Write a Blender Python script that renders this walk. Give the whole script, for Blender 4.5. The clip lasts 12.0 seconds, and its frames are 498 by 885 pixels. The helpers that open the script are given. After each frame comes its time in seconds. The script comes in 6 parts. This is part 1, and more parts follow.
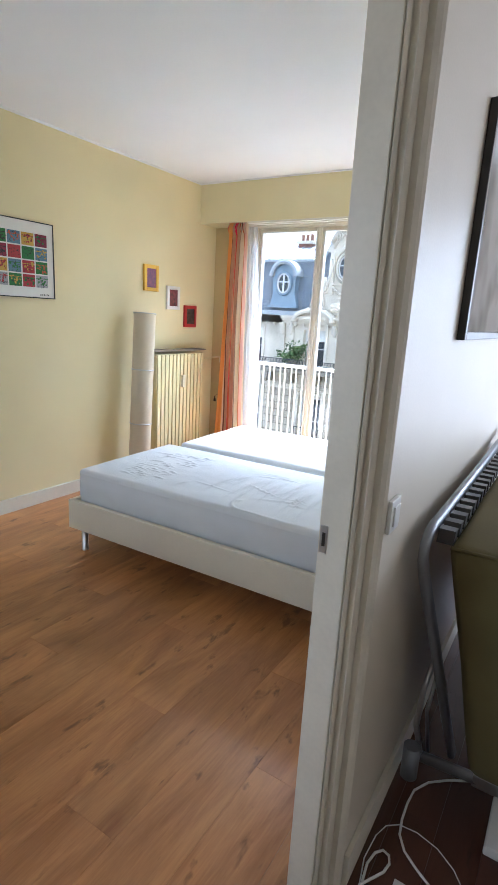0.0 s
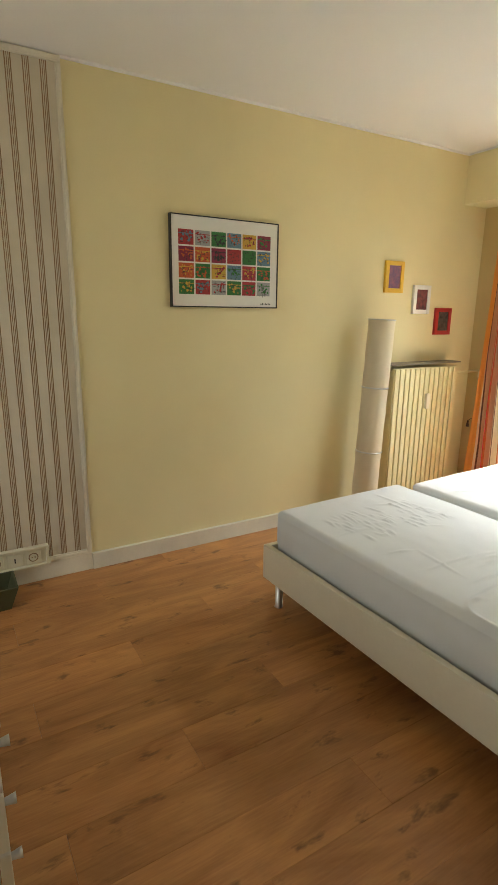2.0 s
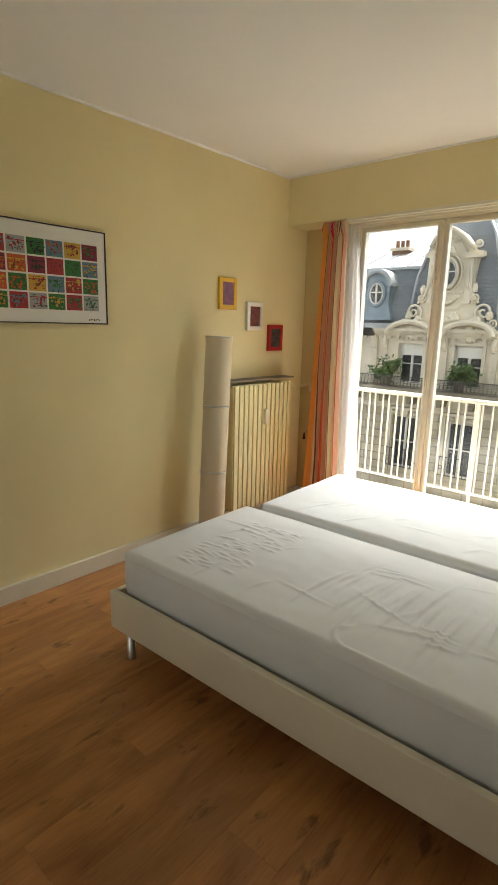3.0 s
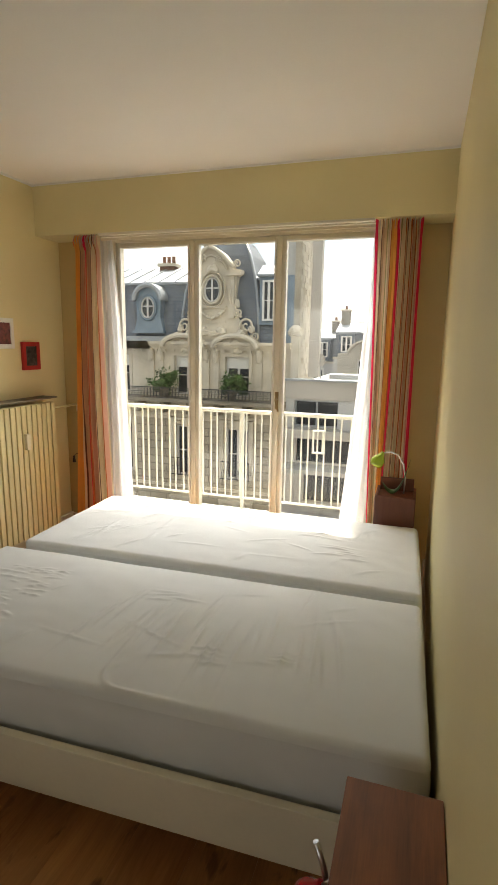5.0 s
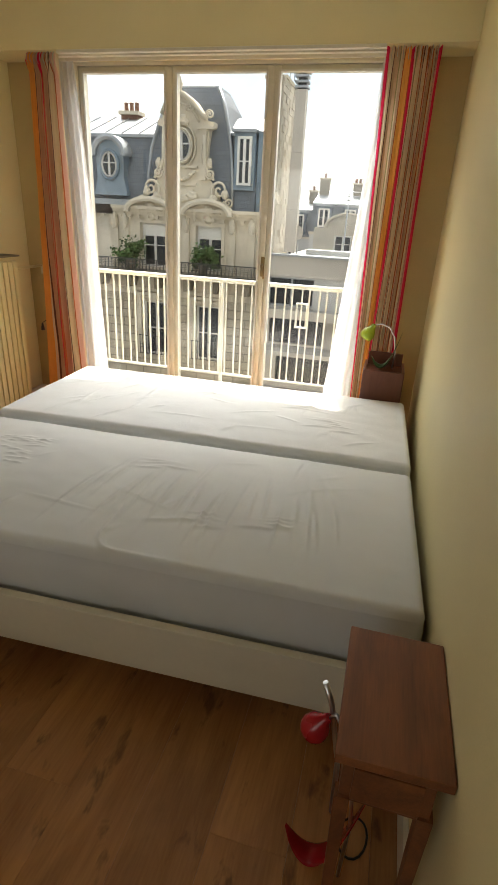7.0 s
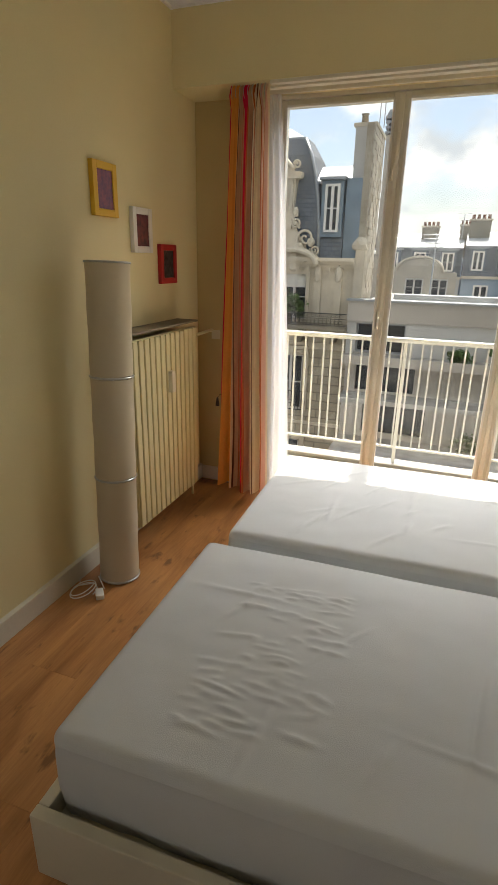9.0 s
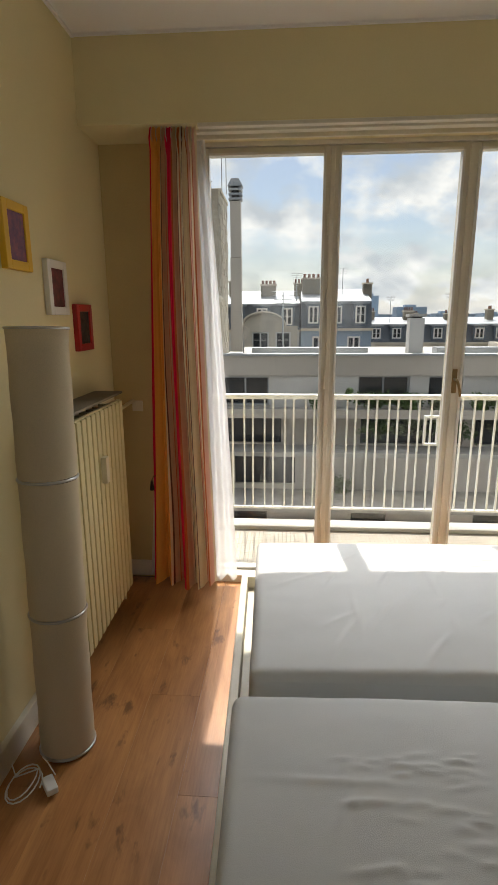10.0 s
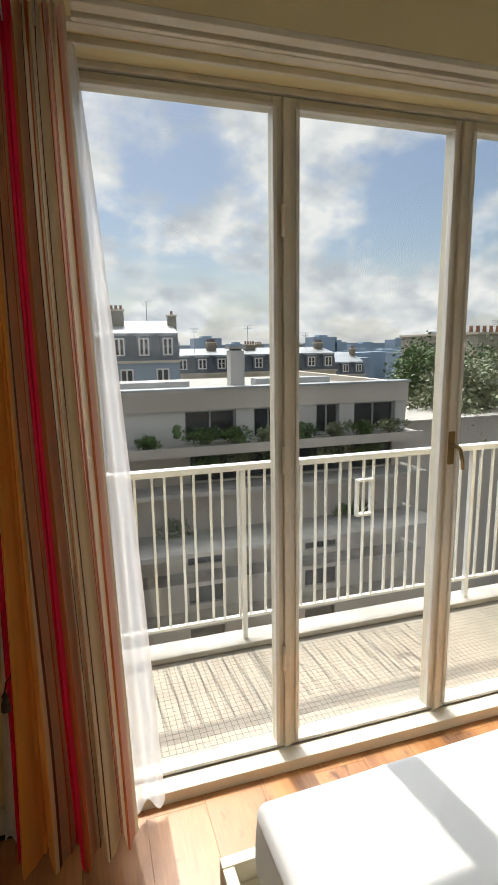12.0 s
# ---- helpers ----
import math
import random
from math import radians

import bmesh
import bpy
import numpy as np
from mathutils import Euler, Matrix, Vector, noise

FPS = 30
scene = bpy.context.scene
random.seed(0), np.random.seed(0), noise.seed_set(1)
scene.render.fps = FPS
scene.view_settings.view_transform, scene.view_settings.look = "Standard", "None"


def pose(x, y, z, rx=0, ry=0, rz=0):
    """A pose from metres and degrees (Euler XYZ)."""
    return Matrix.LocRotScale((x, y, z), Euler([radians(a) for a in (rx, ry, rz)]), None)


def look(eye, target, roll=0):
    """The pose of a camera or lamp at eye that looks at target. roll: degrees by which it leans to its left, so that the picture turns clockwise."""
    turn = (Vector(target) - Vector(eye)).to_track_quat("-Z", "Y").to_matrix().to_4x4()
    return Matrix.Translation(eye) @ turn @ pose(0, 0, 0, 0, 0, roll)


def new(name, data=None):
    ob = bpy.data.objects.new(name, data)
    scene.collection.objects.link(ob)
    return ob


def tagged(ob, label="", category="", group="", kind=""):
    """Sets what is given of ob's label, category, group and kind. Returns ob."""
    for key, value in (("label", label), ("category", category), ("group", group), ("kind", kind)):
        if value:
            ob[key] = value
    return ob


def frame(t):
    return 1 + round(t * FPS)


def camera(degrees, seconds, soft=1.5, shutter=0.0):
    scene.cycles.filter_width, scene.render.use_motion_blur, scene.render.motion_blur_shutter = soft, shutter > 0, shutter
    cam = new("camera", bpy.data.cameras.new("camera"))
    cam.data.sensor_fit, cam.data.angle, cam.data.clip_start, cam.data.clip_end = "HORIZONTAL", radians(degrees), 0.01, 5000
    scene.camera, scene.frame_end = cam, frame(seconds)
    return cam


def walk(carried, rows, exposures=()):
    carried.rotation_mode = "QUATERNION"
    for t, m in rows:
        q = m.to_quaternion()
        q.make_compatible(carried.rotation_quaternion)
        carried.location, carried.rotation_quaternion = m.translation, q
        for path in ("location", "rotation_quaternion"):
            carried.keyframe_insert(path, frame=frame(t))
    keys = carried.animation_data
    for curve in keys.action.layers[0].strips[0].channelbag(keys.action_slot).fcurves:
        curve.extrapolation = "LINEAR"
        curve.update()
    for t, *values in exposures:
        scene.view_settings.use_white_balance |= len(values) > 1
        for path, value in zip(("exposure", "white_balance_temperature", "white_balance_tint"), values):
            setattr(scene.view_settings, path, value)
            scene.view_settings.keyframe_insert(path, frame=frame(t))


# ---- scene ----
cam = camera(50.8, 12.0)
PATH = [
    (0, (0.056, 0.078, 1.404), (-0.962, 1.733, 0.933), 3.2),
    (0.5, (-0.003, 0.269, 1.416), (-1.075, 1.889, 0.943), 3.1),
    (1, (-0.092, 0.495, 1.407), (-1.475, 1.855, 0.917), 2.2),
    (1.5, (-0.18, 0.658, 1.41), (-1.828, 1.68, 0.918), 2.1),
    (2, (-0.321, 0.719, 1.416), (-1.994, 1.702, 0.932), 0.7),
    (2.5, (-0.516, 0.776, 1.437), (-1.977, 2.087, 1.052), 1.0),
    (2.7, (-0.514, 0.79, 1.443), (-1.866, 2.152, 1.045), 1.1),
    (4.5, (-0.48, 0.891, 1.496), (-1.333, 2.661, 1.12), 1.7),
    (5, (-0.446, 0.919, 1.483), (-1.052, 2.787, 1.107), 0.9),
    (5.5, (-0.433, 0.935, 1.468), (-0.845, 2.828, 0.974), 1.7),
    (6, (-0.442, 0.945, 1.417), (-0.789, 2.792, 0.733), 3.5),
    (6.5, (-0.456, 0.941, 1.409), (-0.769, 2.757, 0.633), 4.2),
    (7, (-0.561, 0.973, 1.391), (-1.0, 2.754, 0.595), 3.1),
    (7.5, (-0.783, 1.148, 1.381), (-1.356, 2.885, 0.574), 3.4),
    (7.7, (-0.9, 1.27, 1.368), (-1.555, 3.02, 0.588), 3.2),
    (9.3, (-1.856, 1.504, 1.403), (-2.463, 3.312, 0.8), 0.1),
    (9.5, (-1.984, 1.587, 1.405), (-2.432, 3.458, 0.858), 0.1),
    (10, (-2.215, 1.745, 1.402), (-2.349, 3.685, 0.938), -0.3),
    (10.2, (-2.294, 1.82, 1.41), (-2.367, 3.78, 0.945), -0.1),
    (10.5, (-2.445, 1.882, 1.442), (-2.277, 3.818, 0.971), -0.1),
    (11, (-2.56, 2.137, 1.468), (-2.138, 4.046, 1.054), -1.3),
    (11.5, (-2.582, 2.5, 1.475), (-2.047, 4.392, 1.11), -1.6),
    (12, (-2.615, 2.857, 1.458), (-2.032, 4.737, 1.098), -0.9),
]
EXPOSURES = [(0.0, 1.9, 5100, 11), (0.5, 1.76, 5850, 5), (1.0, 1.8, 6050, 2), (1.6, 1.74, 6600, 4), (2.0, 1.6, 6700, 5), (2.5, 1.34, 6800, 6), (4.5, 0.76, 7250, 9), (6.0, 0.78, 7200, 9), (7.5, 0.78, 7050, 9), (9.5, 0.12, 6850, 11), (10.5, -0.16, 6650, 10), (12.0, -0.25, 6600, 10)]
walk(cam, [(t, look(eye, target, roll)) for t, eye, target, roll in PATH], EXPOSURES)


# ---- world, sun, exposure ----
YB_LAMP = -0.83        # just inside the opening added in the back wall
SUN_DIR = Vector((-0.075, 1.0, 1.66)).normalized()
world = bpy.data.worlds.new("world")
scene.world = world
world.use_nodes = True
wn = world.node_tree
sky = wn.nodes.new("ShaderNodeTexSky")
sky.sky_type, sky.sun_disc = "NISHITA", False
sky.sun_elevation, sky.sun_rotation = math.asin(SUN_DIR.z), math.atan2(SUN_DIR.x, SUN_DIR.y)
sky.air_density, sky.dust_density, sky.ozone_density = 1.0, 1.5, 1.0
bg = wn.nodes["Background"]
bg.inputs["Strength"].default_value = 0.13
# broken cloud: two noises over the view vector, flattened towards the horizon
tc = wn.nodes.new("ShaderNodeTexCoord")
sep = wn.nodes.new("ShaderNodeSeparateXYZ")
wn.links.new(tc.outputs["Generated"], sep.inputs[0])
zmap = wn.nodes.new("ShaderNodeMath"); zmap.operation = "ADD"; zmap.inputs[1].default_value = 0.55
wn.links.new(sep.outputs["Z"], zmap.inputs[0])
zmax = wn.nodes.new("ShaderNodeMath"); zmax.operation = "MAXIMUM"; zmax.inputs[1].default_value = 0.3
wn.links.new(zmap.outputs[0], zmax.inputs[0])
cmb = wn.nodes.new("ShaderNodeCombineXYZ")
for k, ax in enumerate("XY"):
    dv = wn.nodes.new("ShaderNodeMath"); dv.operation = "DIVIDE"
    wn.links.new(sep.outputs[ax], dv.inputs[0]); wn.links.new(zmax.outputs[0], dv.inputs[1])
    wn.links.new(dv.outputs[0], cmb.inputs[k])
cn = wn.nodes.new("ShaderNodeTexNoise")
cn.inputs["Scale"].default_value, cn.inputs["Detail"].default_value, cn.inputs["Roughness"].default_value = 3.4, 12.0, 0.56
wn.links.new(cmb.outputs[0], cn.inputs["Vector"])
cr = wn.nodes.new("ShaderNodeValToRGB")
cr.color_ramp.elements[0].position, cr.color_ramp.elements[0].color = 0.43, (0, 0, 0, 1)
cr.color_ramp.elements[1].position, cr.color_ramp.elements[1].color = 0.55, (1, 1, 1, 1)
wn.links.new(cn.outputs["Fac"], cr.inputs[0])
shade = wn.nodes.new("ShaderNodeTexNoise")
shade.inputs["Scale"].default_value, shade.inputs["Detail"].default_value = 6.5, 9.0
wn.links.new(cmb.outputs[0], shade.inputs["Vector"])
cc = wn.nodes.new("ShaderNodeValToRGB")
cc.color_ramp.elements[0].position, cc.color_ramp.elements[0].color = 0.38, (5.0, 5.5, 6.1, 1)
cc.color_ramp.elements[1].position, cc.color_ramp.elements[1].color = 0.60, (8.6, 8.7, 8.8, 1)
wn.links.new(shade.outputs["Fac"], cc.inputs[0])
mixc = wn.nodes.new("ShaderNodeMix"); mixc.data_type = "RGBA"
low = wn.nodes.new("ShaderNodeMapRange")      # the cover closes up towards the horizon
low.inputs["From Min"].default_value, low.inputs["From Max"].default_value, low.inputs["To Min"].default_value, low.inputs["To Max"].default_value = 0.0, 0.16, 0.8, 0.0
wn.links.new(sep.outputs["Z"], low.inputs["Value"])
cov = wn.nodes.new("ShaderNodeMath"); cov.operation = "MAXIMUM"
wn.links.new(cr.outputs[0], cov.inputs[0]); wn.links.new(low.outputs[0], cov.inputs[1])
wn.links.new(cov.outputs[0], mixc.inputs["Factor"])
wn.links.new(sky.outputs[0], mixc.inputs["A"]); wn.links.new(cc.outputs[0], mixc.inputs["B"])
# thin cloud round the sun scatters forwards: brighter the nearer to it
dot = wn.nodes.new("ShaderNodeVectorMath"); dot.operation = "DOT_PRODUCT"; dot.inputs[1].default_value = SUN_DIR
wn.links.new(tc.outputs["Generated"], dot.inputs[0])
glow = wn.nodes.new("ShaderNodeMapRange"); glow.interpolation_type = "SMOOTHSTEP"
glow.inputs["From Min"].default_value, glow.inputs["From Max"].default_value, glow.inputs["To Min"].default_value, glow.inputs["To Max"].default_value = 0.80, 1.0, 1.0, 9.0
wn.links.new(dot.outputs["Value"], glow.inputs["Value"])
gm = wn.nodes.new("ShaderNodeVectorMath"); gm.operation = "SCALE"
wn.links.new(mixc.outputs["Result"], gm.inputs[0]); wn.links.new(glow.outputs[0], gm.inputs["Scale"])
wn.links.new(gm.outputs[0], bg.inputs["Color"])

sun = new("sun", bpy.data.lights.new("sun", "SUN"))
sun.data.energy, sun.data.angle, sun.data.color = 5.0, radians(0.55), (1.0, 0.95, 0.87)
sun.matrix_world = look((0, 0, 0), -SUN_DIR)


def area_lamp(name, eye, target, w, h, power, color):
    """An area lamp: the sky's light at a window, or fill at the added opening."""
    ob = new(name, bpy.data.lights.new(name, "AREA"))
    ob.data.shape, ob.data.size, ob.data.size_y, ob.data.energy, ob.data.color = "RECTANGLE", w, h, power, color
    ob.matrix_world = look(eye, target)
    return ob


area_lamp("sky_lamp_bedroom", (-1.68, 6.4, 3.7), (-1.72, 1.4, 0.9), 4.4, 1.0, 125, (0.90, 0.95, 1.0))
area_lamp("sky_lamp_living", (1.37, 4.36, 1.15), (0.9, 0.0, 1.1), 1.9, 2.0, 17, (1.0, 0.97, 0.94))
# added fill light from behind; no window is known there
area_lamp("sky_lamp_back", (-1.85, YB_LAMP, 1.45), (-1.9, 4.0, 0.9), 1.5, 1.2, 3.2, (1.0, 0.97, 0.92))


# ---- materials ----
def mat(name, color, rough=0.6, metal=0.0, vary=0.06, vscale=2.0, grain=60.0, bump=0.05, tint=None, spec=0.5, stretch=(1, 1, 1)):
    """A surface with broad tone variation, fine grain and slight relief."""
    m = bpy.data.materials.new(name)
    m.use_nodes = True
    n, l = m.node_tree.nodes, m.node_tree.links
    b = n["Principled BSDF"]
    b.inputs["Roughness"].default_value, b.inputs["Metallic"].default_value = rough, metal
    b.inputs["Specular IOR Level"].default_value = spec
    t = n.new("ShaderNodeTexCoord")
    mp = n.new("ShaderNodeMapping"); mp.inputs["Scale"].default_value = stretch
    l.new(t.outputs["Object"], mp.inputs["Vector"])
    a = n.new("ShaderNodeTexNoise"); a.inputs["Scale"].default_value = vscale; a.inputs["Detail"].default_value = 4
    g = n.new("ShaderNodeTexNoise"); g.inputs["Scale"].default_value = grain; g.inputs["Detail"].default_value = 3
    l.new(mp.outputs[0], a.inputs["Vector"]); l.new(mp.outputs[0], g.inputs["Vector"])
    mx = n.new("ShaderNodeMix"); mx.data_type = "RGBA"
    dark = tint or tuple(c * (1 - vary * 2.2) for c in color)
    mx.inputs["A"].default_value, mx.inputs["B"].default_value = (*dark, 1), (*(min(1, c * (1 + vary)) for c in color), 1)
    ad = n.new("ShaderNodeMath"); ad.operation = "MULTIPLY_ADD"
    ad.inputs[1].default_value = 0.3
    l.new(g.outputs["Fac"], ad.inputs[0]); l.new(a.outputs["Fac"], ad.inputs[2])
    mr = n.new("ShaderNodeMapRange"); mr.inputs["From Min"].default_value, mr.inputs["From Max"].default_value = 0.4, 0.85
    l.new(ad.outputs[0], mr.inputs["Value"]); l.new(mr.outputs[0], mx.inputs["Factor"])
    l.new(mx.outputs["Result"], b.inputs["Base Color"])
    rr = n.new("ShaderNodeMapRange")
    rr.inputs["To Min"].default_value, rr.inputs["To Max"].default_value = max(0.02, rough - 0.06), min(1, rough + 0.08)
    l.new(a.outputs["Fac"], rr.inputs["Value"]); l.new(rr.outputs[0], b.inputs["Roughness"])
    if bump:
        bp = n.new("ShaderNodeBump"); bp.inputs["Strength"].default_value = bump; bp.inputs["Distance"].default_value = 0.01
        l.new(g.outputs["Fac"], bp.inputs["Height"]); l.new(bp.outputs[0], b.inputs["Normal"])
    return m


M = {}
M["wall"] = mat("cream_yellow_paint", (0.75, 0.652, 0.37), 0.5, vary=0.03, vscale=1.3, grain=160, bump=0.06, spec=0.35)
M["ceiling"] = mat("white_ceiling_paint", (0.82, 0.81, 0.79), 0.7, vary=0.02, vscale=1.0, grain=120, bump=0.05, spec=0.2)
M["livwall"] = mat("off_white_paint", (0.66, 0.60, 0.48), 0.45, vary=0.04, vscale=1.5, grain=160, bump=0.06)
M["trimpaint"] = mat("ivory_gloss_paint", (0.70, 0.65, 0.53), 0.32, vary=0.05, vscale=5, grain=90, bump=0.05)
M["white"] = mat("white_gloss_paint", (0.76, 0.74, 0.68), 0.35, vary=0.04, vscale=4, grain=90, bump=0.03)
# window piers: darker and more ochre than the wall colour
M["niche"] = mat("dark_ochre_pier", (0.60, 0.47, 0.22), 0.5, vary=0.05, vscale=2, grain=120, bump=0.05)
M["bedwhite"] = mat("cream_bed_lacquer", (0.70, 0.65, 0.51), 0.4, vary=0.03, vscale=3, grain=80, bump=0.02)
M["sheet"] = mat("white_cotton_jersey", (0.63, 0.635, 0.62), 0.85, vary=0.02, vscale=4, grain=500, bump=0.15, spec=0.2)
M["steel"] = mat("brushed_steel", (0.55, 0.55, 0.55), 0.3, metal=1.0, vary=0.05, grain=200, bump=0.02)
M["dark"] = mat("dark_rubber", (0.03, 0.028, 0.025), 0.5)
M["rail"] = mat("white_painted_iron", (0.78, 0.78, 0.76), 0.4, vary=0.05, vscale=8, grain=60)

F = {}


# ---- mesh helpers ----
def bm_box(bm, x0, x1, y0, y1, z0, z1):
    """Adds a box to bm and returns its eight corners."""
    v = [bm.verts.new((x, y, z)) for x in (x0, x1) for y in (y0, y1) for z in (z0, z1)]
    for f in ((0, 1, 3, 2), (4, 6, 7, 5), (0, 4, 5, 1), (2, 3, 7, 6), (0, 2, 6, 4), (1, 5, 7, 3)):
        bm.faces.new([v[i] for i in f])
    return v


def bm_tube(bm, pts, r, n=8, taper=None, caps=True):
    """Adds a round tube along pts."""
    rings, prev = [], None
    pts = [Vector(p) for p in pts]
    for i, p in enumerate(pts):
        d = (pts[min(i + 1, len(pts) - 1)] - pts[max(i - 1, 0)]).normalized()
        a = Vector((0, 0, 1)) if abs(d.z) < 0.9 else Vector((1, 0, 0))
        u = d.cross(a).normalized() if prev is None else (prev - d * prev.dot(d)).normalized()
        prev = u
        w = d.cross(u)
        rr = r if taper is None else r + (taper - r) * i / (len(pts) - 1)
        rings.append([bm.verts.new(p + (u * math.cos(k * 2 * math.pi / n) + w * math.sin(k * 2 * math.pi / n)) * rr) for k in range(n)])
    for a, b in zip(rings, rings[1:]):
        for k in range(n):
            f = bm.faces.new((a[k], a[(k + 1) % n], b[(k + 1) % n], b[k]))
            f.smooth = True
    if caps:
        bm.faces.new(rings[0][::-1]); bm.faces.new(rings[-1])


def bm_lathe(bm, prof, cx, cy, n=24):
    """Adds a turned shape: prof is (radius, z) from the bottom up."""
    rings = [[bm.verts.new((cx + r * math.cos(k * 2 * math.pi / n), cy + r * math.sin(k * 2 * math.pi / n), z)) for k in range(n)] for r, z in prof]
    for a, b in zip(rings, rings[1:]):
        for k in range(n):
            bm.faces.new((a[k], a[(k + 1) % n], b[(k + 1) % n], b[k])).smooth = True
    bm.faces.new(rings[0][::-1]); bm.faces.new(rings[-1])


def bm_prism(bm, outline, y0, y1):
    """Adds an upright plate: outline of (x, z) pushed from y0 to y1."""
    a = [bm.verts.new((x, y0, z)) for x, z in outline]
    b = [bm.verts.new((x, y1, z)) for x, z in outline]
    bm.faces.new(a); bm.faces.new(b[::-1])
    for k in range(len(a)):
        j = (k + 1) % len(a)
        bm.faces.new((a[j], a[k], b[k], b[j]))


def part(name, bm, material, parent=None, label="", bevel=0.0, segs=2, kind=""):
    """Links bm as one mesh object."""
    bmesh.ops.recalc_face_normals(bm, faces=bm.faces)
    if bevel:
        bmesh.ops.bevel(bm, geom=[e for e in bm.edges if len(e.link_faces) == 2 and e.calc_face_angle(0) > 0.6], offset=bevel, segments=segs, profile=0.6, affect="EDGES", clamp_overlap=True)
    me = bpy.data.meshes.new(name)
    bm.to_mesh(me)
    bm.free()
    ob = new(name, me)
    if material:
        me.materials.append(material)
    if parent:
        ob.parent = parent
    return tagged(ob, label=label, kind=kind)


def box(name, x0, x1, y0, y1, z0, z1, material, parent=None, label="", bevel=0.0, kind="", segs=2):
    bm = bmesh.new()
    bm_box(bm, x0, x1, y0, y1, z0, z1)
    return part(name, bm, material, parent, label, bevel, segs, kind)


def thing(name, label, category, at=(0, 0, 0), group=""):
    """An empty at the base of a thing."""
    ob = new(name)
    ob.location = at
    ob.empty_display_size = 0.1
    return tagged(ob, label, category, group)


def settle(parent):
    """Moves the direct parts of a thing, built in world places, under its base."""
    loc = parent.location.copy()
    for c in parent.children:
        c.matrix_parent_inverse = Matrix.Translation(-loc)


# ---- the room ----
XL, XR, XP = -3.10, -0.335, -0.237      # left wall, bedroom face and far face of the partition
YB, YS, YW = -0.75, 4.15, 4.40          # back wall, front of the soffit, inner plane of the window wall
ZC, ZS = 2.525, 2.19                    # ceiling, underside of the soffit
JN, JS = 1.045, 0.19                     # the doorway in the partition
def nodes_of(name, rough=0.6, metal=0.0):
    m = bpy.data.materials.new(name)
    m.use_nodes = True
    n, l = m.node_tree.nodes, m.node_tree.links
    b = n["Principled BSDF"]
    b.inputs["Roughness"].default_value, b.inputs["Metallic"].default_value = rough, metal
    return m, n, l, b


def wood(name, light, dark, knot, rough=0.35, axis=1, scale=1.0, knots=True):
    """Boards with a long grain, drifting tone and dark knots; every object takes its own stretch of the tree."""
    m, n, l, b = nodes_of(name, rough)
    t, oi = n.new("ShaderNodeTexCoord"), n.new("ShaderNodeObjectInfo")
    add = n.new("ShaderNodeVectorMath"); add.operation = "ADD"
    off = n.new("ShaderNodeVectorMath"); off.operation = "SCALE"; off.inputs[0].default_value = (37, 19, 11)
    l.new(oi.outputs["Random"], off.inputs["Scale"])
    l.new(t.outputs["Object"], add.inputs[0]); l.new(off.outputs[0], add.inputs[1])

    def noise_at(sc, stretch, detail=6, rough_=0.55, dist=0.0):
        mp = n.new("ShaderNodeMapping")
        s = [stretch] * 3; s[axis] = 1.0
        mp.inputs["Scale"].default_value = [a * sc * scale for a in s]
        l.new(add.outputs[0], mp.inputs["Vector"])
        x = n.new("ShaderNodeTexNoise")
        x.inputs["Scale"].default_value, x.inputs["Detail"].default_value, x.inputs["Roughness"].default_value, x.inputs["Distortion"].default_value = 1.0, detail, rough_, dist
        l.new(mp.outputs[0], x.inputs["Vector"])
        return x.outputs["Fac"]
    broad, fine, streak = noise_at(1.6, 4.5, 5, 0.6, 0.8), noise_at(7, 22, 5, 0.6), noise_at(1.7, 13, 4, 0.6, 0.5)
    mx = n.new("ShaderNodeMix"); mx.data_type = "RGBA"
    mx.inputs["A"].default_value, mx.inputs["B"].default_value = (*dark, 1), (*light, 1)
    sm = n.new("ShaderNodeMath"); sm.operation = "MULTIPLY_ADD"; sm.inputs[1].default_value = 0.35
    l.new(fine, sm.inputs[0]); l.new(broad, sm.inputs[2])
    mr = n.new("ShaderNodeMapRange"); mr.inputs["From Min"].default_value, mr.inputs["From Max"].default_value = 0.45, 0.88
    l.new(sm.outputs[0], mr.inputs["Value"]); l.new(mr.outputs[0], mx.inputs["Factor"])
    out = mx.outputs["Result"]
    if knots:
        kn = noise_at(6.0, 2.6, 4, 0.6, 0.3)
        rp = n.new("ShaderNodeValToRGB")
        rp.color_ramp.elements[0].position, rp.color_ramp.elements[0].color = 0.60, (0, 0, 0, 1)
        rp.color_ramp.elements[1].position, rp.color_ramp.elements[1].color = 0.70, (0.72, 0.72, 0.72, 1)
        l.new(kn, rp.inputs[0])
        rs = n.new("ShaderNodeValToRGB")
        rs.color_ramp.elements[0].position, rs.color_ramp.elements[0].color = 0.54, (0, 0, 0, 1)
        rs.color_ramp.elements[1].position, rs.color_ramp.elements[1].color = 0.84, (0.36, 0.36, 0.36, 1)
        l.new(streak, rs.inputs[0])
        mxx = n.new("ShaderNodeMath"); mxx.operation = "MAXIMUM"
        l.new(rp.outputs[0], mxx.inputs[0]); l.new(rs.outputs[0], mxx.inputs[1])
        m2 = n.new("ShaderNodeMix"); m2.data_type = "RGBA"
        l.new(mxx.outputs[0], m2.inputs["Factor"]); l.new(out, m2.inputs["A"]); m2.inputs["B"].default_value = (*knot, 1)
        out = m2.outputs["Result"]
    hv = n.new("ShaderNodeHueSaturation")
    vr = n.new("ShaderNodeMapRange"); vr.inputs["To Min"].default_value, vr.inputs["To Max"].default_value = 0.9, 1.1
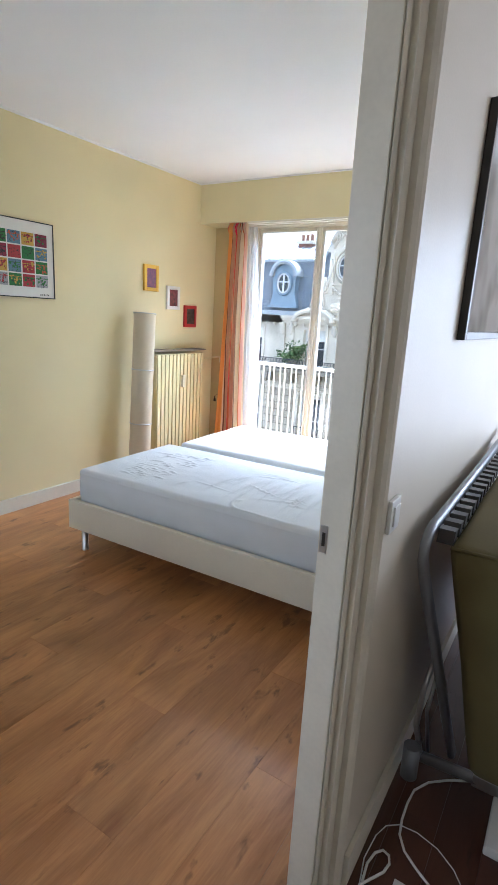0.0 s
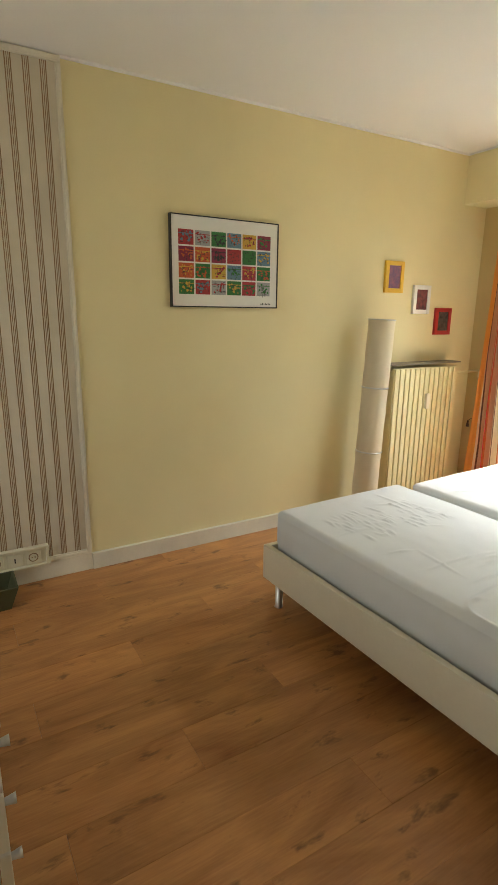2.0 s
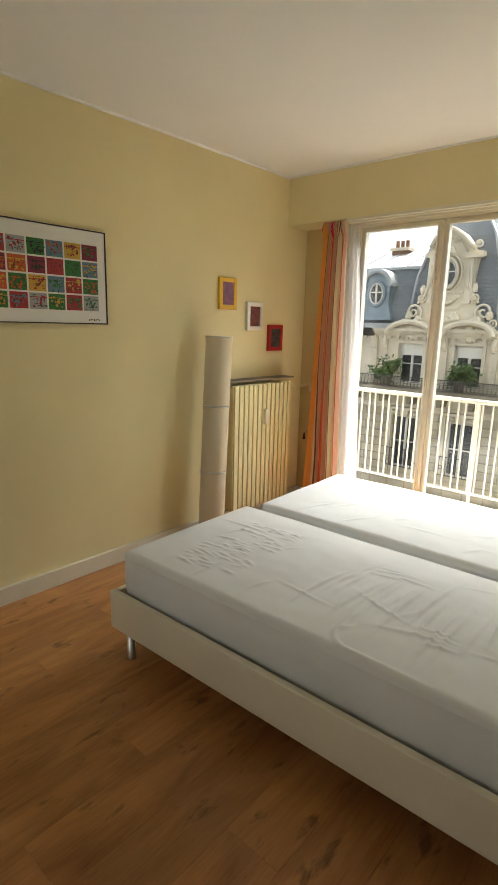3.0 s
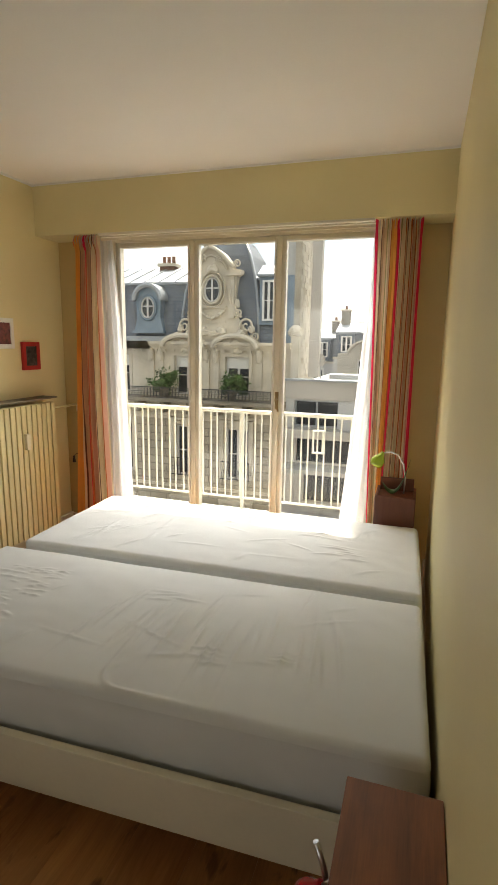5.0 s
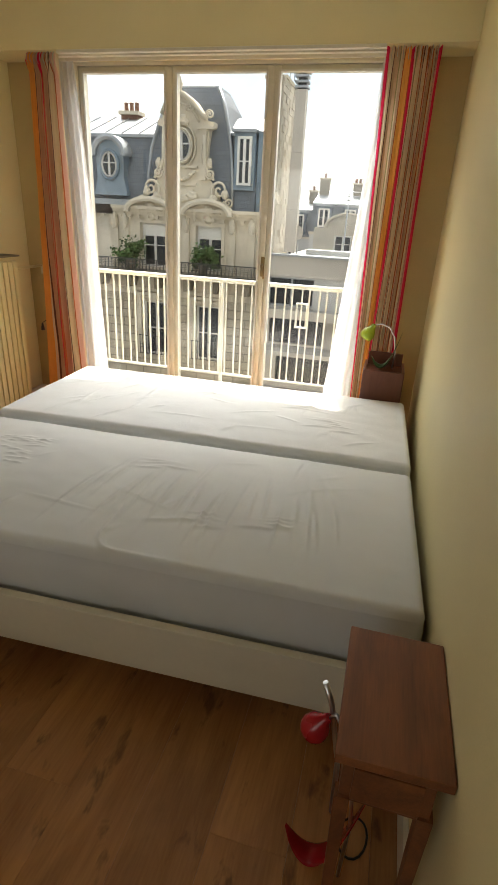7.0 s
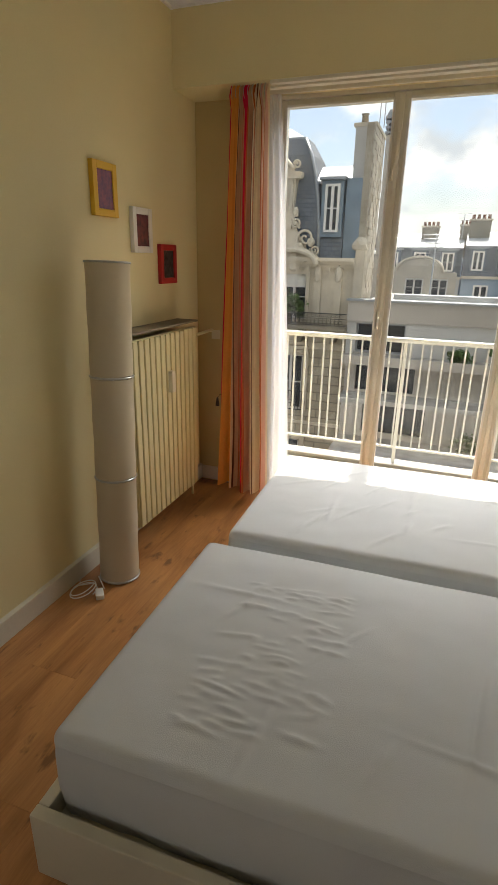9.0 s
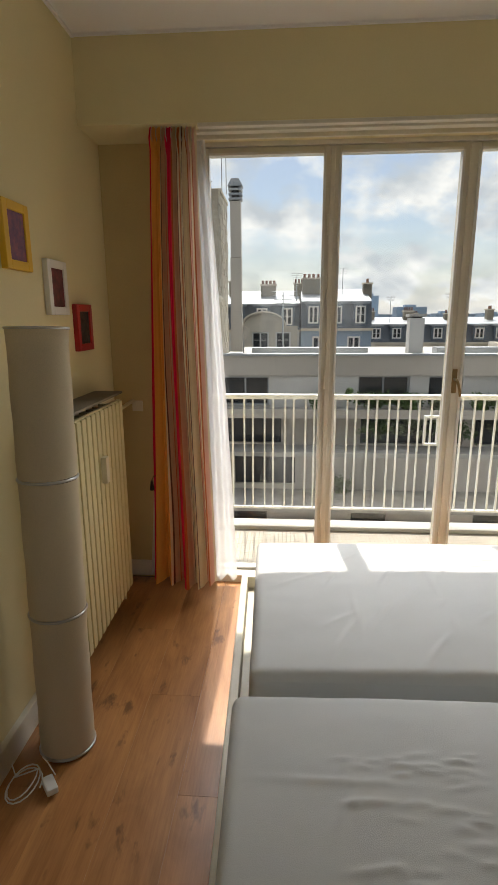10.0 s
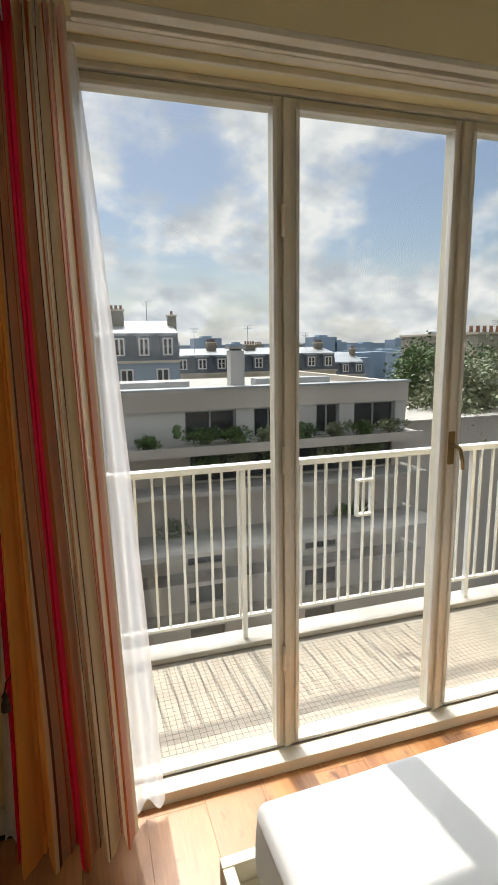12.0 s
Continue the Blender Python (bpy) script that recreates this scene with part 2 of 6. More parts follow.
    l.new(oi.outputs["Random"], vr.inputs["Value"]); l.new(vr.outputs[0], hv.inputs["Value"]); l.new(out, hv.inputs["Color"])
    l.new(hv.outputs[0], b.inputs["Base Color"])
    rr = n.new("ShaderNodeMapRange"); rr.inputs["To Min"].default_value, rr.inputs["To Max"].default_value = rough - 0.07, rough + 0.12
    l.new(broad, rr.inputs["Value"]); l.new(rr.outputs[0], b.inputs["Roughness"])
    bp = n.new("ShaderNodeBump"); bp.inputs["Strength"].default_value, bp.inputs["Distance"].default_value = 0.08, 0.004
    l.new(fine, bp.inputs["Height"]); l.new(bp.outputs[0], b.inputs["Normal"])
    return m


M["oak"] = wood("oak_laminate", (0.53, 0.255, 0.088), (0.27, 0.105, 0.032), (0.095, 0.037, 0.014), 0.30)
M["walnut"] = wood("dark_walnut_board", (0.25, 0.088, 0.030), (0.10, 0.032, 0.012), (0.03, 0.012, 0.008), 0.5, axis=1, scale=1.6, knots=False)
M["redwood"] = wood("reddish_stained_wood", (0.19, 0.062, 0.03), (0.12, 0.036, 0.018), (0.05, 0.02, 0.01), 0.35, axis=2, scale=1.5, knots=False)

m, n, l, b = nodes_of("window_glass")
n.remove(b)
gl, tr, fr, ms = n.new("ShaderNodeBsdfGlossy"), n.new("ShaderNodeBsdfTransparent"), n.new("ShaderNodeLayerWeight"), n.new("ShaderNodeMixShader")
pw = n.new("ShaderNodeMath"); pw.operation = "POWER"; pw.inputs[1].default_value = 4.0
ma = n.new("ShaderNodeMath"); ma.operation = "MULTIPLY_ADD"; ma.inputs[1].default_value, ma.inputs[2].default_value = 0.5, 0.04
gl.inputs["Roughness"].default_value = 0.0
tr.inputs["Color"].default_value = (0.97, 0.98, 0.97, 1)
fr.inputs["Blend"].default_value = 0.5
l.new(fr.outputs["Facing"], pw.inputs[0]); l.new(pw.outputs[0], ma.inputs[0]); l.new(ma.outputs[0], ms.inputs[0]); l.new(tr.outputs[0], ms.inputs[1]); l.new(gl.outputs[0], ms.inputs[2])
l.new(ms.outputs[0], n["Material Output"].inputs["Surface"])
M["glass"] = m

# glossy picture face, mottled dark to mid grey by soft noise
m, n, l, b = nodes_of("mottled_picture_face", 0.05)
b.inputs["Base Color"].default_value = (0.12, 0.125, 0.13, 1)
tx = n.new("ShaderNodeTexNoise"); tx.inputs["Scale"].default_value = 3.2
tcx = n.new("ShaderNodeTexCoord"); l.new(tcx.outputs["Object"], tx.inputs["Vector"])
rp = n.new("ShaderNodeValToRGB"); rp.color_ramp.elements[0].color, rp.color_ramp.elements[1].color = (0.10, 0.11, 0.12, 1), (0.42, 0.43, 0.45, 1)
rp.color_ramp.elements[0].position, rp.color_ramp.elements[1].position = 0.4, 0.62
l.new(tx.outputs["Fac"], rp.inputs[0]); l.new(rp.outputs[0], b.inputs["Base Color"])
M["photo"] = m


def cloth(name, color, trans=0.6, rough=0.9, weave=900):
    m, n, l, b = nodes_of(name, rough)
    b.inputs["Base Color"].default_value = (*color, 1)
    b.inputs["Specular IOR Level"].default_value = 0.15
    tl, mx = n.new("ShaderNodeBsdfTranslucent"), n.new("ShaderNodeMixShader")
    t, w = n.new("ShaderNodeTexCoord"), n.new("ShaderNodeTexNoise")
    w.inputs["Scale"].default_value = weave
    l.new(t.outputs["Object"], w.inputs["Vector"])
    mr = n.new("ShaderNodeMix"); mr.data_type = "RGBA"
    mr.inputs["A"].default_value, mr.inputs["B"].default_value = (*(c * 0.85 for c in color), 1), (*(min(1, c * 1.08) for c in color), 1)
    l.new(w.outputs["Fac"], mr.inputs["Factor"]); l.new(mr.outputs["Result"], b.inputs["Base Color"]); l.new(mr.outputs["Result"], tl.inputs["Color"])
    mx.inputs[0].default_value = trans
    l.new(b.outputs[0], mx.inputs[1]); l.new(tl.outputs[0], mx.inputs[2])
    l.new(mx.outputs[0], n["Material Output"].inputs["Surface"])
    return m


CLOTH = {k: cloth("curtain_cotton_" + k, c) for k, c in dict(
    cream=(0.80, 0.68, 0.48), tan=(0.62, 0.43, 0.27), orange=(0.92, 0.48, 0.13), crimson=(0.84, 0.035, 0.11),
    brown=(0.17, 0.08, 0.05), rust=(0.58, 0.17, 0.06), pink=(0.78, 0.48, 0.38), olive=(0.36, 0.33, 0.15)).items()}
m, n, l, b = nodes_of("white_voile", 0.9)
b.inputs["Base Color"].default_value = (0.85, 0.85, 0.84, 1)
tl, tp, m1, m2 = n.new("ShaderNodeBsdfTranslucent"), n.new("ShaderNodeBsdfTransparent"), n.new("ShaderNodeMixShader"), n.new("ShaderNodeMixShader")
tl.inputs["Color"].default_value = (0.92, 0.92, 0.92, 1)
m1.inputs[0].default_value, m2.inputs[0].default_value = 0.5, 0.24
l.new(b.outputs[0], m1.inputs[1]); l.new(tl.outputs[0], m1.inputs[2])
l.new(m1.outputs[0], m2.inputs[1]); l.new(tp.outputs[0], m2.inputs[2])
l.new(m2.outputs[0], n["Material Output"].inputs["Surface"])
M["voile"] = m
M["paper"] = cloth("ivory_lamp_paper", (0.68, 0.59, 0.43), 0.12, 0.75, 300)

M["radiator"] = mat("cream_radiator_enamel", (0.72, 0.64, 0.36), 0.35, vary=0.03, vscale=3, grain=60, bump=0.02)
M["wallpaper"] = mat("grey_beige_wallpaper", (0.60, 0.53, 0.41), 0.8, vary=0.04, vscale=6, grain=200, bump=0.08)
M["stripe"] = mat("brown_wallpaper_stripe", (0.26, 0.16, 0.08), 0.8, vary=0.06, grain=200)
M["plastic"] = mat("cream_plastic", (0.72, 0.67, 0.50), 0.35, vary=0.02, bump=0)
M["whiteplastic"] = mat("white_plastic", (0.75, 0.74, 0.70), 0.35, vary=0.02, bump=0)
M["black"] = mat("black_lacquer", (0.02, 0.018, 0.016), 0.35, vary=0.05)
M["redp"] = mat("red_lamp_plastic", (0.36, 0.01, 0.015), 0.25, vary=0.05, bump=0)
M["greenp"] = mat("lime_lamp_plastic", (0.38, 0.52, 0.05), 0.25, vary=0.05, bump=0)
M["leafgreen"] = mat("dark_green_lamp_foot", (0.05, 0.12, 0.03), 0.3, vary=0.05, bump=0)
M["brass"] = mat("old_brass", (0.30, 0.20, 0.09), 0.35, metal=0.9, vary=0.1, vscale=20)
M["greymetal"] = mat("grey_enamelled_tube", (0.24, 0.25, 0.27), 0.35, metal=0.4, vary=0.05, vscale=8)
M["khaki"] = mat("khaki_mattress_cover", (0.15, 0.125, 0.055), 0.9, vary=0.08, vscale=6, grain=400, bump=0.2, spec=0.2)
M["olivep"] = mat("olive_plastic_planter", (0.07, 0.075, 0.035), 0.5, vary=0.08)
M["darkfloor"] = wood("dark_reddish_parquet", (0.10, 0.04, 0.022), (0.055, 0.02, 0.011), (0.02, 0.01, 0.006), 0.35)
M["tassel"] = mat("dark_tassel_cord", (0.03, 0.015, 0.01), 0.8)

# outside
M["stone"] = mat("weathered_limestone", (0.64, 0.57, 0.45), 0.85, vary=0.14, vscale=0.9, grain=12, bump=0.3, spec=0.2)
# dark brownish tone for balcony slab, brackets, pots, chimneys and the radiator shelf
M["stonedark"] = mat("dark_limestone", (0.27, 0.235, 0.18), 0.9, vary=0.2, vscale=0.8, grain=9, bump=0.4, spec=0.2)
M["render"] = mat("pale_cement_render", (0.50, 0.46, 0.40), 0.9, vary=0.1, vscale=0.35, grain=8, bump=0.2, spec=0.2, stretch=(1, 1, 0.3))
M["whiterender"] = mat("white_render", (0.56, 0.55, 0.52), 0.85, vary=0.08, vscale=0.6, grain=10, bump=0.15, spec=0.2)
M["slate"] = mat("blue_grey_slate", (0.12, 0.15, 0.185), 0.45, vary=0.2, vscale=5, grain=18, bump=0.4)
M["zinc"] = mat("weathered_zinc", (0.34, 0.36, 0.37), 0.4, metal=0.3, vary=0.08, vscale=1.5, grain=14, bump=0.1)
M["lead"] = mat("blue_lead_sheet", (0.22, 0.28, 0.33), 0.4, metal=0.2, vary=0.12, vscale=3, grain=20, bump=0.15)
M["brick"] = mat("pale_buff_brick", (0.55, 0.50, 0.41), 0.9, vary=0.12, vscale=3, grain=20, bump=0.4)
M["terracotta"] = mat("terracotta_pot", (0.19, 0.10, 0.07), 0.85, vary=0.15, vscale=6)
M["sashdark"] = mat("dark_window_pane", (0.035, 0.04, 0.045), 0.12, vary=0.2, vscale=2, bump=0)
M["sash"] = mat("white_sash_paint", (0.62, 0.60, 0.56), 0.5, vary=0.05)
M["iron"] = mat("black_wrought_iron", (0.03, 0.03, 0.032), 0.5)
M["foliage"] = mat("green_foliage", (0.085, 0.15, 0.04), 0.6, vary=0.35, vscale=3, grain=20, bump=0)
M["foliage_pale"] = mat("grey_green_foliage", (0.20, 0.23, 0.13), 0.6, vary=0.35, vscale=2, grain=20, bump=0)
M["bark"] = mat("grey_bark", (0.10, 0.08, 0.06), 0.9, vary=0.2, vscale=8)
M["asphalt"] = mat("street_asphalt", (0.055, 0.055, 0.056), 0.9, vary=0.15, vscale=0.5, grain=30)
M["tile"] = mat("cream_mosaic_tile", (0.40, 0.36, 0.29), 0.6, vary=0.10, vscale=4, grain=60, bump=0.05)
M["grout"] = mat("grey_grout", (0.17, 0.155, 0.13), 0.9, vary=0.1)
M["concrete"] = mat("pale_concrete", (0.42, 0.40, 0.36), 0.9, vary=0.15, vscale=3, grain=30, bump=0.2)
# aerial haze put into the base colour; also the nearer grey house's wall
M["haze"] = mat("haze_tinted_blue", (0.30, 0.38, 0.46), 0.9, vary=0.1, vscale=0.05, grain=1, bump=0)
M["yellow"] = mat("yellow_frame_paint", (0.75, 0.45, 0.03), 0.4, vary=0.04, bump=0)
M["red"] = mat("red_frame_paint", (0.42, 0.015, 0.015), 0.4, vary=0.04, bump=0)
M["offwhite"] = mat("off_white_card", (0.72, 0.70, 0.64), 0.6, vary=0.02, bump=0)
M["maroon"] = mat("maroon_print", (0.16, 0.035, 0.03), 0.5, vary=0.3, vscale=40, bump=0)
M["plum"] = mat("plum_print", (0.25, 0.09, 0.12), 0.5, vary=0.3, vscale=30, bump=0, tint=(0.12, 0.07, 0.15))
M["charcoal"] = mat("grey_print", (0.05, 0.045, 0.045), 0.5, vary=0.6, vscale=30, bump=0)
INK = [mat("poster_ink", c, 0.5, vary=0.05, vscale=30, bump=0) for c in ((0.36, 0.025, 0.03), (0.025, 0.16, 0.03), (0.50, 0.09, 0.02), (0.55, 0.33, 0.04), (0.11, 0.20, 0.26), (0.22, 0.012, 0.04), (0.02, 0.018, 0.02), (0.33, 0.33, 0.33))]

# ---- the shell ----
S = dict(kind="structure")
box("ceiling", XL - 0.2, 3.2, YB - 0.2, YW + 0.06, ZC, ZC + 0.2, M["ceiling"], **S)
box("wall_west", XL - 0.2, XL, YB - 0.2, YW + 0.14, -0.25, ZC, M["wall"], **S)
# unseen back wall, with an opening made up for the fill light
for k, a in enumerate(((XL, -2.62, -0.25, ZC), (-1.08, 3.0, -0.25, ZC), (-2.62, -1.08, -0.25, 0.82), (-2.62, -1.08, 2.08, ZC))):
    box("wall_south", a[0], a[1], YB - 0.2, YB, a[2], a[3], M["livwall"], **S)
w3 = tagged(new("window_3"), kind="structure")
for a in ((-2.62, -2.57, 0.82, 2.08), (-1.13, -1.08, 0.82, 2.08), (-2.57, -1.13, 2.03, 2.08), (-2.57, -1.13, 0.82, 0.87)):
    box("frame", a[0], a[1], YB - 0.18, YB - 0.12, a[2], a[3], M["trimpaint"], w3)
box("wall_east_living", 3.0, 3.2, YB - 0.2, YW + 0.14, -0.25, ZC, M["livwall"], **S)
XM = (XR + XP) / 2
for nm, a, b_, z0 in (("north", JN, YW, 0.0), ("south", YB, JS, 0.0), ("over_door", JS, JN, 2.08)):
    box("wall_partition_" + nm, XR, XM, a, b_, z0, ZC, M["wall"], **S)
    # the living side stands back from the moulded corners
    a, b_ = (a + 0.07, b_) if nm == "north" else (a, b_ - 0.07) if nm == "south" else (a, b_)
    box("wall_partition_living_" + nm, XM, XP, a, b_, z0, ZC, M["livwall"], **S)
box("soffit", XL, XR, YS, YW + 0.06, ZS, ZC, M["wall"], **S)
GX0, GX1 = -2.665, -0.695
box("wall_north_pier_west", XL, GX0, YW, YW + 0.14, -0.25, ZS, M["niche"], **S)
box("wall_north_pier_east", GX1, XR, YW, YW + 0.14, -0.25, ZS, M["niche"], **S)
box("wall_north_lintel", XL - 0.2, XP, YW + 0.06, YW + 0.14, ZS, ZC + 0.2, M["wall"], **S)
# the living room side of the front wall, with its own glazed opening
box("wall_north_living_pier", XR, 0.35, YW, YW + 0.14, -0.25, ZC, M["livwall"], **S)
box("wall_north_living_pier_east", 2.4, 3.0, YW, YW + 0.14, -0.25, ZC, M["livwall"], **S)
box("wall_north_living_lintel", 0.35, 2.4, YW, YW + 0.14, 2.15, ZC, M["livwall"], **S)
box("floor", XL, 3.0, YB, YW, -0.25, -0.012, M["black"], **S)

# skirting, with a thin rounded top
def skirting(x0, x1, y0, y1, h=0.088):
    bm = bmesh.new()
    bm_box(bm, x0, x1, y0, y1, 0.0, h)
    part("baseboard", bm, M["trimpaint"], bevel=0.003, kind="structure")


skirting(XL, XL + 0.024, 1.335, YW, 0.094)
skirting(XL, XL + 0.016, 0.735, 1.335, 0.10)
skirting(XL + 0.024, GX0 - 0.02, YW - 0.014, YW)
skirting(XR - 0.014, XR, JN + 0.075, YW)
skirting(XP, XP + 0.014, JN + 0.075, YW, 0.10)
box("trim", XL, XL + 0.012, 1.335, YS, ZC - 0.012, ZC, M["ceiling"], kind="structure")
box("trim", XL + 0.012, XR, YS - 0.01, YS, ZC - 0.010, ZC, M["ceiling"], kind="structure")

# papered panel with its mouldings, and the fine brown stripes of the paper
box("wallpaper_panel", XL, XL + 0.006, 0.735, 1.31, 0.10, 2.49, M["wallpaper"], **S)
bm = bmesh.new()
for k in range(8):
    for j, w in enumerate((0.0045, 0.003, 0.003, 0.0045)):
        y = 1.275 - k * 0.073 - j * 0.0078
        bm_box(bm, XL + 0.006, XL + 0.0068, y - w, y, 0.125, 2.49)
part("wallpaper_stripe", bm, M["stripe"], kind="structure")
for a in ((0.735, 1.335, 2.49, 2.52), (1.31, 1.335, 0.10, 2.49), (0.735, 1.31, 0.10, 0.125)):
    bm = bmesh.new()
    bm_box(bm, XL, XL + 0.016, *a)
    bm_box(bm, XL + 0.016, XL + 0.021, a[0] + 0.006, a[1] - 0.006, a[2] + 0.006, a[3] - 0.006)
    part("trim", bm, M["trimpaint"], bevel=0.002, kind="structure")

# doorway: lining, stepped architraves and the latch plate
def doorway():
    d = tagged(new("door_1"), kind="structure")
    for nm, a in (("jamb", (XR - 0.012, XP - 0.045, JN - 0.014, JN - 0.001, 0, 2.066)), ("jamb", (XR - 0.012, XP - 0.045, JS + 0.001, JS + 0.014, 0, 2.066)), ("head", (XR - 0.0115, XP - 0.0455, JS + 0.014, JN - 0.014, 2.066, 2.079))):
        box(nm, *a, M["trimpaint"], d, bevel=0.003)
    # grooved moulding that turns the corner to the living room face: (along the slant, proud)
    prof = ((0.0, 0.004), (0.008, 0.006), (0.012, -0.004), (0.020, -0.004), (0.025, 0.009), (0.038, 0.010), (0.043, -0.002), (0.052, -0.003), (0.058, 0.010), (0.070, 0.013), (0.080, 0.012), (0.086, 0.004))
    ca, sa = math.cos(1.05), math.sin(1.05)
    for s, y0 in ((1, JN + 0.008), (-1, JS - 0.008)):
        bm = bmesh.new()
        c0 = y0 - s * 0.018
        ring = [(XP - 0.0445 + w * ca + h * sa, c0 + s * (w * sa - h * ca)) for w, h in prof] + [(XM + 0.001, c0 + s * 0.078), (XM + 0.001, c0 + s * 0.008)]
        lo = [bm.verts.new((x, y, 0.0)) for x, y in ring]
        hi = [bm.verts.new((x, y, 2.078)) for x, y in ring]
        for i in range(len(lo)):
            j = (i + 1) % len(lo)
            bm.faces.new((lo[i], lo[j], hi[j], hi[i]))
        bm.faces.new(hi); bm.faces.new(lo[::-1])
        part("architrave", bm, M["trimpaint"], d)
        box("architrave_inner", XR - 0.018, XR - 0.004, min(y0, y0 + s * 0.05), max(y0, y0 + s * 0.05), 0, 2.12, M["trimpaint"], d, bevel=0.003)
    box("latch_plate", XR - 0.008, XR + 0.008, JN - 0.0155, JN - 0.013, 0.93, 0.99, M["steel"], d, "small steel latch plate")
    box("latch_hole", XR - 0.003, XR + 0.004, JN - 0.0165, JN - 0.013, 0.945, 0.975, M["black"], d, "dark latch hole")


doorway()

# ---- windows ----
def leaf(name, x0, x1, parent):
    """One glazed leaf; x0, x1 bound the glass."""
    z0, z1 = 0.055, 2.135
    f = new(name); f.parent = parent
    w = 0.033
    for a in ((x0 - w, x0, z0 - 0.02, z1 + w), (x1, x1 + w, z0 - 0.02, z1 + w), (x0, x1, z1, z1 + w), (x0, x1, z0 - 0.02, z0)):
        bm = bmesh.new()
        bm_box(bm, a[0], a[1], YW + 0.018, YW + 0.062, a[2], a[3])
        part("frame", bm, M["trimpaint"], f, bevel=0.004)
    # glazing bead, proud round the glass
    bm = bmesh.new()
    t = 0.010
    for a in ((x0 - t, x0 + 0.002, z0, z1), (x1 - 0.002, x1 + t, z0, z1), (x0, x1, z1 - 0.002, z1 + t), (x0, x1, z0 - t, z0 + 0.003)):
        bm_box(bm, a[0], a[1], YW + 0.008, YW + 0.03, a[2], a[3])
    part("glazing_bead", bm, M["white"], f, bevel=0.002)
    p = box("pane", x0 - 0.004, x1 + 0.004, YW + 0.020, YW + 0.024, z0 - 0.004, z1 + 0.004, M["glass"], f, "clear window glass")
    p.visible_shadow = False
    return f


win = tagged(new("window_1"), kind="structure")
leaf("sash", -2.58, -2.045, win)
leaf("sash", -1.965, -1.42, win)
leaf("sash", -1.34, -0.775, win)
for x0, x1, z0, z1, nm in ((GX0, -2.615, -0.05, ZS, "frame_side"), (-0.74, GX1, -0.05, ZS, "frame_side"), (-2.615, -0.74, 2.17, ZS, "frame_head"), (-2.615, -0.74, -0.05, 0.034, "frame_foot")):
    box(nm, x0, x1, YW + 0.006, YW + 0.075, z0, z1, M["trimpaint"], win, bevel=0.004)
for x in (-2.005, -1.38):
    box("mullion_cover", x - 0.012, x + 0.012, YW + 0.002, YW + 0.018, 0.045, 2.16, M["trimpaint"], win, bevel=0.004)
box("window_sill", GX0, GX1, YW - 0.06, YW + 0.006, -0.011, 0.042, M["trimpaint"], win, bevel=0.004)
# curtain rail mouldings under the soffit
for k, (y0, y1, z0, z1) in enumerate(((YS + 0.0, YS + 0.035, ZS - 0.016, ZS), (YS + 0.050, YS + 0.066, ZS - 0.020, ZS), (YS + 0.085, YS + 0.12, ZS - 0.012, ZS), (YS + 0.15, YS + 0.165, ZS - 0.02, ZS))):
    box("curtain_track", GX0 + 0.075 if k < 2 else GX0, GX1 - (0.065 if k < 2 else 0.0), y0, y1, z0, z1, M["trimpaint"], win, bevel=0.003)
# espagnolette handle and hinges
bm = bmesh.new()
bm_box(bm, -1.392, -1.368, YW - 0.004, YW + 0.004, 1.03, 1.15)
part("handle_plate", bm, M["brass"], win, "aged brass handle plate", bevel=0.003)
bm = bmesh.new()
bm_tube(bm, [(-1.38, YW - 0.004, 1.10), (-1.38, YW - 0.035, 1.10), (-1.376, YW - 0.045, 1.09), (-1.365, YW - 0.045, 1.05), (-1.36, YW - 0.042, 1.02)], 0.0075, 10, 0.006)
part("handle", bm, M["brass"], win, "aged brass lever")
for z in (1.78, 0.35, 1.05):
    bm = bmesh.new()
    bm_tube(bm, [(-2.02, YW + 0.0, z), (-2.02, YW + 0.0, z + 0.09)], 0.006, 8)
    part("hinge", bm, M["trimpaint"], win)

# living room window, only its light comes in
w2 = tagged(new("window_2"), kind="structure")
for a in ((0.35, 0.40, -0.05, 2.15), (2.35, 2.4, -0.05, 2.15), (1.35, 1.42, 0.0, 2.1), (0.4, 2.35, 2.1, 2.15), (0.4, 2.35, -0.05, 0.05)):
    box("frame", a[0], a[1], YW + 0.02, YW + 0.07, a[2], a[3], M["trimpaint"], w2)


# ---- bed ----
def rot_about(ob, x, y, deg):
    ob.matrix_world = Matrix.Translation((x, y, 0)) @ Matrix.Rotation(radians(deg), 4, "Z") @ Matrix.Translation((-x, -y, 0))


bed = thing("bed", "cream lacquered double bed frame with round steel legs", "bed")
BX0, BX1, BY0, BY1, BZ0, BZ1 = -2.34, -0.342, 1.995, 3.85, 0.13, 0.305
box("front_rail", BX0, BX1, BY0, BY0 + 0.028, BZ0, BZ1, M["bedwhite"], bed, bevel=0.004)
box("back_rail", BX0, BX1, BY1 - 0.028, BY1, BZ0, BZ1, M["bedwhite"], bed, bevel=0.004)
box("foot_rail", BX0, BX0 + 0.028, BY0 + 0.028, BY1 - 0.028, BZ0, BZ1 - 0.001, M["bedwhite"], bed, bevel=0.004)
box("head_rail", BX1 - 0.028, BX1, BY0 + 0.028, BY1 - 0.028, BZ0, BZ1 - 0.001, M["bedwhite"], bed, bevel=0.004)
box("mid_beam", BX0 + 0.03, BX1 - 0.03, 2.90, 2.95, 0.17, 0.235, M["bedwhite"], bed)
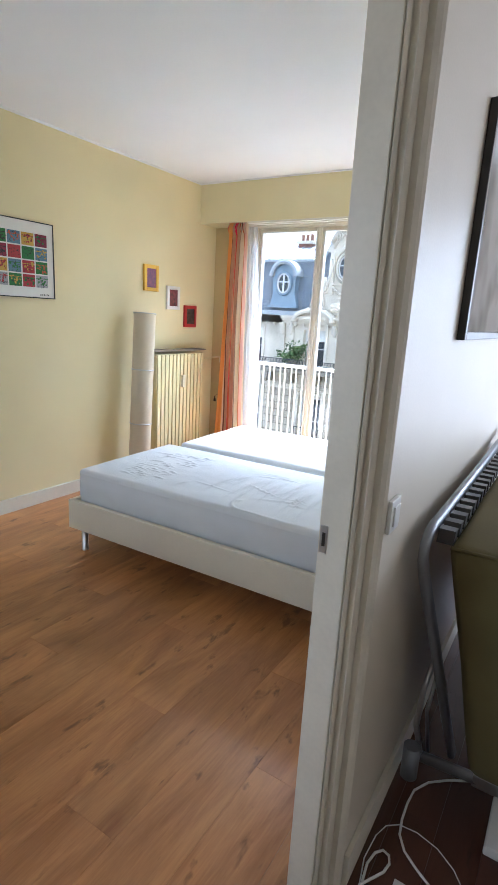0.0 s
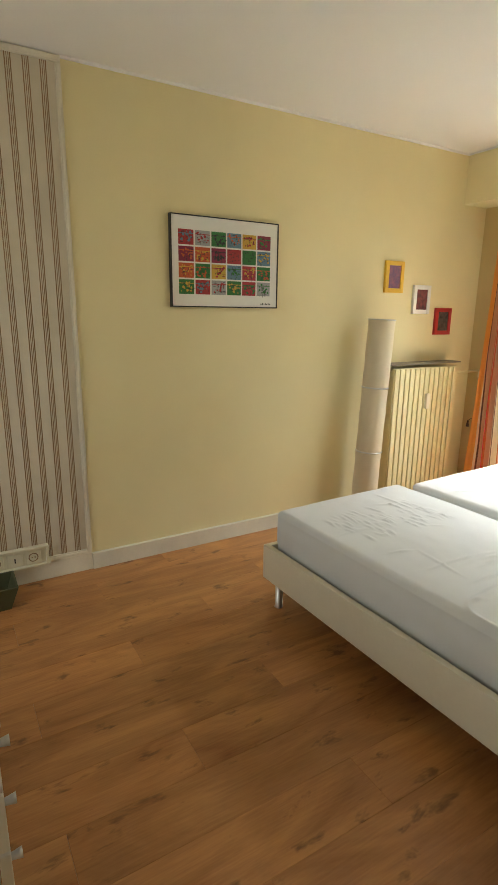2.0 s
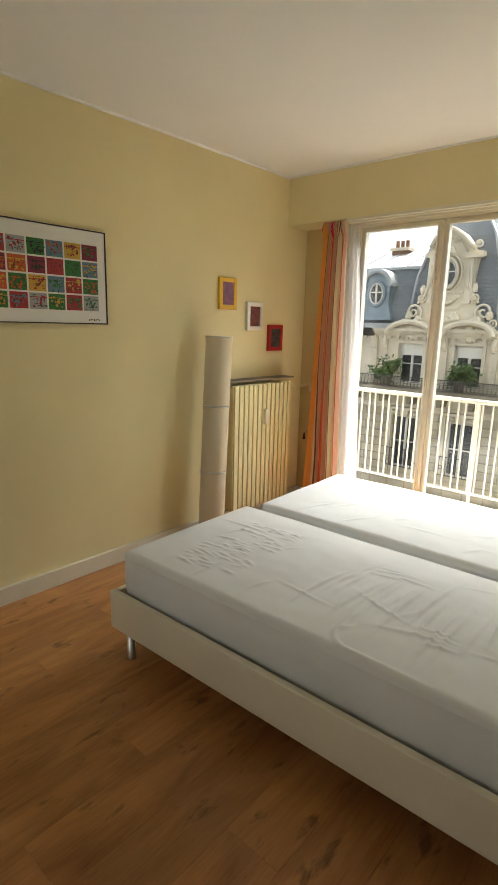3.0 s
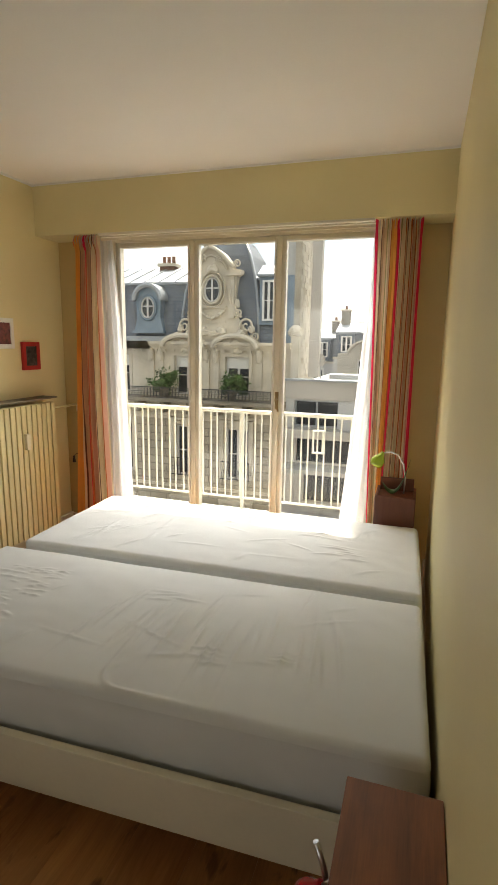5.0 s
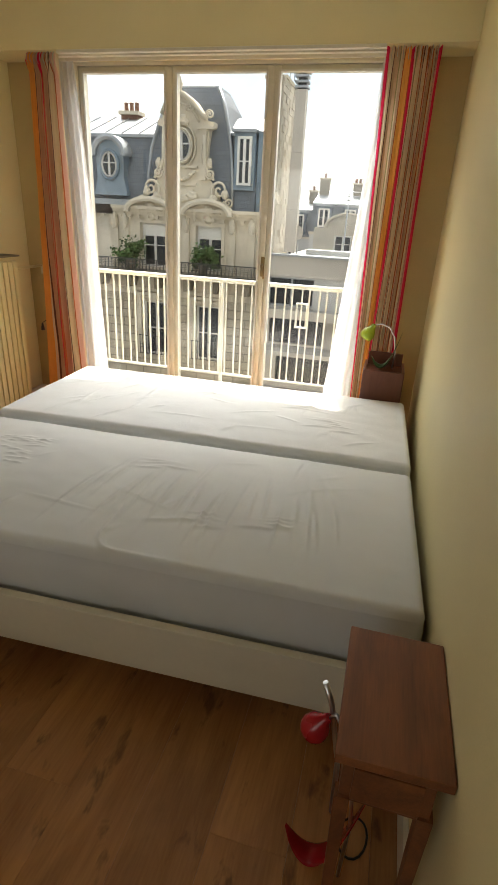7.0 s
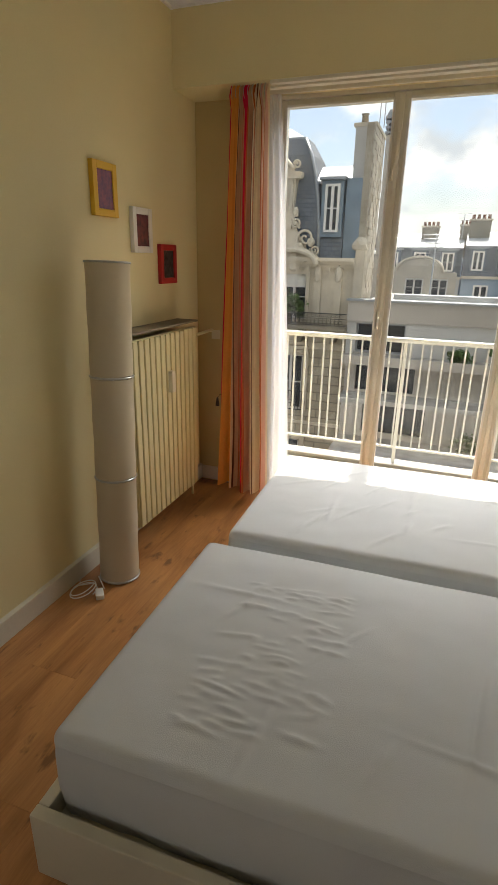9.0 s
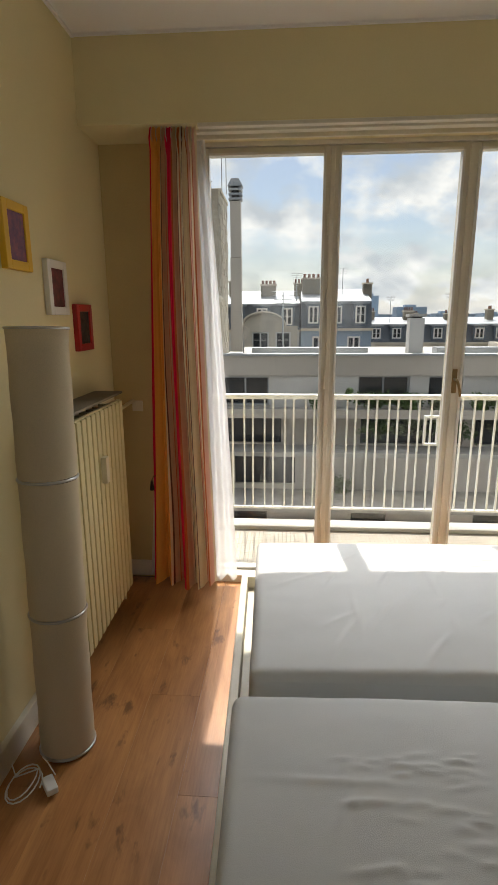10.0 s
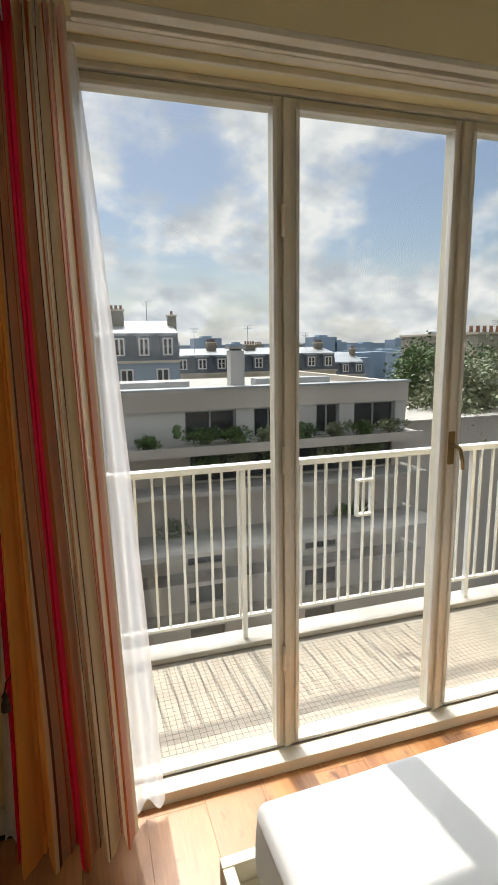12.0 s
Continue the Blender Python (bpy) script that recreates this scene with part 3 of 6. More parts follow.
for k in range(2):
    y0 = (BY0 + 0.03, 2.95)[k]
    bm = bmesh.new()
    bm_box(bm, BX0 + 0.03, BX1 - 0.03, y0, y0 + 0.9 - 0.03 * k, 0.236, 0.252)
    part("slat_base", bm, M["bedwhite"], bed)
for x, y in ((-2.245, 2.03), (-2.245, 3.8), (-0.42, 2.05), (-0.42, 3.8), (-1.3, 2.925)):
    bm = bmesh.new()
    bm_lathe(bm, ((0.019, 0.0), (0.021, 0.002), (0.021, 0.006), (0.0195, 0.008), (0.0195, BZ0 if y != 2.925 else 0.17)), x, y, 20)
    part("leg", bm, M["steel"], bed, "round brushed steel leg")


def mattress(name, label, x0, x1, y0, y1, seed):
    """A soft block with crowned top, drawn-in corners and creased cotton."""
    cx, cy, hx, hy = (x0 + x1) / 2, (y0 + y1) / 2, (x1 - x0) / 2, (y1 - y0) / 2
    zb, zt, R = 0.254, 0.519, 0.028
    rnd = random.Random(seed)
    folds = [(rnd.uniform(-0.85, 0.8) * hx, rnd.uniform(-0.75, 0.8) * hy, rnd.uniform(-0.5, 0.5) + (1.05 if rnd.random() < 0.7 else 0.1), rnd.uniform(0.03, 0.12), rnd.uniform(0.007, 0.012), rnd.uniform(0.0012, 0.0032)) for _ in range(75)]
    # tight ripples where someone sat
    folds += [(-0.62 * hx + rnd.uniform(-0.14, 0.14), rnd.uniform(-0.75, 0.55) * hy, rnd.uniform(-0.15, 0.15), rnd.uniform(0.012, 0.034), rnd.uniform(0.006, 0.0085), rnd.uniform(0.0015, 0.0036)) for _ in range(85)]
    if seed == 3:   # long parallel pulls in the cloth, leaning the same way
        folds = folds[:18] + folds[75:]
        for k in range(20):
            folds.append((-0.16 + 0.046 * k + rnd.uniform(-0.015, 0.015), rnd.uniform(-0.16, 0.02), 1.36 + rnd.uniform(-0.05, 0.05) + 0.018 * k, rnd.uniform(0.10, 0.19), rnd.uniform(0.007, 0.010), rnd.uniform(0.0035, 0.0065)))
        for fx, fy in ((0.06, 0.10), (0.30, -0.22), (0.52, -0.17)):
            for k in range(4):
                folds.append((fx + rnd.uniform(-0.05, 0.05), fy + 0.022 * k, rnd.uniform(0.0, 0.25), rnd.uniform(0.04, 0.08), 0.008, rnd.uniform(0.0028, 0.0045)))
    else:
        folds = folds[:40]
        for fx, fy in ((0.45, 0.05), (0.60, -0.18), (-0.10, 0.12)):
            for k in range(5):
                folds.append((fx + rnd.uniform(-0.07, 0.07), fy + 0.026 * k, rnd.uniform(-0.05, 0.25), rnd.uniform(0.03, 0.07), 0.008, rnd.uniform(0.003, 0.005)))
    bm = bmesh.new()
    NX, NY = 340, 180

    def height(x, y):
        z = 0.0
        for fx, fy, a, L, w, h in folds:
            dx, dy = x - fx, y - fy
            if abs(dx) > 0.4 or abs(dy) > 0.4:
                continue
            u, v = dx * math.cos(a) + dy * math.sin(a), -dx * math.sin(a) + dy * math.cos(a) + 1.2 * (dx * dy)
            z += 1.45 * h * math.exp(-(u / L) ** 2 - (v / w) ** 2)
        # the long curved seam of the slipped cover
        if seed == 3:
            qx, qy, fade = x - 0.11, y + 0.33, 1.0
            if qx < 0 and qy > 0:
                d, fade = -qx - 0.07, max(0.0, 1 - qy / 0.38)
            elif qx < 0:
                d = math.hypot(qx, qy) - 0.07
            else:
                d, fade = -qy - 0.07, max(0.0, 1 - qx / 0.3)
            z += 0.008 * fade * math.exp(-(d / 0.009) ** 2)
        z += 0.004 * noise.noise(Vector((x * 2.2, y * 2.2, seed))) + 0.0016 * noise.noise(Vector((x * 9, y * 14, seed)))
        return z
    top = {}
    xs = [(-1 + 2 * i / NX) for i in range(NX + 1)]
    ys = [(-1 + 2 * j / NY) for j in range(NY + 1)]
    for i, u in enumerate(xs):
        for j, v in enumerate(ys):
            x, y = u * hx, v * hy
            ex, ey = max(0, abs(x) - (hx - R)), max(0, abs(y) - (hy - R))
            e = math.hypot(ex, ey)
            if e > R:      # outside the rounded corner: pull onto its circle
                k = R / e
                x = math.copysign(hx - R + ex * k, x) if ex else x
                y = math.copysign(hy - R + ey * k, y) if ey else y
                e = R
            s = min(1.0, e / R)
            drop = R * (1 - math.sqrt(max(0.0, 1 - s * s))) * 0.95
            crown = 0.022 * (1 - (abs(u)) ** 3) * (1 - abs(v) ** 2.2)
            top[i, j] = bm.verts.new((cx + x, cy + y, zt - 0.035 - drop + crown + (height(x, y) if s < 0.9 else 0)))
    for i in range(NX):
        for j in range(NY):
            bm.faces.new((top[i, j], top[i + 1, j], top[i + 1, j + 1], top[i, j + 1])).smooth = True
    root = thing(name, label, "mattress", (cx, cy, zb), "mattresses on the bed")
    edge = [top[i, 0] for i in range(NX)] + [top[NX, j] for j in range(NY)] + [top[i, NY] for i in range(NX, 0, -1)] + [top[0, j] for j in range(NY, 0, -1)]
    rim = [e.co.copy() for e in edge]
    tops = part("top_cover", bm, M["sheet"], root)
    bm = bmesh.new()
    prev = [bm.verts.new(c) for c in rim]
    L = len(rim)
    for lev in range(1, 11):
        s = lev / 10
        row = []
        for k, e in enumerate(rim):
            z = e.z + (zb - e.z) * s
            d = Vector((e.x - cx, e.y - cy, 0))
            d = Vector((math.copysign(max(0, abs(d.x) - hx + R * 2), d.x), math.copysign(max(0, abs(d.y) - hy + R * 2), d.y), 0))
            d = d.normalized() if d.length > 0 else d
            bulge = 0.006 * math.sin(s * math.pi) - 0.012 * s * s - 0.0022 * math.exp(-((s - 0.12) / 0.07) ** 2) + 0.004 * noise.noise(Vector((e.x * 5, e.y * 5, z * 12 + seed))) * min(1, s * 3)
            bulge += 0.0035 * noise.noise(Vector((e.x * 16 + z * 22, e.y * 16, seed))) * s     # cloth dragged towards the corners
            row.append(bm.verts.new((e.x + d.x * bulge, e.y + d.y * bulge, z)))
        for k in range(L):
            j = (k + 1) % L
            bm.faces.new((prev[k], row[k], row[j], prev[j])).smooth = True
        prev = row
    bm.faces.new(prev)
    part("side_band", bm, M["sheet"], root)
    settle(root)
    for p in tops.data.polygons:
        p.use_smooth = True
    return root


mattress_a = mattress("mattress", "creased white fitted sheet on the mattress by the bedside table", -2.312, -0.350, 2.045, 2.88, 3)
mattress_b = mattress("mattress", "creased white fitted sheet on the mattress by the window", -2.272, -0.345, 2.953, 3.80, 8)
for ob in (bed, mattress_a, mattress_b):        # the bed stands a little askew
    ob.matrix_world = Matrix.Translation((-2.335, 1.995, 0)) @ Matrix.Rotation(radians(1.7), 4, "Z") @ Matrix.Translation(ob.location - Vector((-2.335, 1.995, 0)))

# ---- radiator ----
rad = thing("radiator", "cream enamelled panel radiator with vertical ribs on the wall", "radiator")
RY0, RY1, RX, RZ0, RZ1 = 3.44, 4.09, -2.965, 0.11, 1.04
box("panel", RX - 0.022, RX - 0.006, RY0, RY1, RZ0, RZ1, M["radiator"], rad, bevel=0.004)
for k in range(13):
    y = RY0 + 0.025 + k * (RY1 - RY0 - 0.05) / 12
    bm = bmesh.new()
    bm_box(bm, RX - 0.006, RX + 0.006, y - 0.019, y + 0.019, RZ0 + 0.004, RZ1 - 0.004)
    part("rib", bm, M["radiator"], rad, bevel=0.005)
for k in range(9):
    y = RY0 + 0.02 + k * 0.075
    bm = bmesh.new()
    bm_box(bm, XL + 0.035, RX - 0.022, y, y + 0.012, RZ0 + 0.02, RZ1 - 0.02)
    part("fin", bm, M["radiator"], rad)
box("meter", RX + 0.006, RX + 0.03, 3.755, 3.79, 0.74, 0.85, M["plastic"], rad, "small cream plastic heat meter", bevel=0.004)
for y in (3.52, 4.0):
    box("bracket", XL, RX - 0.02, y, y + 0.02, 0.9, 0.93, M["radiator"], rad)
bm = bmesh.new()
bm_tube(bm, [(-2.99, RY1, 0.985), (-2.99, 4.16, 0.985), (-2.99, 4.2, 0.985), (-3.0, 4.395, 0.985)], 0.009, 8)
bm_tube(bm, [(-3.02, 4.13, 0.98), (-3.02, 4.13, 0.10), (-3.02, 4.13, 0.0)], 0.008, 8)
part("pipe", bm, M["radiator"], rad)
tagged(box("radiator_shelf", XL, XL + 0.13, 3.40, 4.13, 1.062, 1.072, M["stonedark"], bevel=0.001), "thin grey-brown shelf board over the radiator", "shelf")
tagged(box("wall_socket", -3.005, -2.95, YW - 0.008, YW, 0.93, 0.985, M["plastic"], bevel=0.003), "small cream socket on the pier beside the curtain", "socket")

# ---- tall paper floor lamp ----
lamp = thing("floor_lamp", "tall ivory paper column lamp in three tiers with metal rings", "lamp", (-2.935, 3.195, 0))
for z0, z1 in ((0.012, 0.485), (0.497, 0.925), (0.937, 1.372)):
    bm = bmesh.new()
    n_ = 40
    rr_ = [(0.0865 + 0.0012 * math.sin(i * 1.7), z0 + (z1 - z0) * i / 8) for i in range(9)]
    rings = [[bm.verts.new((r * math.cos(k * 2 * math.pi / n_), r * math.sin(k * 2 * math.pi / n_), z)) for k in range(n_)] for r, z in rr_]
    for a, b2 in zip(rings, rings[1:]):
        for k in range(n_):
            bm.faces.new((a[k], a[(k + 1) % n_], b2[(k + 1) % n_], b2[k])).smooth = True
    part("shade", bm, M["paper"], lamp)
for z in (0.006, 0.491, 0.931, 1.376):
    bm = bmesh.new()
    bm_tube(bm, [(0.0875 * math.cos(a), 0.0875 * math.sin(a), z) for a in [k * 2 * math.pi / 40 for k in range(41)]], 0.0045, 6, caps=False)
    part("ring", bm, M["steel"], lamp, "thin bright metal ring")
bm = bmesh.new()
bm_tube(bm, [(0, 0, 0.01), (0, 0, 1.37)], 0.006, 8)
for z in (1.372, 0.93):
    for a in (0, 2.1, 4.2):
        bm_tube(bm, [(0, 0, z), (0.086 * math.cos(a), 0.086 * math.sin(a), z)], 0.002, 6)
part("stand", bm, M["steel"], lamp, "thin inner metal stand")
bm = bmesh.new()
bm_lathe(bm, ((0.085, 0.0), (0.086, 0.010), (0.02, 0.012)), 0, 0, 32)
part("base", bm, M["steel"], lamp)
bm = bmesh.new()
bm_tube(bm, [(-0.02, -0.085, 0.008), (-0.03, -0.12, 0.05), (-0.0, -0.15, 0.06), (0.03, -0.165, 0.03)], 0.0022, 6)
pts = [(-0.06 + 0.05 * math.cos(a) * (1 - a / 40), -0.19 + 0.07 * math.sin(a), 0.006 + 0.002 * a) for a in [k * 0.4 for k in range(34)]]
bm_tube(bm, pts, 0.0022, 6)
bm_tube(bm, [pts[-1], (-0.10, -0.16, 0.01), (-0.14, -0.11, 0.006), (-0.155, -0.02, 0.006), (-0.155, 0.2, 0.02)], 0.0022, 6)
part("cord", bm, M["whiteplastic"], lamp, "thin white coiled cord")
bm = bmesh.new()
bm_box(bm, -0.032, 0.032, -0.017, 0.017, 0.0, 0.022)
sw = part("foot_switch", bm, M["whiteplastic"], lamp, "white plastic foot switch", bevel=0.005)
lamp.rotation_euler = (radians(-2.6), 0, 0)
sw.location, sw.rotation_euler = (0.02, -0.185, 0.001), (0, 0, radians(-50))


# ---- curtains ----
def curtain(name, label, top, bot, z1, z0, pleats, depth, seq, y, seed=0, swing=0.1, lean=0.0):
    """Hanging gathered cloth; seq is (width, cloth) from the left edge."""
    bm = bmesh.new()
    tot = sum(w for w, _ in seq)
    cols, mats_ = [0.0], []
    keys = sorted({c for _, c in seq})
    for w, c in seq:
        k = max(1, int(round(w / tot * 240)))
        for i in range(k):
            cols.append(cols[-1] + w / tot / k)
            mats_.append(keys.index(c))
    NZ = 64
    grid = []
    for u in cols:
        col = []
        for j in range(NZ + 1):
            s = j / NZ                      # 0 at the top
            xa, xb = top[0] + (bot[0] - top[0]) * s ** 0.9, top[1] + (bot[1] - top[1]) * s ** 1.15
            drift = noise.noise(Vector((u * 2.1, s * 1.3, seed)))
            ph = (u + 0.05 * drift) * pleats * 2 * math.pi
            amp = depth * (0.45 + 0.75 * s) * (1 + 0.7 * noise.noise(Vector((u * 3.0, s * 0.8, seed + 7))))
            head = math.exp(-(s / 0.035) ** 4)            # the stitched heading is pinched into small pleats
            w = u ** (1 + lean * (1 - s)) + swing * math.sin(math.pi * u) * (1 - 1.6 * s) * math.sin(s * 2.2 + 0.4) + 0.30 / pleats / 2 * math.sin(ph + 0.9) * (0.4 + 0.6 * s) + 0.012 * head * math.sin(u * 13 * 2 * math.pi + 1.2)
            fold = math.sin(ph) + 0.38 * math.sin(2 * ph + 0.9 + 1.5 * s) + 0.22 * math.sin(3.7 * ph + 2.1 * s + seed)
            yy = y + amp * fold * (1 - 0.75 * head) + 0.017 * head * math.sin(u * 13 * 2 * math.pi) - 0.024 * math.exp(-((s - 0.022) / 0.012) ** 2) * abs(math.sin(u * 6.5 * 2 * math.pi))
            yy += 0.010 * math.sin(s * 4 + u * 3) + 0.004 * noise.noise(Vector((u * 14, s * 9, seed + 3)))
            z = z1 + (z0 - z1) * s + 0.010 * head * math.sin(u * 13 * 2 * math.pi + 1) + (0.016 * math.sin(u * 7 + seed) + 0.008 * math.sin(ph)) * s ** 6
            col.append(bm.verts.new((xa + (xb - xa) * w, yy, z)))
        grid.append(col)
    for i in range(len(cols) - 1):
        for j in range(NZ):
            f = bm.faces.new((grid[i][j], grid[i + 1][j], grid[i + 1][j + 1], grid[i][j + 1]))
            f.smooth, f.material_index = True, mats_[i]
    root = thing(name, label, "curtain")
    ob = part("cloth", bm, None, root)
    for k in keys:
        ob.data.materials.append(CLOTH[k])
    return root, ob


SEQ = [(2.6, "crimson"), (.3, "cream"), (7.0, "orange"), (.5, "cream"), (.3, "brown"), (1.2, "tan"), (.25, "rust"), (.8, "tan"), (3.8, "crimson"), (.8, "rust"), (1.4, "tan"), (.2, "brown"), (1.1, "cream"), (.6, "rust"),
       (.9, "tan"), (.2, "olive"), (1.0, "cream"), (.2, "brown"), (1.6, "cream"), (.2, "rust"), (1.6, "pink"), (.25, "rust"), (1.5, "cream"), (.4, "rust"), (.9, "pink"), (.5, "cream")]
cl, cl_ob = curtain("curtain", "striped orange, crimson and cream cotton curtain hanging from its track", (-2.805, -2.605), (-2.885, -2.56), ZS - 0.006, 0.075, 5, 0.026, SEQ, 4.188, 0, -0.10, 0.12)
SEQ2 = [(.5, "crimson"), (1.2, "cream"), (.25, "brown"), (1.2, "tan"), (.25, "olive"), (1.4, "cream"), (.4, "rust"), (1.7, "orange"), (.3, "rust"), (1.5, "crimson"), (.5, "cream"), (.3, "olive"), (1.4, "cream"), (.35, "rust"), (1.2, "tan"),
        (.2, "brown"), (1.2, "cream"), (.4, "rust"), (1.1, "pink"), (.2, "brown"), (1.2, "tan"), (.35, "rust"), (1.4, "cream"), (.2, "brown"), (1.1, "pink"), (1.0, "crimson")]
cr_, cr_ob = curtain("curtain", "striped cream, orange and crimson cotton curtain hanging beside the chest", (-0.765, -0.50), (-0.715, -0.49), ZS - 0.006, 0.07, 6, 0.024, SEQ2, 4.192, 5, 0.08, -0.25)
for root, x0, x1 in ((cl, -2.80, -2.61), (cr_, -0.745, -0.50)):
    bm = bmesh.new()
    for k in range(9):
        x = x0 + (x1 - x0) * (k + 0.5) / 9
        bm_tube(bm, [(x, 4.175, ZS - 0.06), (x, 4.160, ZS - 0.045), (x, 4.162, ZS - 0.02), (x, 4.180, ZS - 0.002)], 0.0018, 6)
    part("hook", bm, M["steel"], root, "small metal curtain hooks")


def voile(label, top, bot, z0, pl):
    bm = bmesh.new()
    NX, NZ = 70, 30
    g = [[bm.verts.new((top[0] + (bot[0] - top[0]) * (s := j / NZ) ** 1.3 + ((top[1] - top[0]) * (1 - s) + (bot[1] - bot[0]) * s) * (i / NX),
                        4.315 + 0.014 * math.sin(i / NX * pl * 6.283 + 0.6 * s), ZS - 0.006 + (z0 - ZS) * s + 0.01 * math.sin(i / NX * pl * 6.283) * s)) for j in range(NZ + 1)] for i in range(NX + 1)]
    for i in range(NX):
        for j in range(NZ):
            bm.faces.new((g[i][j], g[i + 1][j], g[i + 1][j + 1], g[i][j + 1])).smooth = True
    ob = part("voile_curtain", bm, M["voile"])
    tagged(ob, label, "curtain", "sheer curtains at the window")


voile("sheer white voile curtain behind the striped one, hem near the floor", (-2.80, -2.585), (-2.93, -2.46), 0.045, 7)
voile("sheer white voile curtain behind the striped one, spread over the glass", (-0.775, -0.52), (-0.93, -0.50), 0.045, 8)
tas = thing("tieback_tassel", "dark knotted tassel hanging at the curtain's edge", "tassel", (-2.853, 4.135, 0.585))
bm = bmesh.new()
bm_lathe(bm, ((0.004, 0.0), (0.012, 0.003), (0.010, 0.025), (0.006, 0.036), (0.008, 0.042), (0.003, 0.052)), 0, 0, 12)
part("tassel", bm, M["tassel"], tas)
bm = bmesh.new()
bm_tube(bm, [(0, 0, 0.05), (0.0, 0.03, 0.06), (0.01, 0.06, 0.06)], 0.002, 6)
part("cord", bm, M["tassel"], tas)


# ---- pictures ----
def picture(label, y0, y1, z0, z1, frame_m, depth, border, face_m, mount, category="picture", x=XL, sgn=1):
    pic = thing("framed_picture", label, category)
    bm = bmesh.new()
    xa, xb = sorted((x, x + sgn * depth))
    for a in ((y0, y0 + border, z0, z1), (y1 - border, y1, z0, z1), (y0 + border, y1 - border, z1 - border, z1), (y0 + border, y1 - border, z0, z0 + border)):
        bm_box(bm, xa, xb, *a)
    part("frame", bm, frame_m, pic, bevel=min(0.003, border / 4))
    xa, xb = sorted((x, x + sgn * (depth - 0.006)))
    box("mount", xa, xb, y0 + border, y1 - border, z0 + border, z1 - border, M["offwhite"] if mount else face_m, pic)
    if mount:
        xa, xb = sorted((x + sgn * (depth - 0.006), x + sgn * (depth - 0.005)))
        box("print", xa, xb, y0 + border + mount, y1 - border - mount, z0 + border + mount, z1 - border - mount, face_m, pic)
    return pic


picture("small yellow framed picture with a plum print", 3.405, 3.575, 1.555, 1.765, M["yellow"], 0.022, 0.030, M["plum"], 0)
picture("small white framed picture with a maroon print", 3.69, 3.86, 1.415, 1.615, M["white"], 0.022, 0.030, M["maroon"], 0)
picture("small red framed picture with a dark grey print", 3.935, 4.105, 1.265, 1.46, M["red"], 0.022, 0.030, M["charcoal"], 0)
post = picture("white poster of small bright square drawings in a thin black frame", 1.84, 2.52, 1.437, 1.915, M["black"], 0.03, 0.006, M["offwhite"], 0, "poster")
PX = XL + 0.0245
rnd = random.Random(5)
COLS = [[0, 7, 1, 4, 3, 5], [5, 2, 5, 0, 1, 4], [2, 1, 3, 4, 0, 1], [1, 0, 7, 1, 0, 7]]
cw, ch = 0.089, 0.077
for r in range(4):
    for c in range(6):
        y0, z1 = 1.885 + c * (cw + 0.0095), 1.84 - r * (ch + 0.0085)
        sq = box("drawing", PX, PX + 0.001, y0, y0 + cw, z1 - ch, z1, INK[COLS[r][c]], post)
        bm = bmesh.new()
        bm_box(bm, PX + 0.001, PX + 0.0014, y0, y0 + cw, z1 - 0.022, z1 - 0.018)
        for k in range(13):
            a = rnd.uniform(0, 6.28)
            yc, zc = y0 + cw * rnd.uniform(0.13, 0.87), z1 - ch * rnd.uniform(0.15, 0.85)
            rr = rnd.uniform(0.004, 0.010)
            vs = [bm.verts.new((PX + 0.0015 + 0.0001 * k, yc + rr * rnd.uniform(0.5, 1.2) * math.cos(t * 1.047 + a), zc + rr * rnd.uniform(0.5, 1.2) * math.sin(t * 1.047 + a))) for t in range(6)]
            bm.faces.new(vs)
        part("drawing_shape", bm, INK[rnd.choice([2, 3, 4, 0, 6, 1])], sq)
        bm = bmesh.new()
        for k in range(20):
            y, z = y0 + cw * rnd.uniform(0.08, 0.85), z1 - ch * rnd.uniform(0.1, 0.9)
            if rnd.random() < 0.5:
                bm_box(bm, PX + 0.003, PX + 0.0033, y, y + rnd.uniform(0.006, 0.02), z, z + 0.002)
            else:
                bm_box(bm, PX + 0.003, PX + 0.0033, y, y + 0.002, z - rnd.uniform(0.006, 0.02), z)
        part("drawing_line", bm, INK[6], sq, kind="stuff")
bm = bmesh.new()
for k in range(7):
    bm_box(bm, PX, PX + 0.001, 2.405 + k * 0.010, 2.411 + k * 0.010, 1.455 + 0.002 * (k % 3), 1.463 + 0.003 * (k % 2))
part("signature", bm, M["black"], post)

# ---- sockets and planter by the papered panel ----
so = thing("wall_socket", "cream double switch and socket plate above the skirting", "socket")
bm = bmesh.new()
for a in ((0.80, 1.105, 0.195, 0.21), (0.80, 1.105, 0.10, 0.112), (1.09, 1.105, 0.112, 0.195)):
    bm_box(bm, XL + 0.016, XL + 0.05, *a)
part("box_frame", bm, M["plastic"], so, bevel=0.003)
box("backplate", XL + 0.006, XL + 0.03, 0.80, 1.09, 0.112, 0.195, M["plastic"], so)
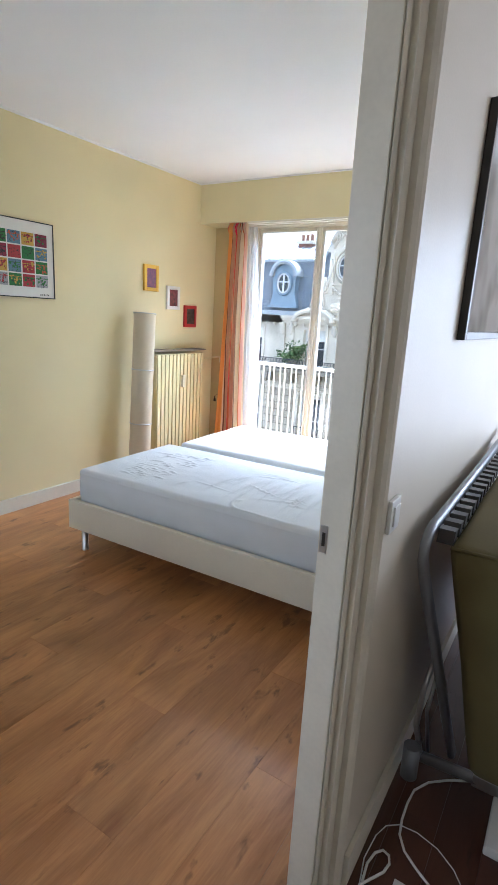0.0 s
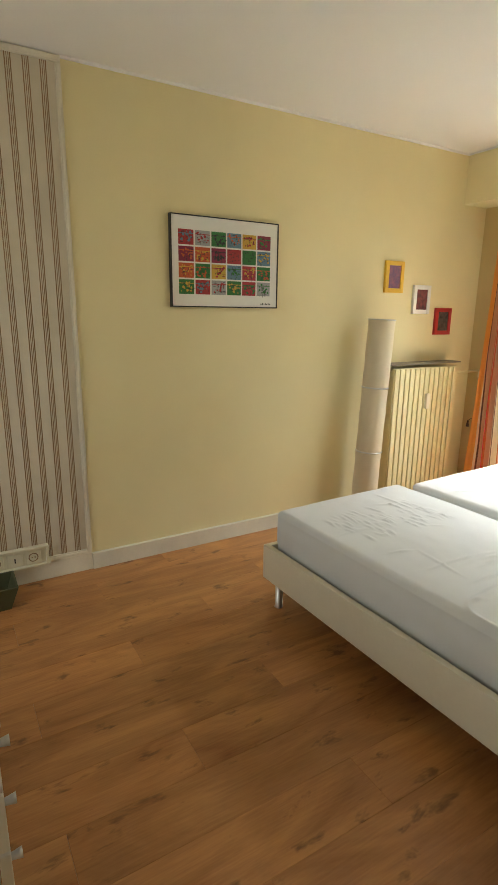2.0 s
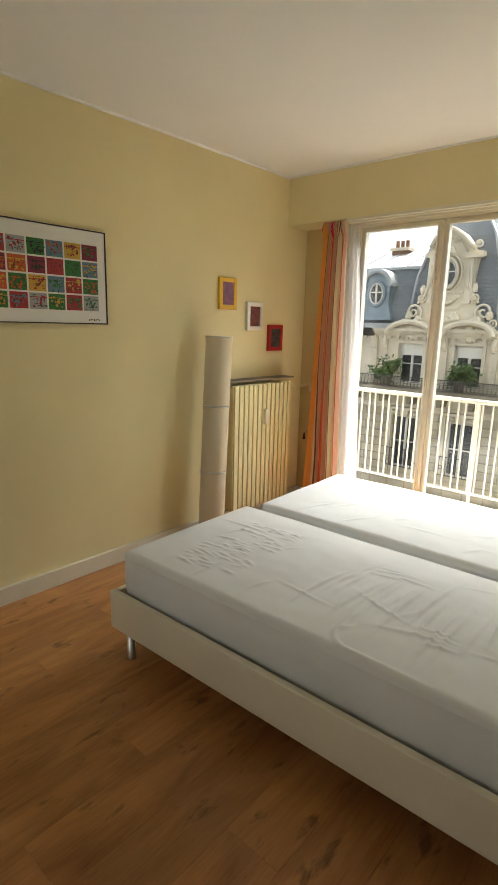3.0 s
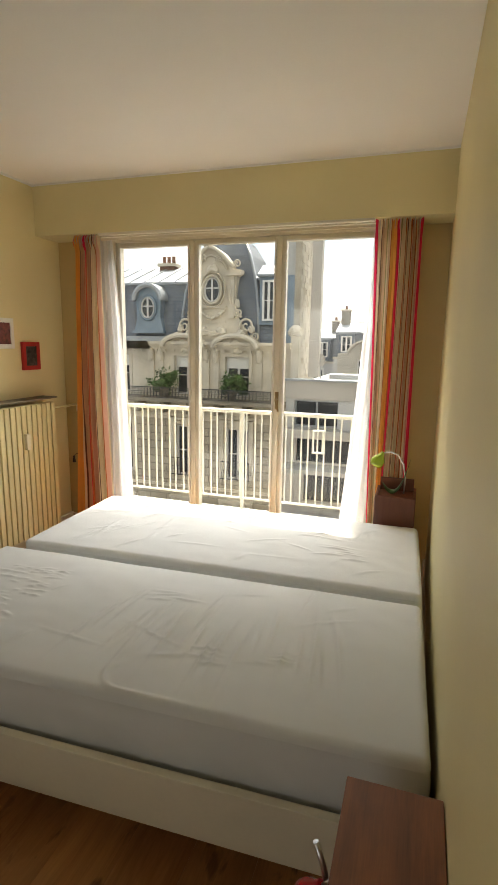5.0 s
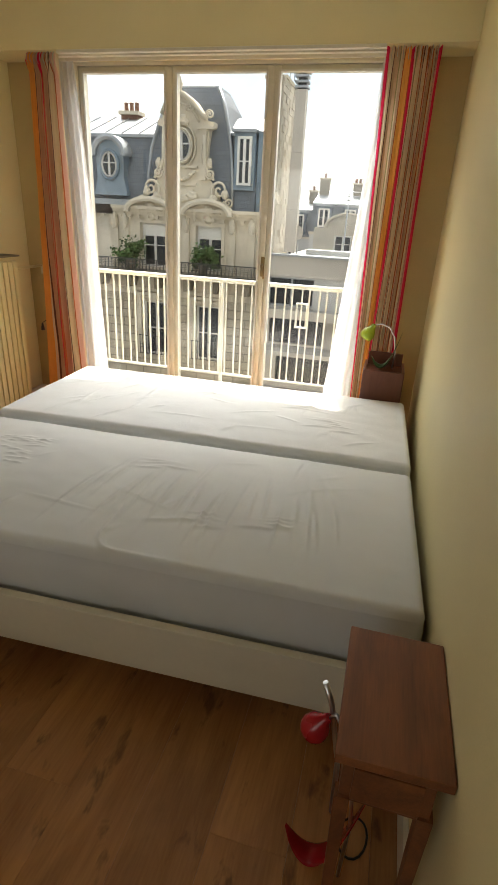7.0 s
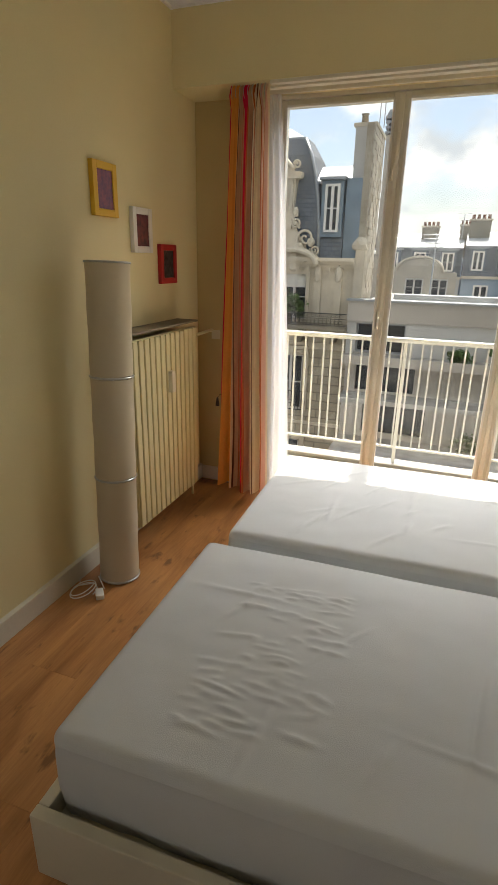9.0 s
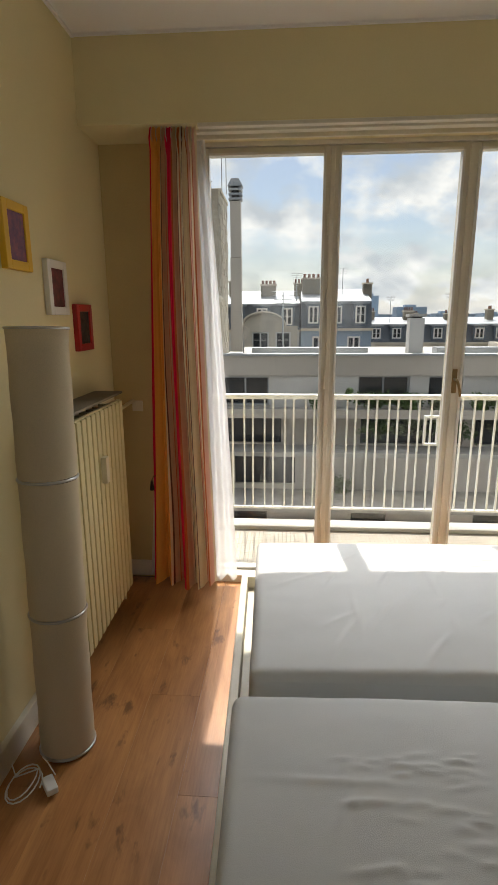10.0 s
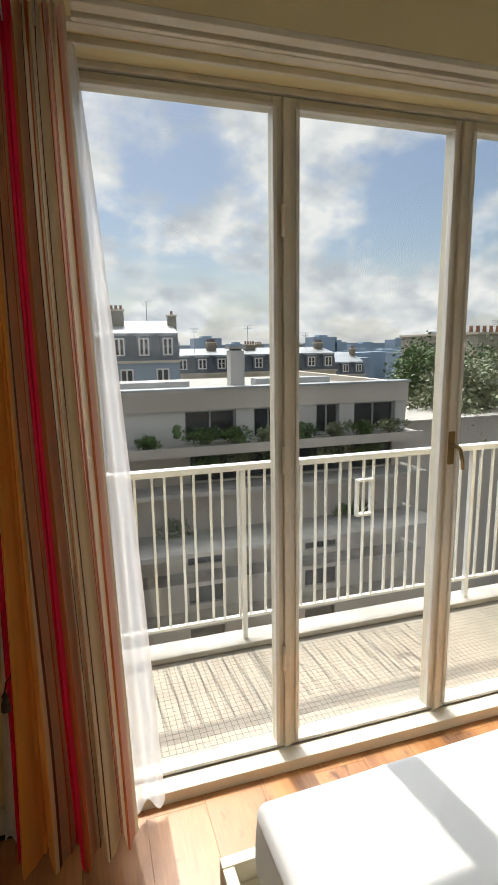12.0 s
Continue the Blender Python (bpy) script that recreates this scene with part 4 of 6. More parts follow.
for y, k in ((0.90, 0), (0.99, 1), (0.81, 1)):
    box("module", XL + 0.03, XL + 0.04, y, y + 0.075, 0.118, 0.19, M["plastic"], so, bevel=0.004)
    bm = bmesh.new()
    if k:
        bm_tube(bm, [(XL + 0.040, y + 0.0375 + 0.022 * math.cos(t * 0.3927), 0.154 + 0.022 * math.sin(t * 0.3927)) for t in range(17)], 0.0025, 6, caps=False)
        bm_box(bm, XL + 0.04, XL + 0.0415, y + 0.028, y + 0.033, 0.151, 0.157)
        bm_box(bm, XL + 0.04, XL + 0.0415, y + 0.042, y + 0.047, 0.151, 0.157)
    else:
        bm_box(bm, XL + 0.04, XL + 0.0415, y + 0.035, y + 0.041, 0.14, 0.165)
    part("opening", bm, M["black"] if not k else M["stripe"], so)
pl_ = thing("planter", "empty olive green plastic window box on the floor", "planter")
bm = bmesh.new()
o0, o1 = [(-3.02, 0.76), (-2.86, 0.76), (-2.86, 0.885), (-3.02, 0.885)], [(-3.04, 0.745), (-2.84, 0.745), (-2.84, 0.925), (-3.04, 0.925)]
A_ = [bm.verts.new((*p, 0.0)) for p in o0]; B_ = [bm.verts.new((*p, 0.115)) for p in o1]
C_ = [bm.verts.new((-2.94 + (p[0] + 2.94) * 0.88, 0.835 + (p[1] - 0.835) * 0.88, 0.115)) for p in o1]; D_ = [bm.verts.new((-2.94 + (p[0] + 2.94) * 0.88, 0.825 + (p[1] - 0.825) * 0.88, 0.012)) for p in o0]
bm.faces.new(A_[::-1]); bm.faces.new(D_)
for q0, q1 in ((A_, B_), (B_, C_), (C_, D_)):
    for i in range(4):
        bm.faces.new((q0[i], q0[(i + 1) % 4], q1[(i + 1) % 4], q1[i]))
part("tub", bm, M["olivep"], pl_, bevel=0.003)

# ---- low white chest of drawers at the back of the room ----
ch_ = thing("chest_of_drawers", "white painted chest of drawers with small round knobs", "chest of drawers")
box("carcass", -2.10, -1.30, 0.25, 0.705, 0.0, 0.62, M["white"], ch_, bevel=0.003)
box("top", -2.11, -1.29, 0.24, 0.735, 0.62, 0.645, M["white"], ch_, bevel=0.004)
for k in range(4):
    z = 0.02 + k * 0.15
    d_ = box("drawer", -2.09, -1.302, 0.709, 0.732, z, z + 0.142, M["white"], ch_, bevel=0.003)
    for x in (-1.36, -1.98):
        bm = bmesh.new()
        bm_tube(bm, [(x, 0.732, z + 0.07), (x, 0.742, z + 0.07), (x, 0.748, z + 0.07), (x, 0.756, z + 0.07)], 0.008, 10, 0.012)
        part("knob", bm, M["steel"], d_, "small metal knob")

# ---- bedside table ----
bt = thing("bedside_table", "small dark walnut bedside table with tapered legs by the wall", "table", (-0.44, 1.78, 0))
bm = bmesh.new()
bm_box(bm, -0.537, -0.337, 1.613, 1.935, 0.53, 0.552)
part("tabletop", bm, M["walnut"], bt, bevel=0.003)
settle(bt)
for x0, x1, y0, y1 in ((-0.52, -0.36, 1.63, 1.645), (-0.52, -0.36, 1.915, 1.93), (-0.52, -0.505, 1.645, 1.915), (-0.375, -0.36, 1.645, 1.915)):
    box("apron", x0, x1, y0, y1, 0.42, 0.53, M["walnut"], bt)
box("drawer", -0.50, -0.38, 1.622, 1.632, 0.435, 0.515, M["walnut"], bt, bevel=0.002)
for x, y in ((-0.513, 1.638), (-0.367, 1.638), (-0.513, 1.922), (-0.367, 1.922)):
    bm = bmesh.new()
    t0 = [bm.verts.new((x + a * 0.014, y + b_ * 0.014, 0.43)) for a, b_ in ((-1, -1), (1, -1), (1, 1), (-1, 1))]
    t1 = [bm.verts.new((x + a * 0.008 + 0.004 * (1 if x < -0.44 else -1), y + b_ * 0.008, 0.0)) for a, b_ in ((-1, -1), (1, -1), (1, 1), (-1, 1))]
    bm.faces.new(t0); bm.faces.new(t1[::-1])
    for i in range(4):
        bm.faces.new((t0[i], t1[i], t1[(i + 1) % 4], t0[(i + 1) % 4]))
    part("leg", bm, M["walnut"], bt)
settle(bt)


# ---- the two curved desk lamps ----
def leaf_lamp(name, label, shade_m, foot_m, at, turn, head, foot_len, bend, shade_size=0.85):
    g = thing(name, label, "lamp", at)
    bm = bmesh.new()
    n_ = 16
    pts = []
    for k in range(n_ + 1):
        s = k / n_
        pts.append((foot_len * (s - 0.5), 0.035 * math.sin(s * math.pi) - 0.02, 0.014 + bend * (s - 0.35) ** 2))
    rings = []
    for k, p in enumerate(pts):
        s = k / n_
        w, h = 0.004 + 0.026 * math.sin(min(1, s * 1.02) * math.pi) ** 0.7, 0.002 + 0.011 * math.sin(s * math.pi) ** 0.6
        rings.append([bm.verts.new((p[0], p[1] + w * math.cos(a * 0.7854), p[2] + h * math.sin(a * 0.7854))) for a in range(8)])
    for a, b2 in zip(rings, rings[1:]):
        for k in range(8):
            bm.faces.new((a[k], a[(k + 1) % 8], b2[(k + 1) % 8], b2[k])).smooth = True
    bm.faces.new(rings[0][::-1]); bm.faces.new(rings[-1])
    part("foot", bm, foot_m, g)
    hx, hz = head
    bm = bmesh.new()
    stem = [(0.045, 0.0, 0.015), (0.05, 0, hz * 0.45), (0.035, 0, hz * 0.8), (0.0, 0, hz * 1.02), (hx * 0.45, 0, hz * 1.08), (hx * 0.8, 0, hz * 1.04)]
    bm_tube(bm, stem, 0.0045, 8)
    part("stem", bm, M["steel"], g, "thin flexible metal stem")
    bm = bmesh.new()
    prof = ((0.012, 0.0), (0.017, -0.02), (0.026, -0.035), (0.040, -0.055), (0.046, -0.08), (0.042, -0.10), (0.034, -0.108))
    prv = None
    for r, z in prof:
        rg = [bm.verts.new((r * math.cos(a * 0.3927), r * math.sin(a * 0.3927), z)) for a in range(16)]
        if prv:
            for k in range(16):
                bm.faces.new((prv[k], prv[(k + 1) % 16], rg[(k + 1) % 16], rg[k])).smooth = True
        else:
            bm.faces.new(rg)
        prv = rg
    sh = part("shade", bm, shade_m, g)
    sh.matrix_local = Matrix.Translation((hx * 0.85, 0, hz * 1.05)) @ Matrix.Rotation(radians(28), 4, "Y") @ Matrix.Scale(shade_size, 4)
    g.rotation_euler = (0, 0, radians(turn))
    return g


# the small chest in the corner: an open topped stained box on a plinth
cb = thing("corner_cabinet", "reddish stained wooden cabinet standing in the window corner", "cabinet")
box("front", -0.650, -0.425, 3.885, 3.90, 0.0, 0.635, M["redwood"], cb, bevel=0.006)
box("side", -0.650, -0.635, 3.90, 4.13, 0.0, 0.635, M["redwood"], cb, bevel=0.003)
box("side", -0.44, -0.425, 3.90, 4.13, 0.0, 0.635, M["redwood"], cb, bevel=0.003)
box("back", -0.635, -0.44, 4.115, 4.13, 0.0, 0.69, M["redwood"], cb, bevel=0.003)
box("top", -0.635, -0.44, 3.90, 4.115, 0.60, 0.615, M["redwood"], cb)
leaf_lamp("desk_lamp", "lime green flexible desk lamp standing on the corner cabinet", M["greenp"], M["leafgreen"], (-0.54, 4.0, 0.617), -8, (-0.10, 0.235), 0.15, 0.5)
rl = leaf_lamp("desk_lamp", "red flexible desk lamp on the floor beside the bedside table", M["redp"], M["redp"], (-0.527, 1.735, 0.0), -12, (-0.035, 0.46), 0.17, 0.9, 0.66)
bm = bmesh.new()
bm_tube(bm, [(0.005, 0.01, 0.20), (0.0, 0.012, 0.35), (-0.03, 0.014, 0.50), (-0.05, 0.016, 0.55)], 0.006, 8)
part("rod", bm, M["steel"], rl, "bent chrome rod")
bm = bmesh.new()
bm_tube(bm, [(0.05 + 0.035 * math.cos(a), 0.10 + 0.05 * math.sin(a), 0.006 + 0.003 * math.sin(a * 2)) for a in [k * 0.35 for k in range(20)]], 0.003, 6)
part("cord", bm, M["black"], rl, "black cable on the floor")

# ---- living room side: folded bed, picture, switch, cables ----
fb = thing("folding_bed", "folded grey tubular guest bed with a khaki mattress against the wall", "bed")
FX = -0.19


def flat_tube(bm, pts, w, t):
    """A flattened steel tube: w in the plane of the wall, t across it."""
    rows = []
    for i, p in enumerate(pts):
        p = Vector(p)
        d = (Vector(pts[min(i + 1, len(pts) - 1)]) - Vector(pts[max(i - 1, 0)])).normalized()
        u = d.cross(Vector((1, 0, 0))).normalized()
        q = d.cross(u).normalized()
        rows.append([bm.verts.new(p + u * w / 2 * a + q * t / 2 * b_) for a, b_ in ((-0.7, -1), (0.7, -1), (1, -0.5), (1, 0.5), (0.7, 1), (-0.7, 1), (-1, 0.5), (-1, -0.5))])
    for a, b_ in zip(rows, rows[1:]):
        for k in range(8):
            bm.faces.new((a[k], a[(k + 1) % 8], b_[(k + 1) % 8], b_[k])).smooth = True
    bm.faces.new(rows[0][::-1]); bm.faces.new(rows[-1])


bm = bmesh.new()
flat_tube(bm, [(-0.083, 1.665, 0.06), (-0.115, 1.585, 0.26), (-0.15, 1.49, 0.50), (-0.178, 1.40, 0.70), (-0.19, 1.352, 0.80), (-0.193, 1.338, 0.84), (-0.194, 1.342, 0.872), (-0.194, 1.365, 0.893), (-0.194, 1.41, 0.90), (-0.194, 2.1, 0.905), (-0.194, 2.9, 0.915)], 0.036, 0.022)
part("frame_tube", bm, M["greymetal"], fb)
bm = bmesh.new()
flat_tube(bm, [(-0.175, 1.60, 0.055), (0.0, 1.618, 0.05), (0.25, 1.645, 0.045), (0.6, 1.70, 0.045)], 0.034, 0.022)
part("foot_bar", bm, M["greymetal"], fb)
box("foot_sleeve", -0.01, 0.10, 1.605, 1.645, 0.028, 0.072, M["steel"], fb, "bright square steel sleeve", bevel=0.004)
bm = bmesh.new()
bm_tube(bm, [(-0.183, 1.53, 0.03), (-0.183, 1.53, 0.14)], 0.026, 16)
part("caster", bm, M["greymetal"], fb, "grey plastic caster housing")
bm = bmesh.new()
bm_tube(bm, [(-0.17, 1.60, 0.07), (-0.185, 1.55, 0.20), (-0.18, 1.56, 0.33), (-0.165, 1.60, 0.44)], 0.009, 10)
bm_tube(bm, [(-0.15, 1.62, 0.07), (-0.165, 1.58, 0.24), (-0.155, 1.60, 0.36)], 0.006, 8)
part("brace", bm, M["steel"], fb, "bright steel brace")
for k in range(20):
    y = 1.40 + k * 0.068
    bm = bmesh.new()
    v = bm_box(bm, -0.180, -0.138, y, y + 0.032, 0.868, 0.902)
    for q in v:
        if q.co.z > 0.89:
            q.co.y += 0.012
    part("slat_holder", bm, M["black"], fb, "black plastic slat holder")
bm = bmesh.new()
v = bm_box(bm, -0.150, 0.20, 1.37, 2.9, 0.14, 0.875)
for q in v:
    if q.co.z < 0.5:
        q.co.y += 0.14 * (1 if q.co.y < 2 else 0)
        q.co.x += 0.13
bmesh.ops.subdivide_edges(bm, edges=bm.edges, cuts=5, use_grid_fill=True)
mt = part("mattress", bm, M["khaki"], fb, "khaki quilted folded mattress", bevel=0.0)
for p in mt.data.polygons:
    p.use_smooth = True
for vv in mt.data.vertices:
    c = vv.co
    e = min(abs(c.z - 0.875), 0.09) / 0.09
    c.z += 0.012 * noise.noise(Vector((c.x * 4, c.y * 5, c.z * 4)))
    c.y += 0.02 * noise.noise(Vector((c.x * 4 + 9, c.y * 3, c.z * 3)))
bv = mt.modifiers.new("round", "BEVEL"); bv.width, bv.segments, bv.limit_method = 0.035, 4, "ANGLE"
bm = bmesh.new()
bm_tube(bm, [(-0.14, 1.382, 0.868), (0.02, 1.380, 0.873), (0.19, 1.382, 0.868)], 0.005, 6)
part("piping", bm, M["khaki"], fb)
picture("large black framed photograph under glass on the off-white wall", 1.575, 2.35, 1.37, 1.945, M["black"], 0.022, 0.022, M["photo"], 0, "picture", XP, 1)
sw2 = thing("light_switch", "white rocker light switch beside the door moulding", "switch")
box("plate", XP, XP + 0.010, 1.127, 1.19, 0.965, 1.04, M["whiteplastic"], sw2, bevel=0.003)
box("rocker", XP + 0.010, XP + 0.014, 1.14, 1.178, 0.98, 1.025, M["whiteplastic"], sw2, bevel=0.002)
cab = thing("power_strip", "white power strip with its trailing cable on the dark floor", "power strip")
bm = bmesh.new()
bm_box(bm, 0.055, 0.11, 1.42, 1.61, 0.0, 0.032)
part("strip", bm, M["whiteplastic"], cab, bevel=0.006)
bm = bmesh.new()
bm_tube(bm, [(0.08, 1.61, 0.018), (0.04, 1.645, 0.01), (-0.02, 1.645, 0.006), (-0.075, 1.61, 0.006), (-0.125, 1.565, 0.006), (-0.155, 1.51, 0.006), (-0.16, 1.45, 0.006), (-0.158, 1.39, 0.006), (-0.15, 1.34, 0.006), (-0.125, 1.30, 0.006), (-0.085, 1.27, 0.006), (-0.035, 1.24, 0.006), (0.03, 1.17, 0.006), (0.10, 1.03, 0.006)], 0.0035, 8)
part("cable", bm, M["whiteplastic"], cab, "white cable")
cb2 = thing("white_cable", "coiled white cable on the dark floor", "cable")
bm = bmesh.new()
bm_tube(bm, [(-0.12, 1.02, 0.006), (-0.165, 1.09, 0.006), (-0.193, 1.16, 0.006), (-0.198, 1.21, 0.006), (-0.19, 1.25, 0.006), (-0.174, 1.268, 0.007), (-0.156, 1.262, 0.008), (-0.148, 1.24, 0.008), (-0.154, 1.21, 0.008), (-0.175, 1.175, 0.009), (-0.195, 1.14, 0.012), (-0.185, 1.07, 0.008), (-0.14, 1.0, 0.006), (-0.10, 0.93, 0.006)], 0.0035, 8)
bm_tube(bm, [(-0.195, 1.14, 0.005), (-0.21, 1.22, 0.005), (-0.205, 1.30, 0.005), (-0.19, 1.345, 0.005), (-0.16, 1.37, 0.005), (-0.11, 1.375, 0.005), (-0.05, 1.36, 0.005), (0.0, 1.325, 0.005), (0.05, 1.26, 0.005), (0.09, 1.15, 0.005)], 0.0018, 6)
part("cable", bm, M["whiteplastic"], cb2)
tagged(box("paper_sheet", -0.125, 0.02, 1.06, 1.215, 0.0, 0.004, M["offwhite"], bevel=0), "white card lying on the dark floor", "card")

# ---- balcony ----
BYF = 5.30
box("balcony_slab", -4.2, 3.4, YW + 0.14, BYF + 0.06, -0.32, -0.052, M["grout"], kind="structure")
box("balcony_threshold", GX0, GX1, YW + 0.075, YW + 0.14, -0.32, 0.0, M["concrete"], kind="structure")
bm = bmesh.new()
bm_box(bm, -4.2, 3.4, 5.19, 5.33, -0.052, -0.022)
part("balcony_kerb", bm, M["concrete"], bevel=0.008, kind="structure")
for s in (-4.4, 3.4):
    box("balcony_partition", s, s + 0.2, YW + 0.14, 5.4, -0.32, 2.3, M["concrete"], kind="structure")
rl_ = thing("balcony_railing", "white painted iron balcony railing with paired bars", "railing", (-1.9, 5.25, -0.022))
box("handrail", -4.2, 3.4, 5.222, 5.278, 0.868, 0.900, M["rail"], rl_, bevel=0.006)
box("bottom_rail", -4.2, 3.4, 5.238, 5.262, 0.088, 0.104, M["rail"], rl_, bevel=0.003)
posts = [-3.99, -3.27, -1.91, -0.55, 0.81, 2.17]
for x in posts:
    box("post", x - 0.012, x + 0.012, 5.235, 5.265, -0.022, 0.87, M["rail"], rl_, "white square post", bevel=0.003)
x = -4.15
while x < 3.35:
    for dx in (0.0, 0.058):
        if min(abs(x + dx - p) for p in posts) > 0.02:
            bm = bmesh.new()
            bm_box(bm, x + dx - 0.0055, x + dx + 0.0055, 5.243, 5.257, 0.104, 0.868)
            part("bar", bm, M["rail"], rl_)
    x += 0.1385
bm = bmesh.new()
for x0 in (-3.90, -1.285, 1.4):
    for a in ((x0, x0 + 0.012, 0.56, 0.76), (x0 + 0.083, x0 + 0.095, 0.56, 0.76), (x0 + 0.012, x0 + 0.083, 0.748, 0.76), (x0 + 0.012, x0 + 0.083, 0.56, 0.572)):
        bm_box(bm, a[0], a[1], 5.235, 5.265, a[2], a[3])
part("ornament", bm, M["rail"], rl_, "small white rectangular ornament")
settle(rl_)

# ---- outside ----
def coursed(name, c1, c2, mortar, w, h, bump=0.6):
    """Coursed masonry too small to pick apart."""
    m, n, l, b = nodes_of(name, 0.9)
    t, mp, br, nz = n.new("ShaderNodeTexCoord"), n.new("ShaderNodeMapping"), n.new("ShaderNodeTexBrick"), n.new("ShaderNodeTexNoise")
    sx, cx = n.new("ShaderNodeSeparateXYZ"), n.new("ShaderNodeCombineXYZ")
    ad = n.new("ShaderNodeMath"); ad.operation = "ADD"
    l.new(t.outputs["Object"], sx.inputs[0]); l.new(sx.outputs["X"], ad.inputs[0]); l.new(sx.outputs["Y"], ad.inputs[1])
    l.new(ad.outputs[0], cx.inputs[0]); l.new(sx.outputs["Z"], cx.inputs[1]); l.new(cx.outputs[0], br.inputs["Vector"])
    br.inputs["Scale"].default_value, br.inputs["Brick Width"].default_value, br.inputs["Row Height"].default_value, br.inputs["Mortar Size"].default_value = 1.0, w, h, h * 0.07
    br.inputs["Color1"].default_value, br.inputs["Color2"].default_value, br.inputs["Mortar"].default_value = (*c1, 1), (*c2, 1), (*mortar, 1)
    nz.inputs["Scale"].default_value, nz.inputs["Detail"].default_value = 1.4, 8
    l.new(t.outputs["Object"], nz.inputs["Vector"])
    mx = n.new("ShaderNodeMix"); mx.data_type = "RGBA"; mx.blend_type = "MULTIPLY"; mx.inputs["Factor"].default_value = 0.7
    rp = n.new("ShaderNodeValToRGB"); rp.color_ramp.elements[0].position, rp.color_ramp.elements[1].position = 0.3, 0.65
    rp.color_ramp.elements[0].color, rp.color_ramp.elements[1].color = (0.55, 0.52, 0.48, 1), (1, 1, 1, 1)
    l.new(nz.outputs["Fac"], rp.inputs[0]); l.new(br.outputs["Color"], mx.inputs["A"]); l.new(rp.outputs[0], mx.inputs["B"])
    l.new(mx.outputs["Result"], b.inputs["Base Color"])
    bp = n.new("ShaderNodeBump"); bp.inputs["Strength"].default_value, bp.inputs["Distance"].default_value = bump, 0.03
    iv = n.new("ShaderNodeMath"); iv.operation = "SUBTRACT"; iv.inputs[0].default_value = 1.0
    l.new(br.outputs["Fac"], iv.inputs[1]); l.new(iv.outputs[0], bp.inputs["Height"]); l.new(bp.outputs[0], b.inputs["Normal"])
    return m


M["ashlar"] = coursed("limestone_ashlar", (0.52, 0.46, 0.35), (0.44, 0.39, 0.30), (0.30, 0.265, 0.205), 0.62, 0.26)
M["buffbrick"] = coursed("pale_buff_brickwork", (0.56, 0.50, 0.40), (0.46, 0.41, 0.32), (0.50, 0.46, 0.38), 0.20, 0.075)
M["slates"] = coursed("slate_courses", (0.20, 0.225, 0.25), (0.16, 0.18, 0.205), (0.11, 0.12, 0.135), 0.16, 0.11, 0.5)

box("ground", -3000, 3000, -3000, 3000, -14.4, -14.0, M["asphalt"], **S)
box("building_body", -4.6, 3.8, -0.95, YW + 0.14, -14.0, -0.32, M["render"], **S)


def chimney(x0, x1, y0, y1, z0, z1, wall_m, parent, pots=3, name="chimney"):
    c = box(name, x0, x1, y0, y1, z0, z1, wall_m, parent)
    box("chimney_cap", x0 - 0.06, x1 + 0.06, y0 - 0.06, y1 + 0.06, z1, z1 + 0.10, M["stone"], c)
    for k in range(pots):
        bm = bmesh.new()
        xx, yy = x0 + (x1 - x0) * (k + 0.5) / pots, (y0 + y1) / 2
        if y1 - y0 > x1 - x0:
            xx, yy = (x0 + x1) / 2, y0 + (y1 - y0) * (k + 0.5) / pots
        s = min(0.11, 0.4 * max(x1 - x0, y1 - y0) / pots)
        bm_lathe(bm, ((s, 0), (s * 0.8, 0.20), (s, 0.225), (s * 0.9, 0.25)), xx, yy, 10)
        for v in bm.verts:
            v.co.z += z1 + 0.10
        part("chimney_pot", bm, M["terracotta"], c, "terracotta pot")
    return c


def sash_window(x0, x1, z0, z1, y, parent, frame_m=None, bars=1, t=0.05, name="window"):
    """A recessed casement in a wall whose face is at y."""
    frame_m = frame_m or M["sash"]
    w = tagged(new(name)); w.parent = parent
    box("pane", x0 + t, x1 - t, y + 0.05, y + 0.06, z0 + t, z1 - t, M["sashdark"], w)
    bm = bmesh.new()
    for a in ((x0, x0 + t, z0, z1), (x1 - t, x1, z0, z1), (x0 + t, x1 - t, z1 - t, z1), (x0 + t, x1 - t, z0, z0 + t)):
        bm_box(bm, a[0], a[1], y, y + 0.09, a[2], a[3])
    xm = (x0 + x1) / 2
    bm_box(bm, xm - t * 0.6, xm + t * 0.6, y + 0.01, y + 0.08, z0 + t, z1 - t)
    for k in range(bars):
        z = z0 + (z1 - z0) * (k + 1) / (bars + 1)
        bm_box(bm, x0 + t, xm - t * 0.6, y + 0.02, y + 0.07, z - 0.015, z + 0.015)
        bm_box(bm, xm + t * 0.6, x1 - t, y + 0.02, y + 0.07, z - 0.015, z + 0.015)
    part("frame", bm, frame_m, w)
    return w


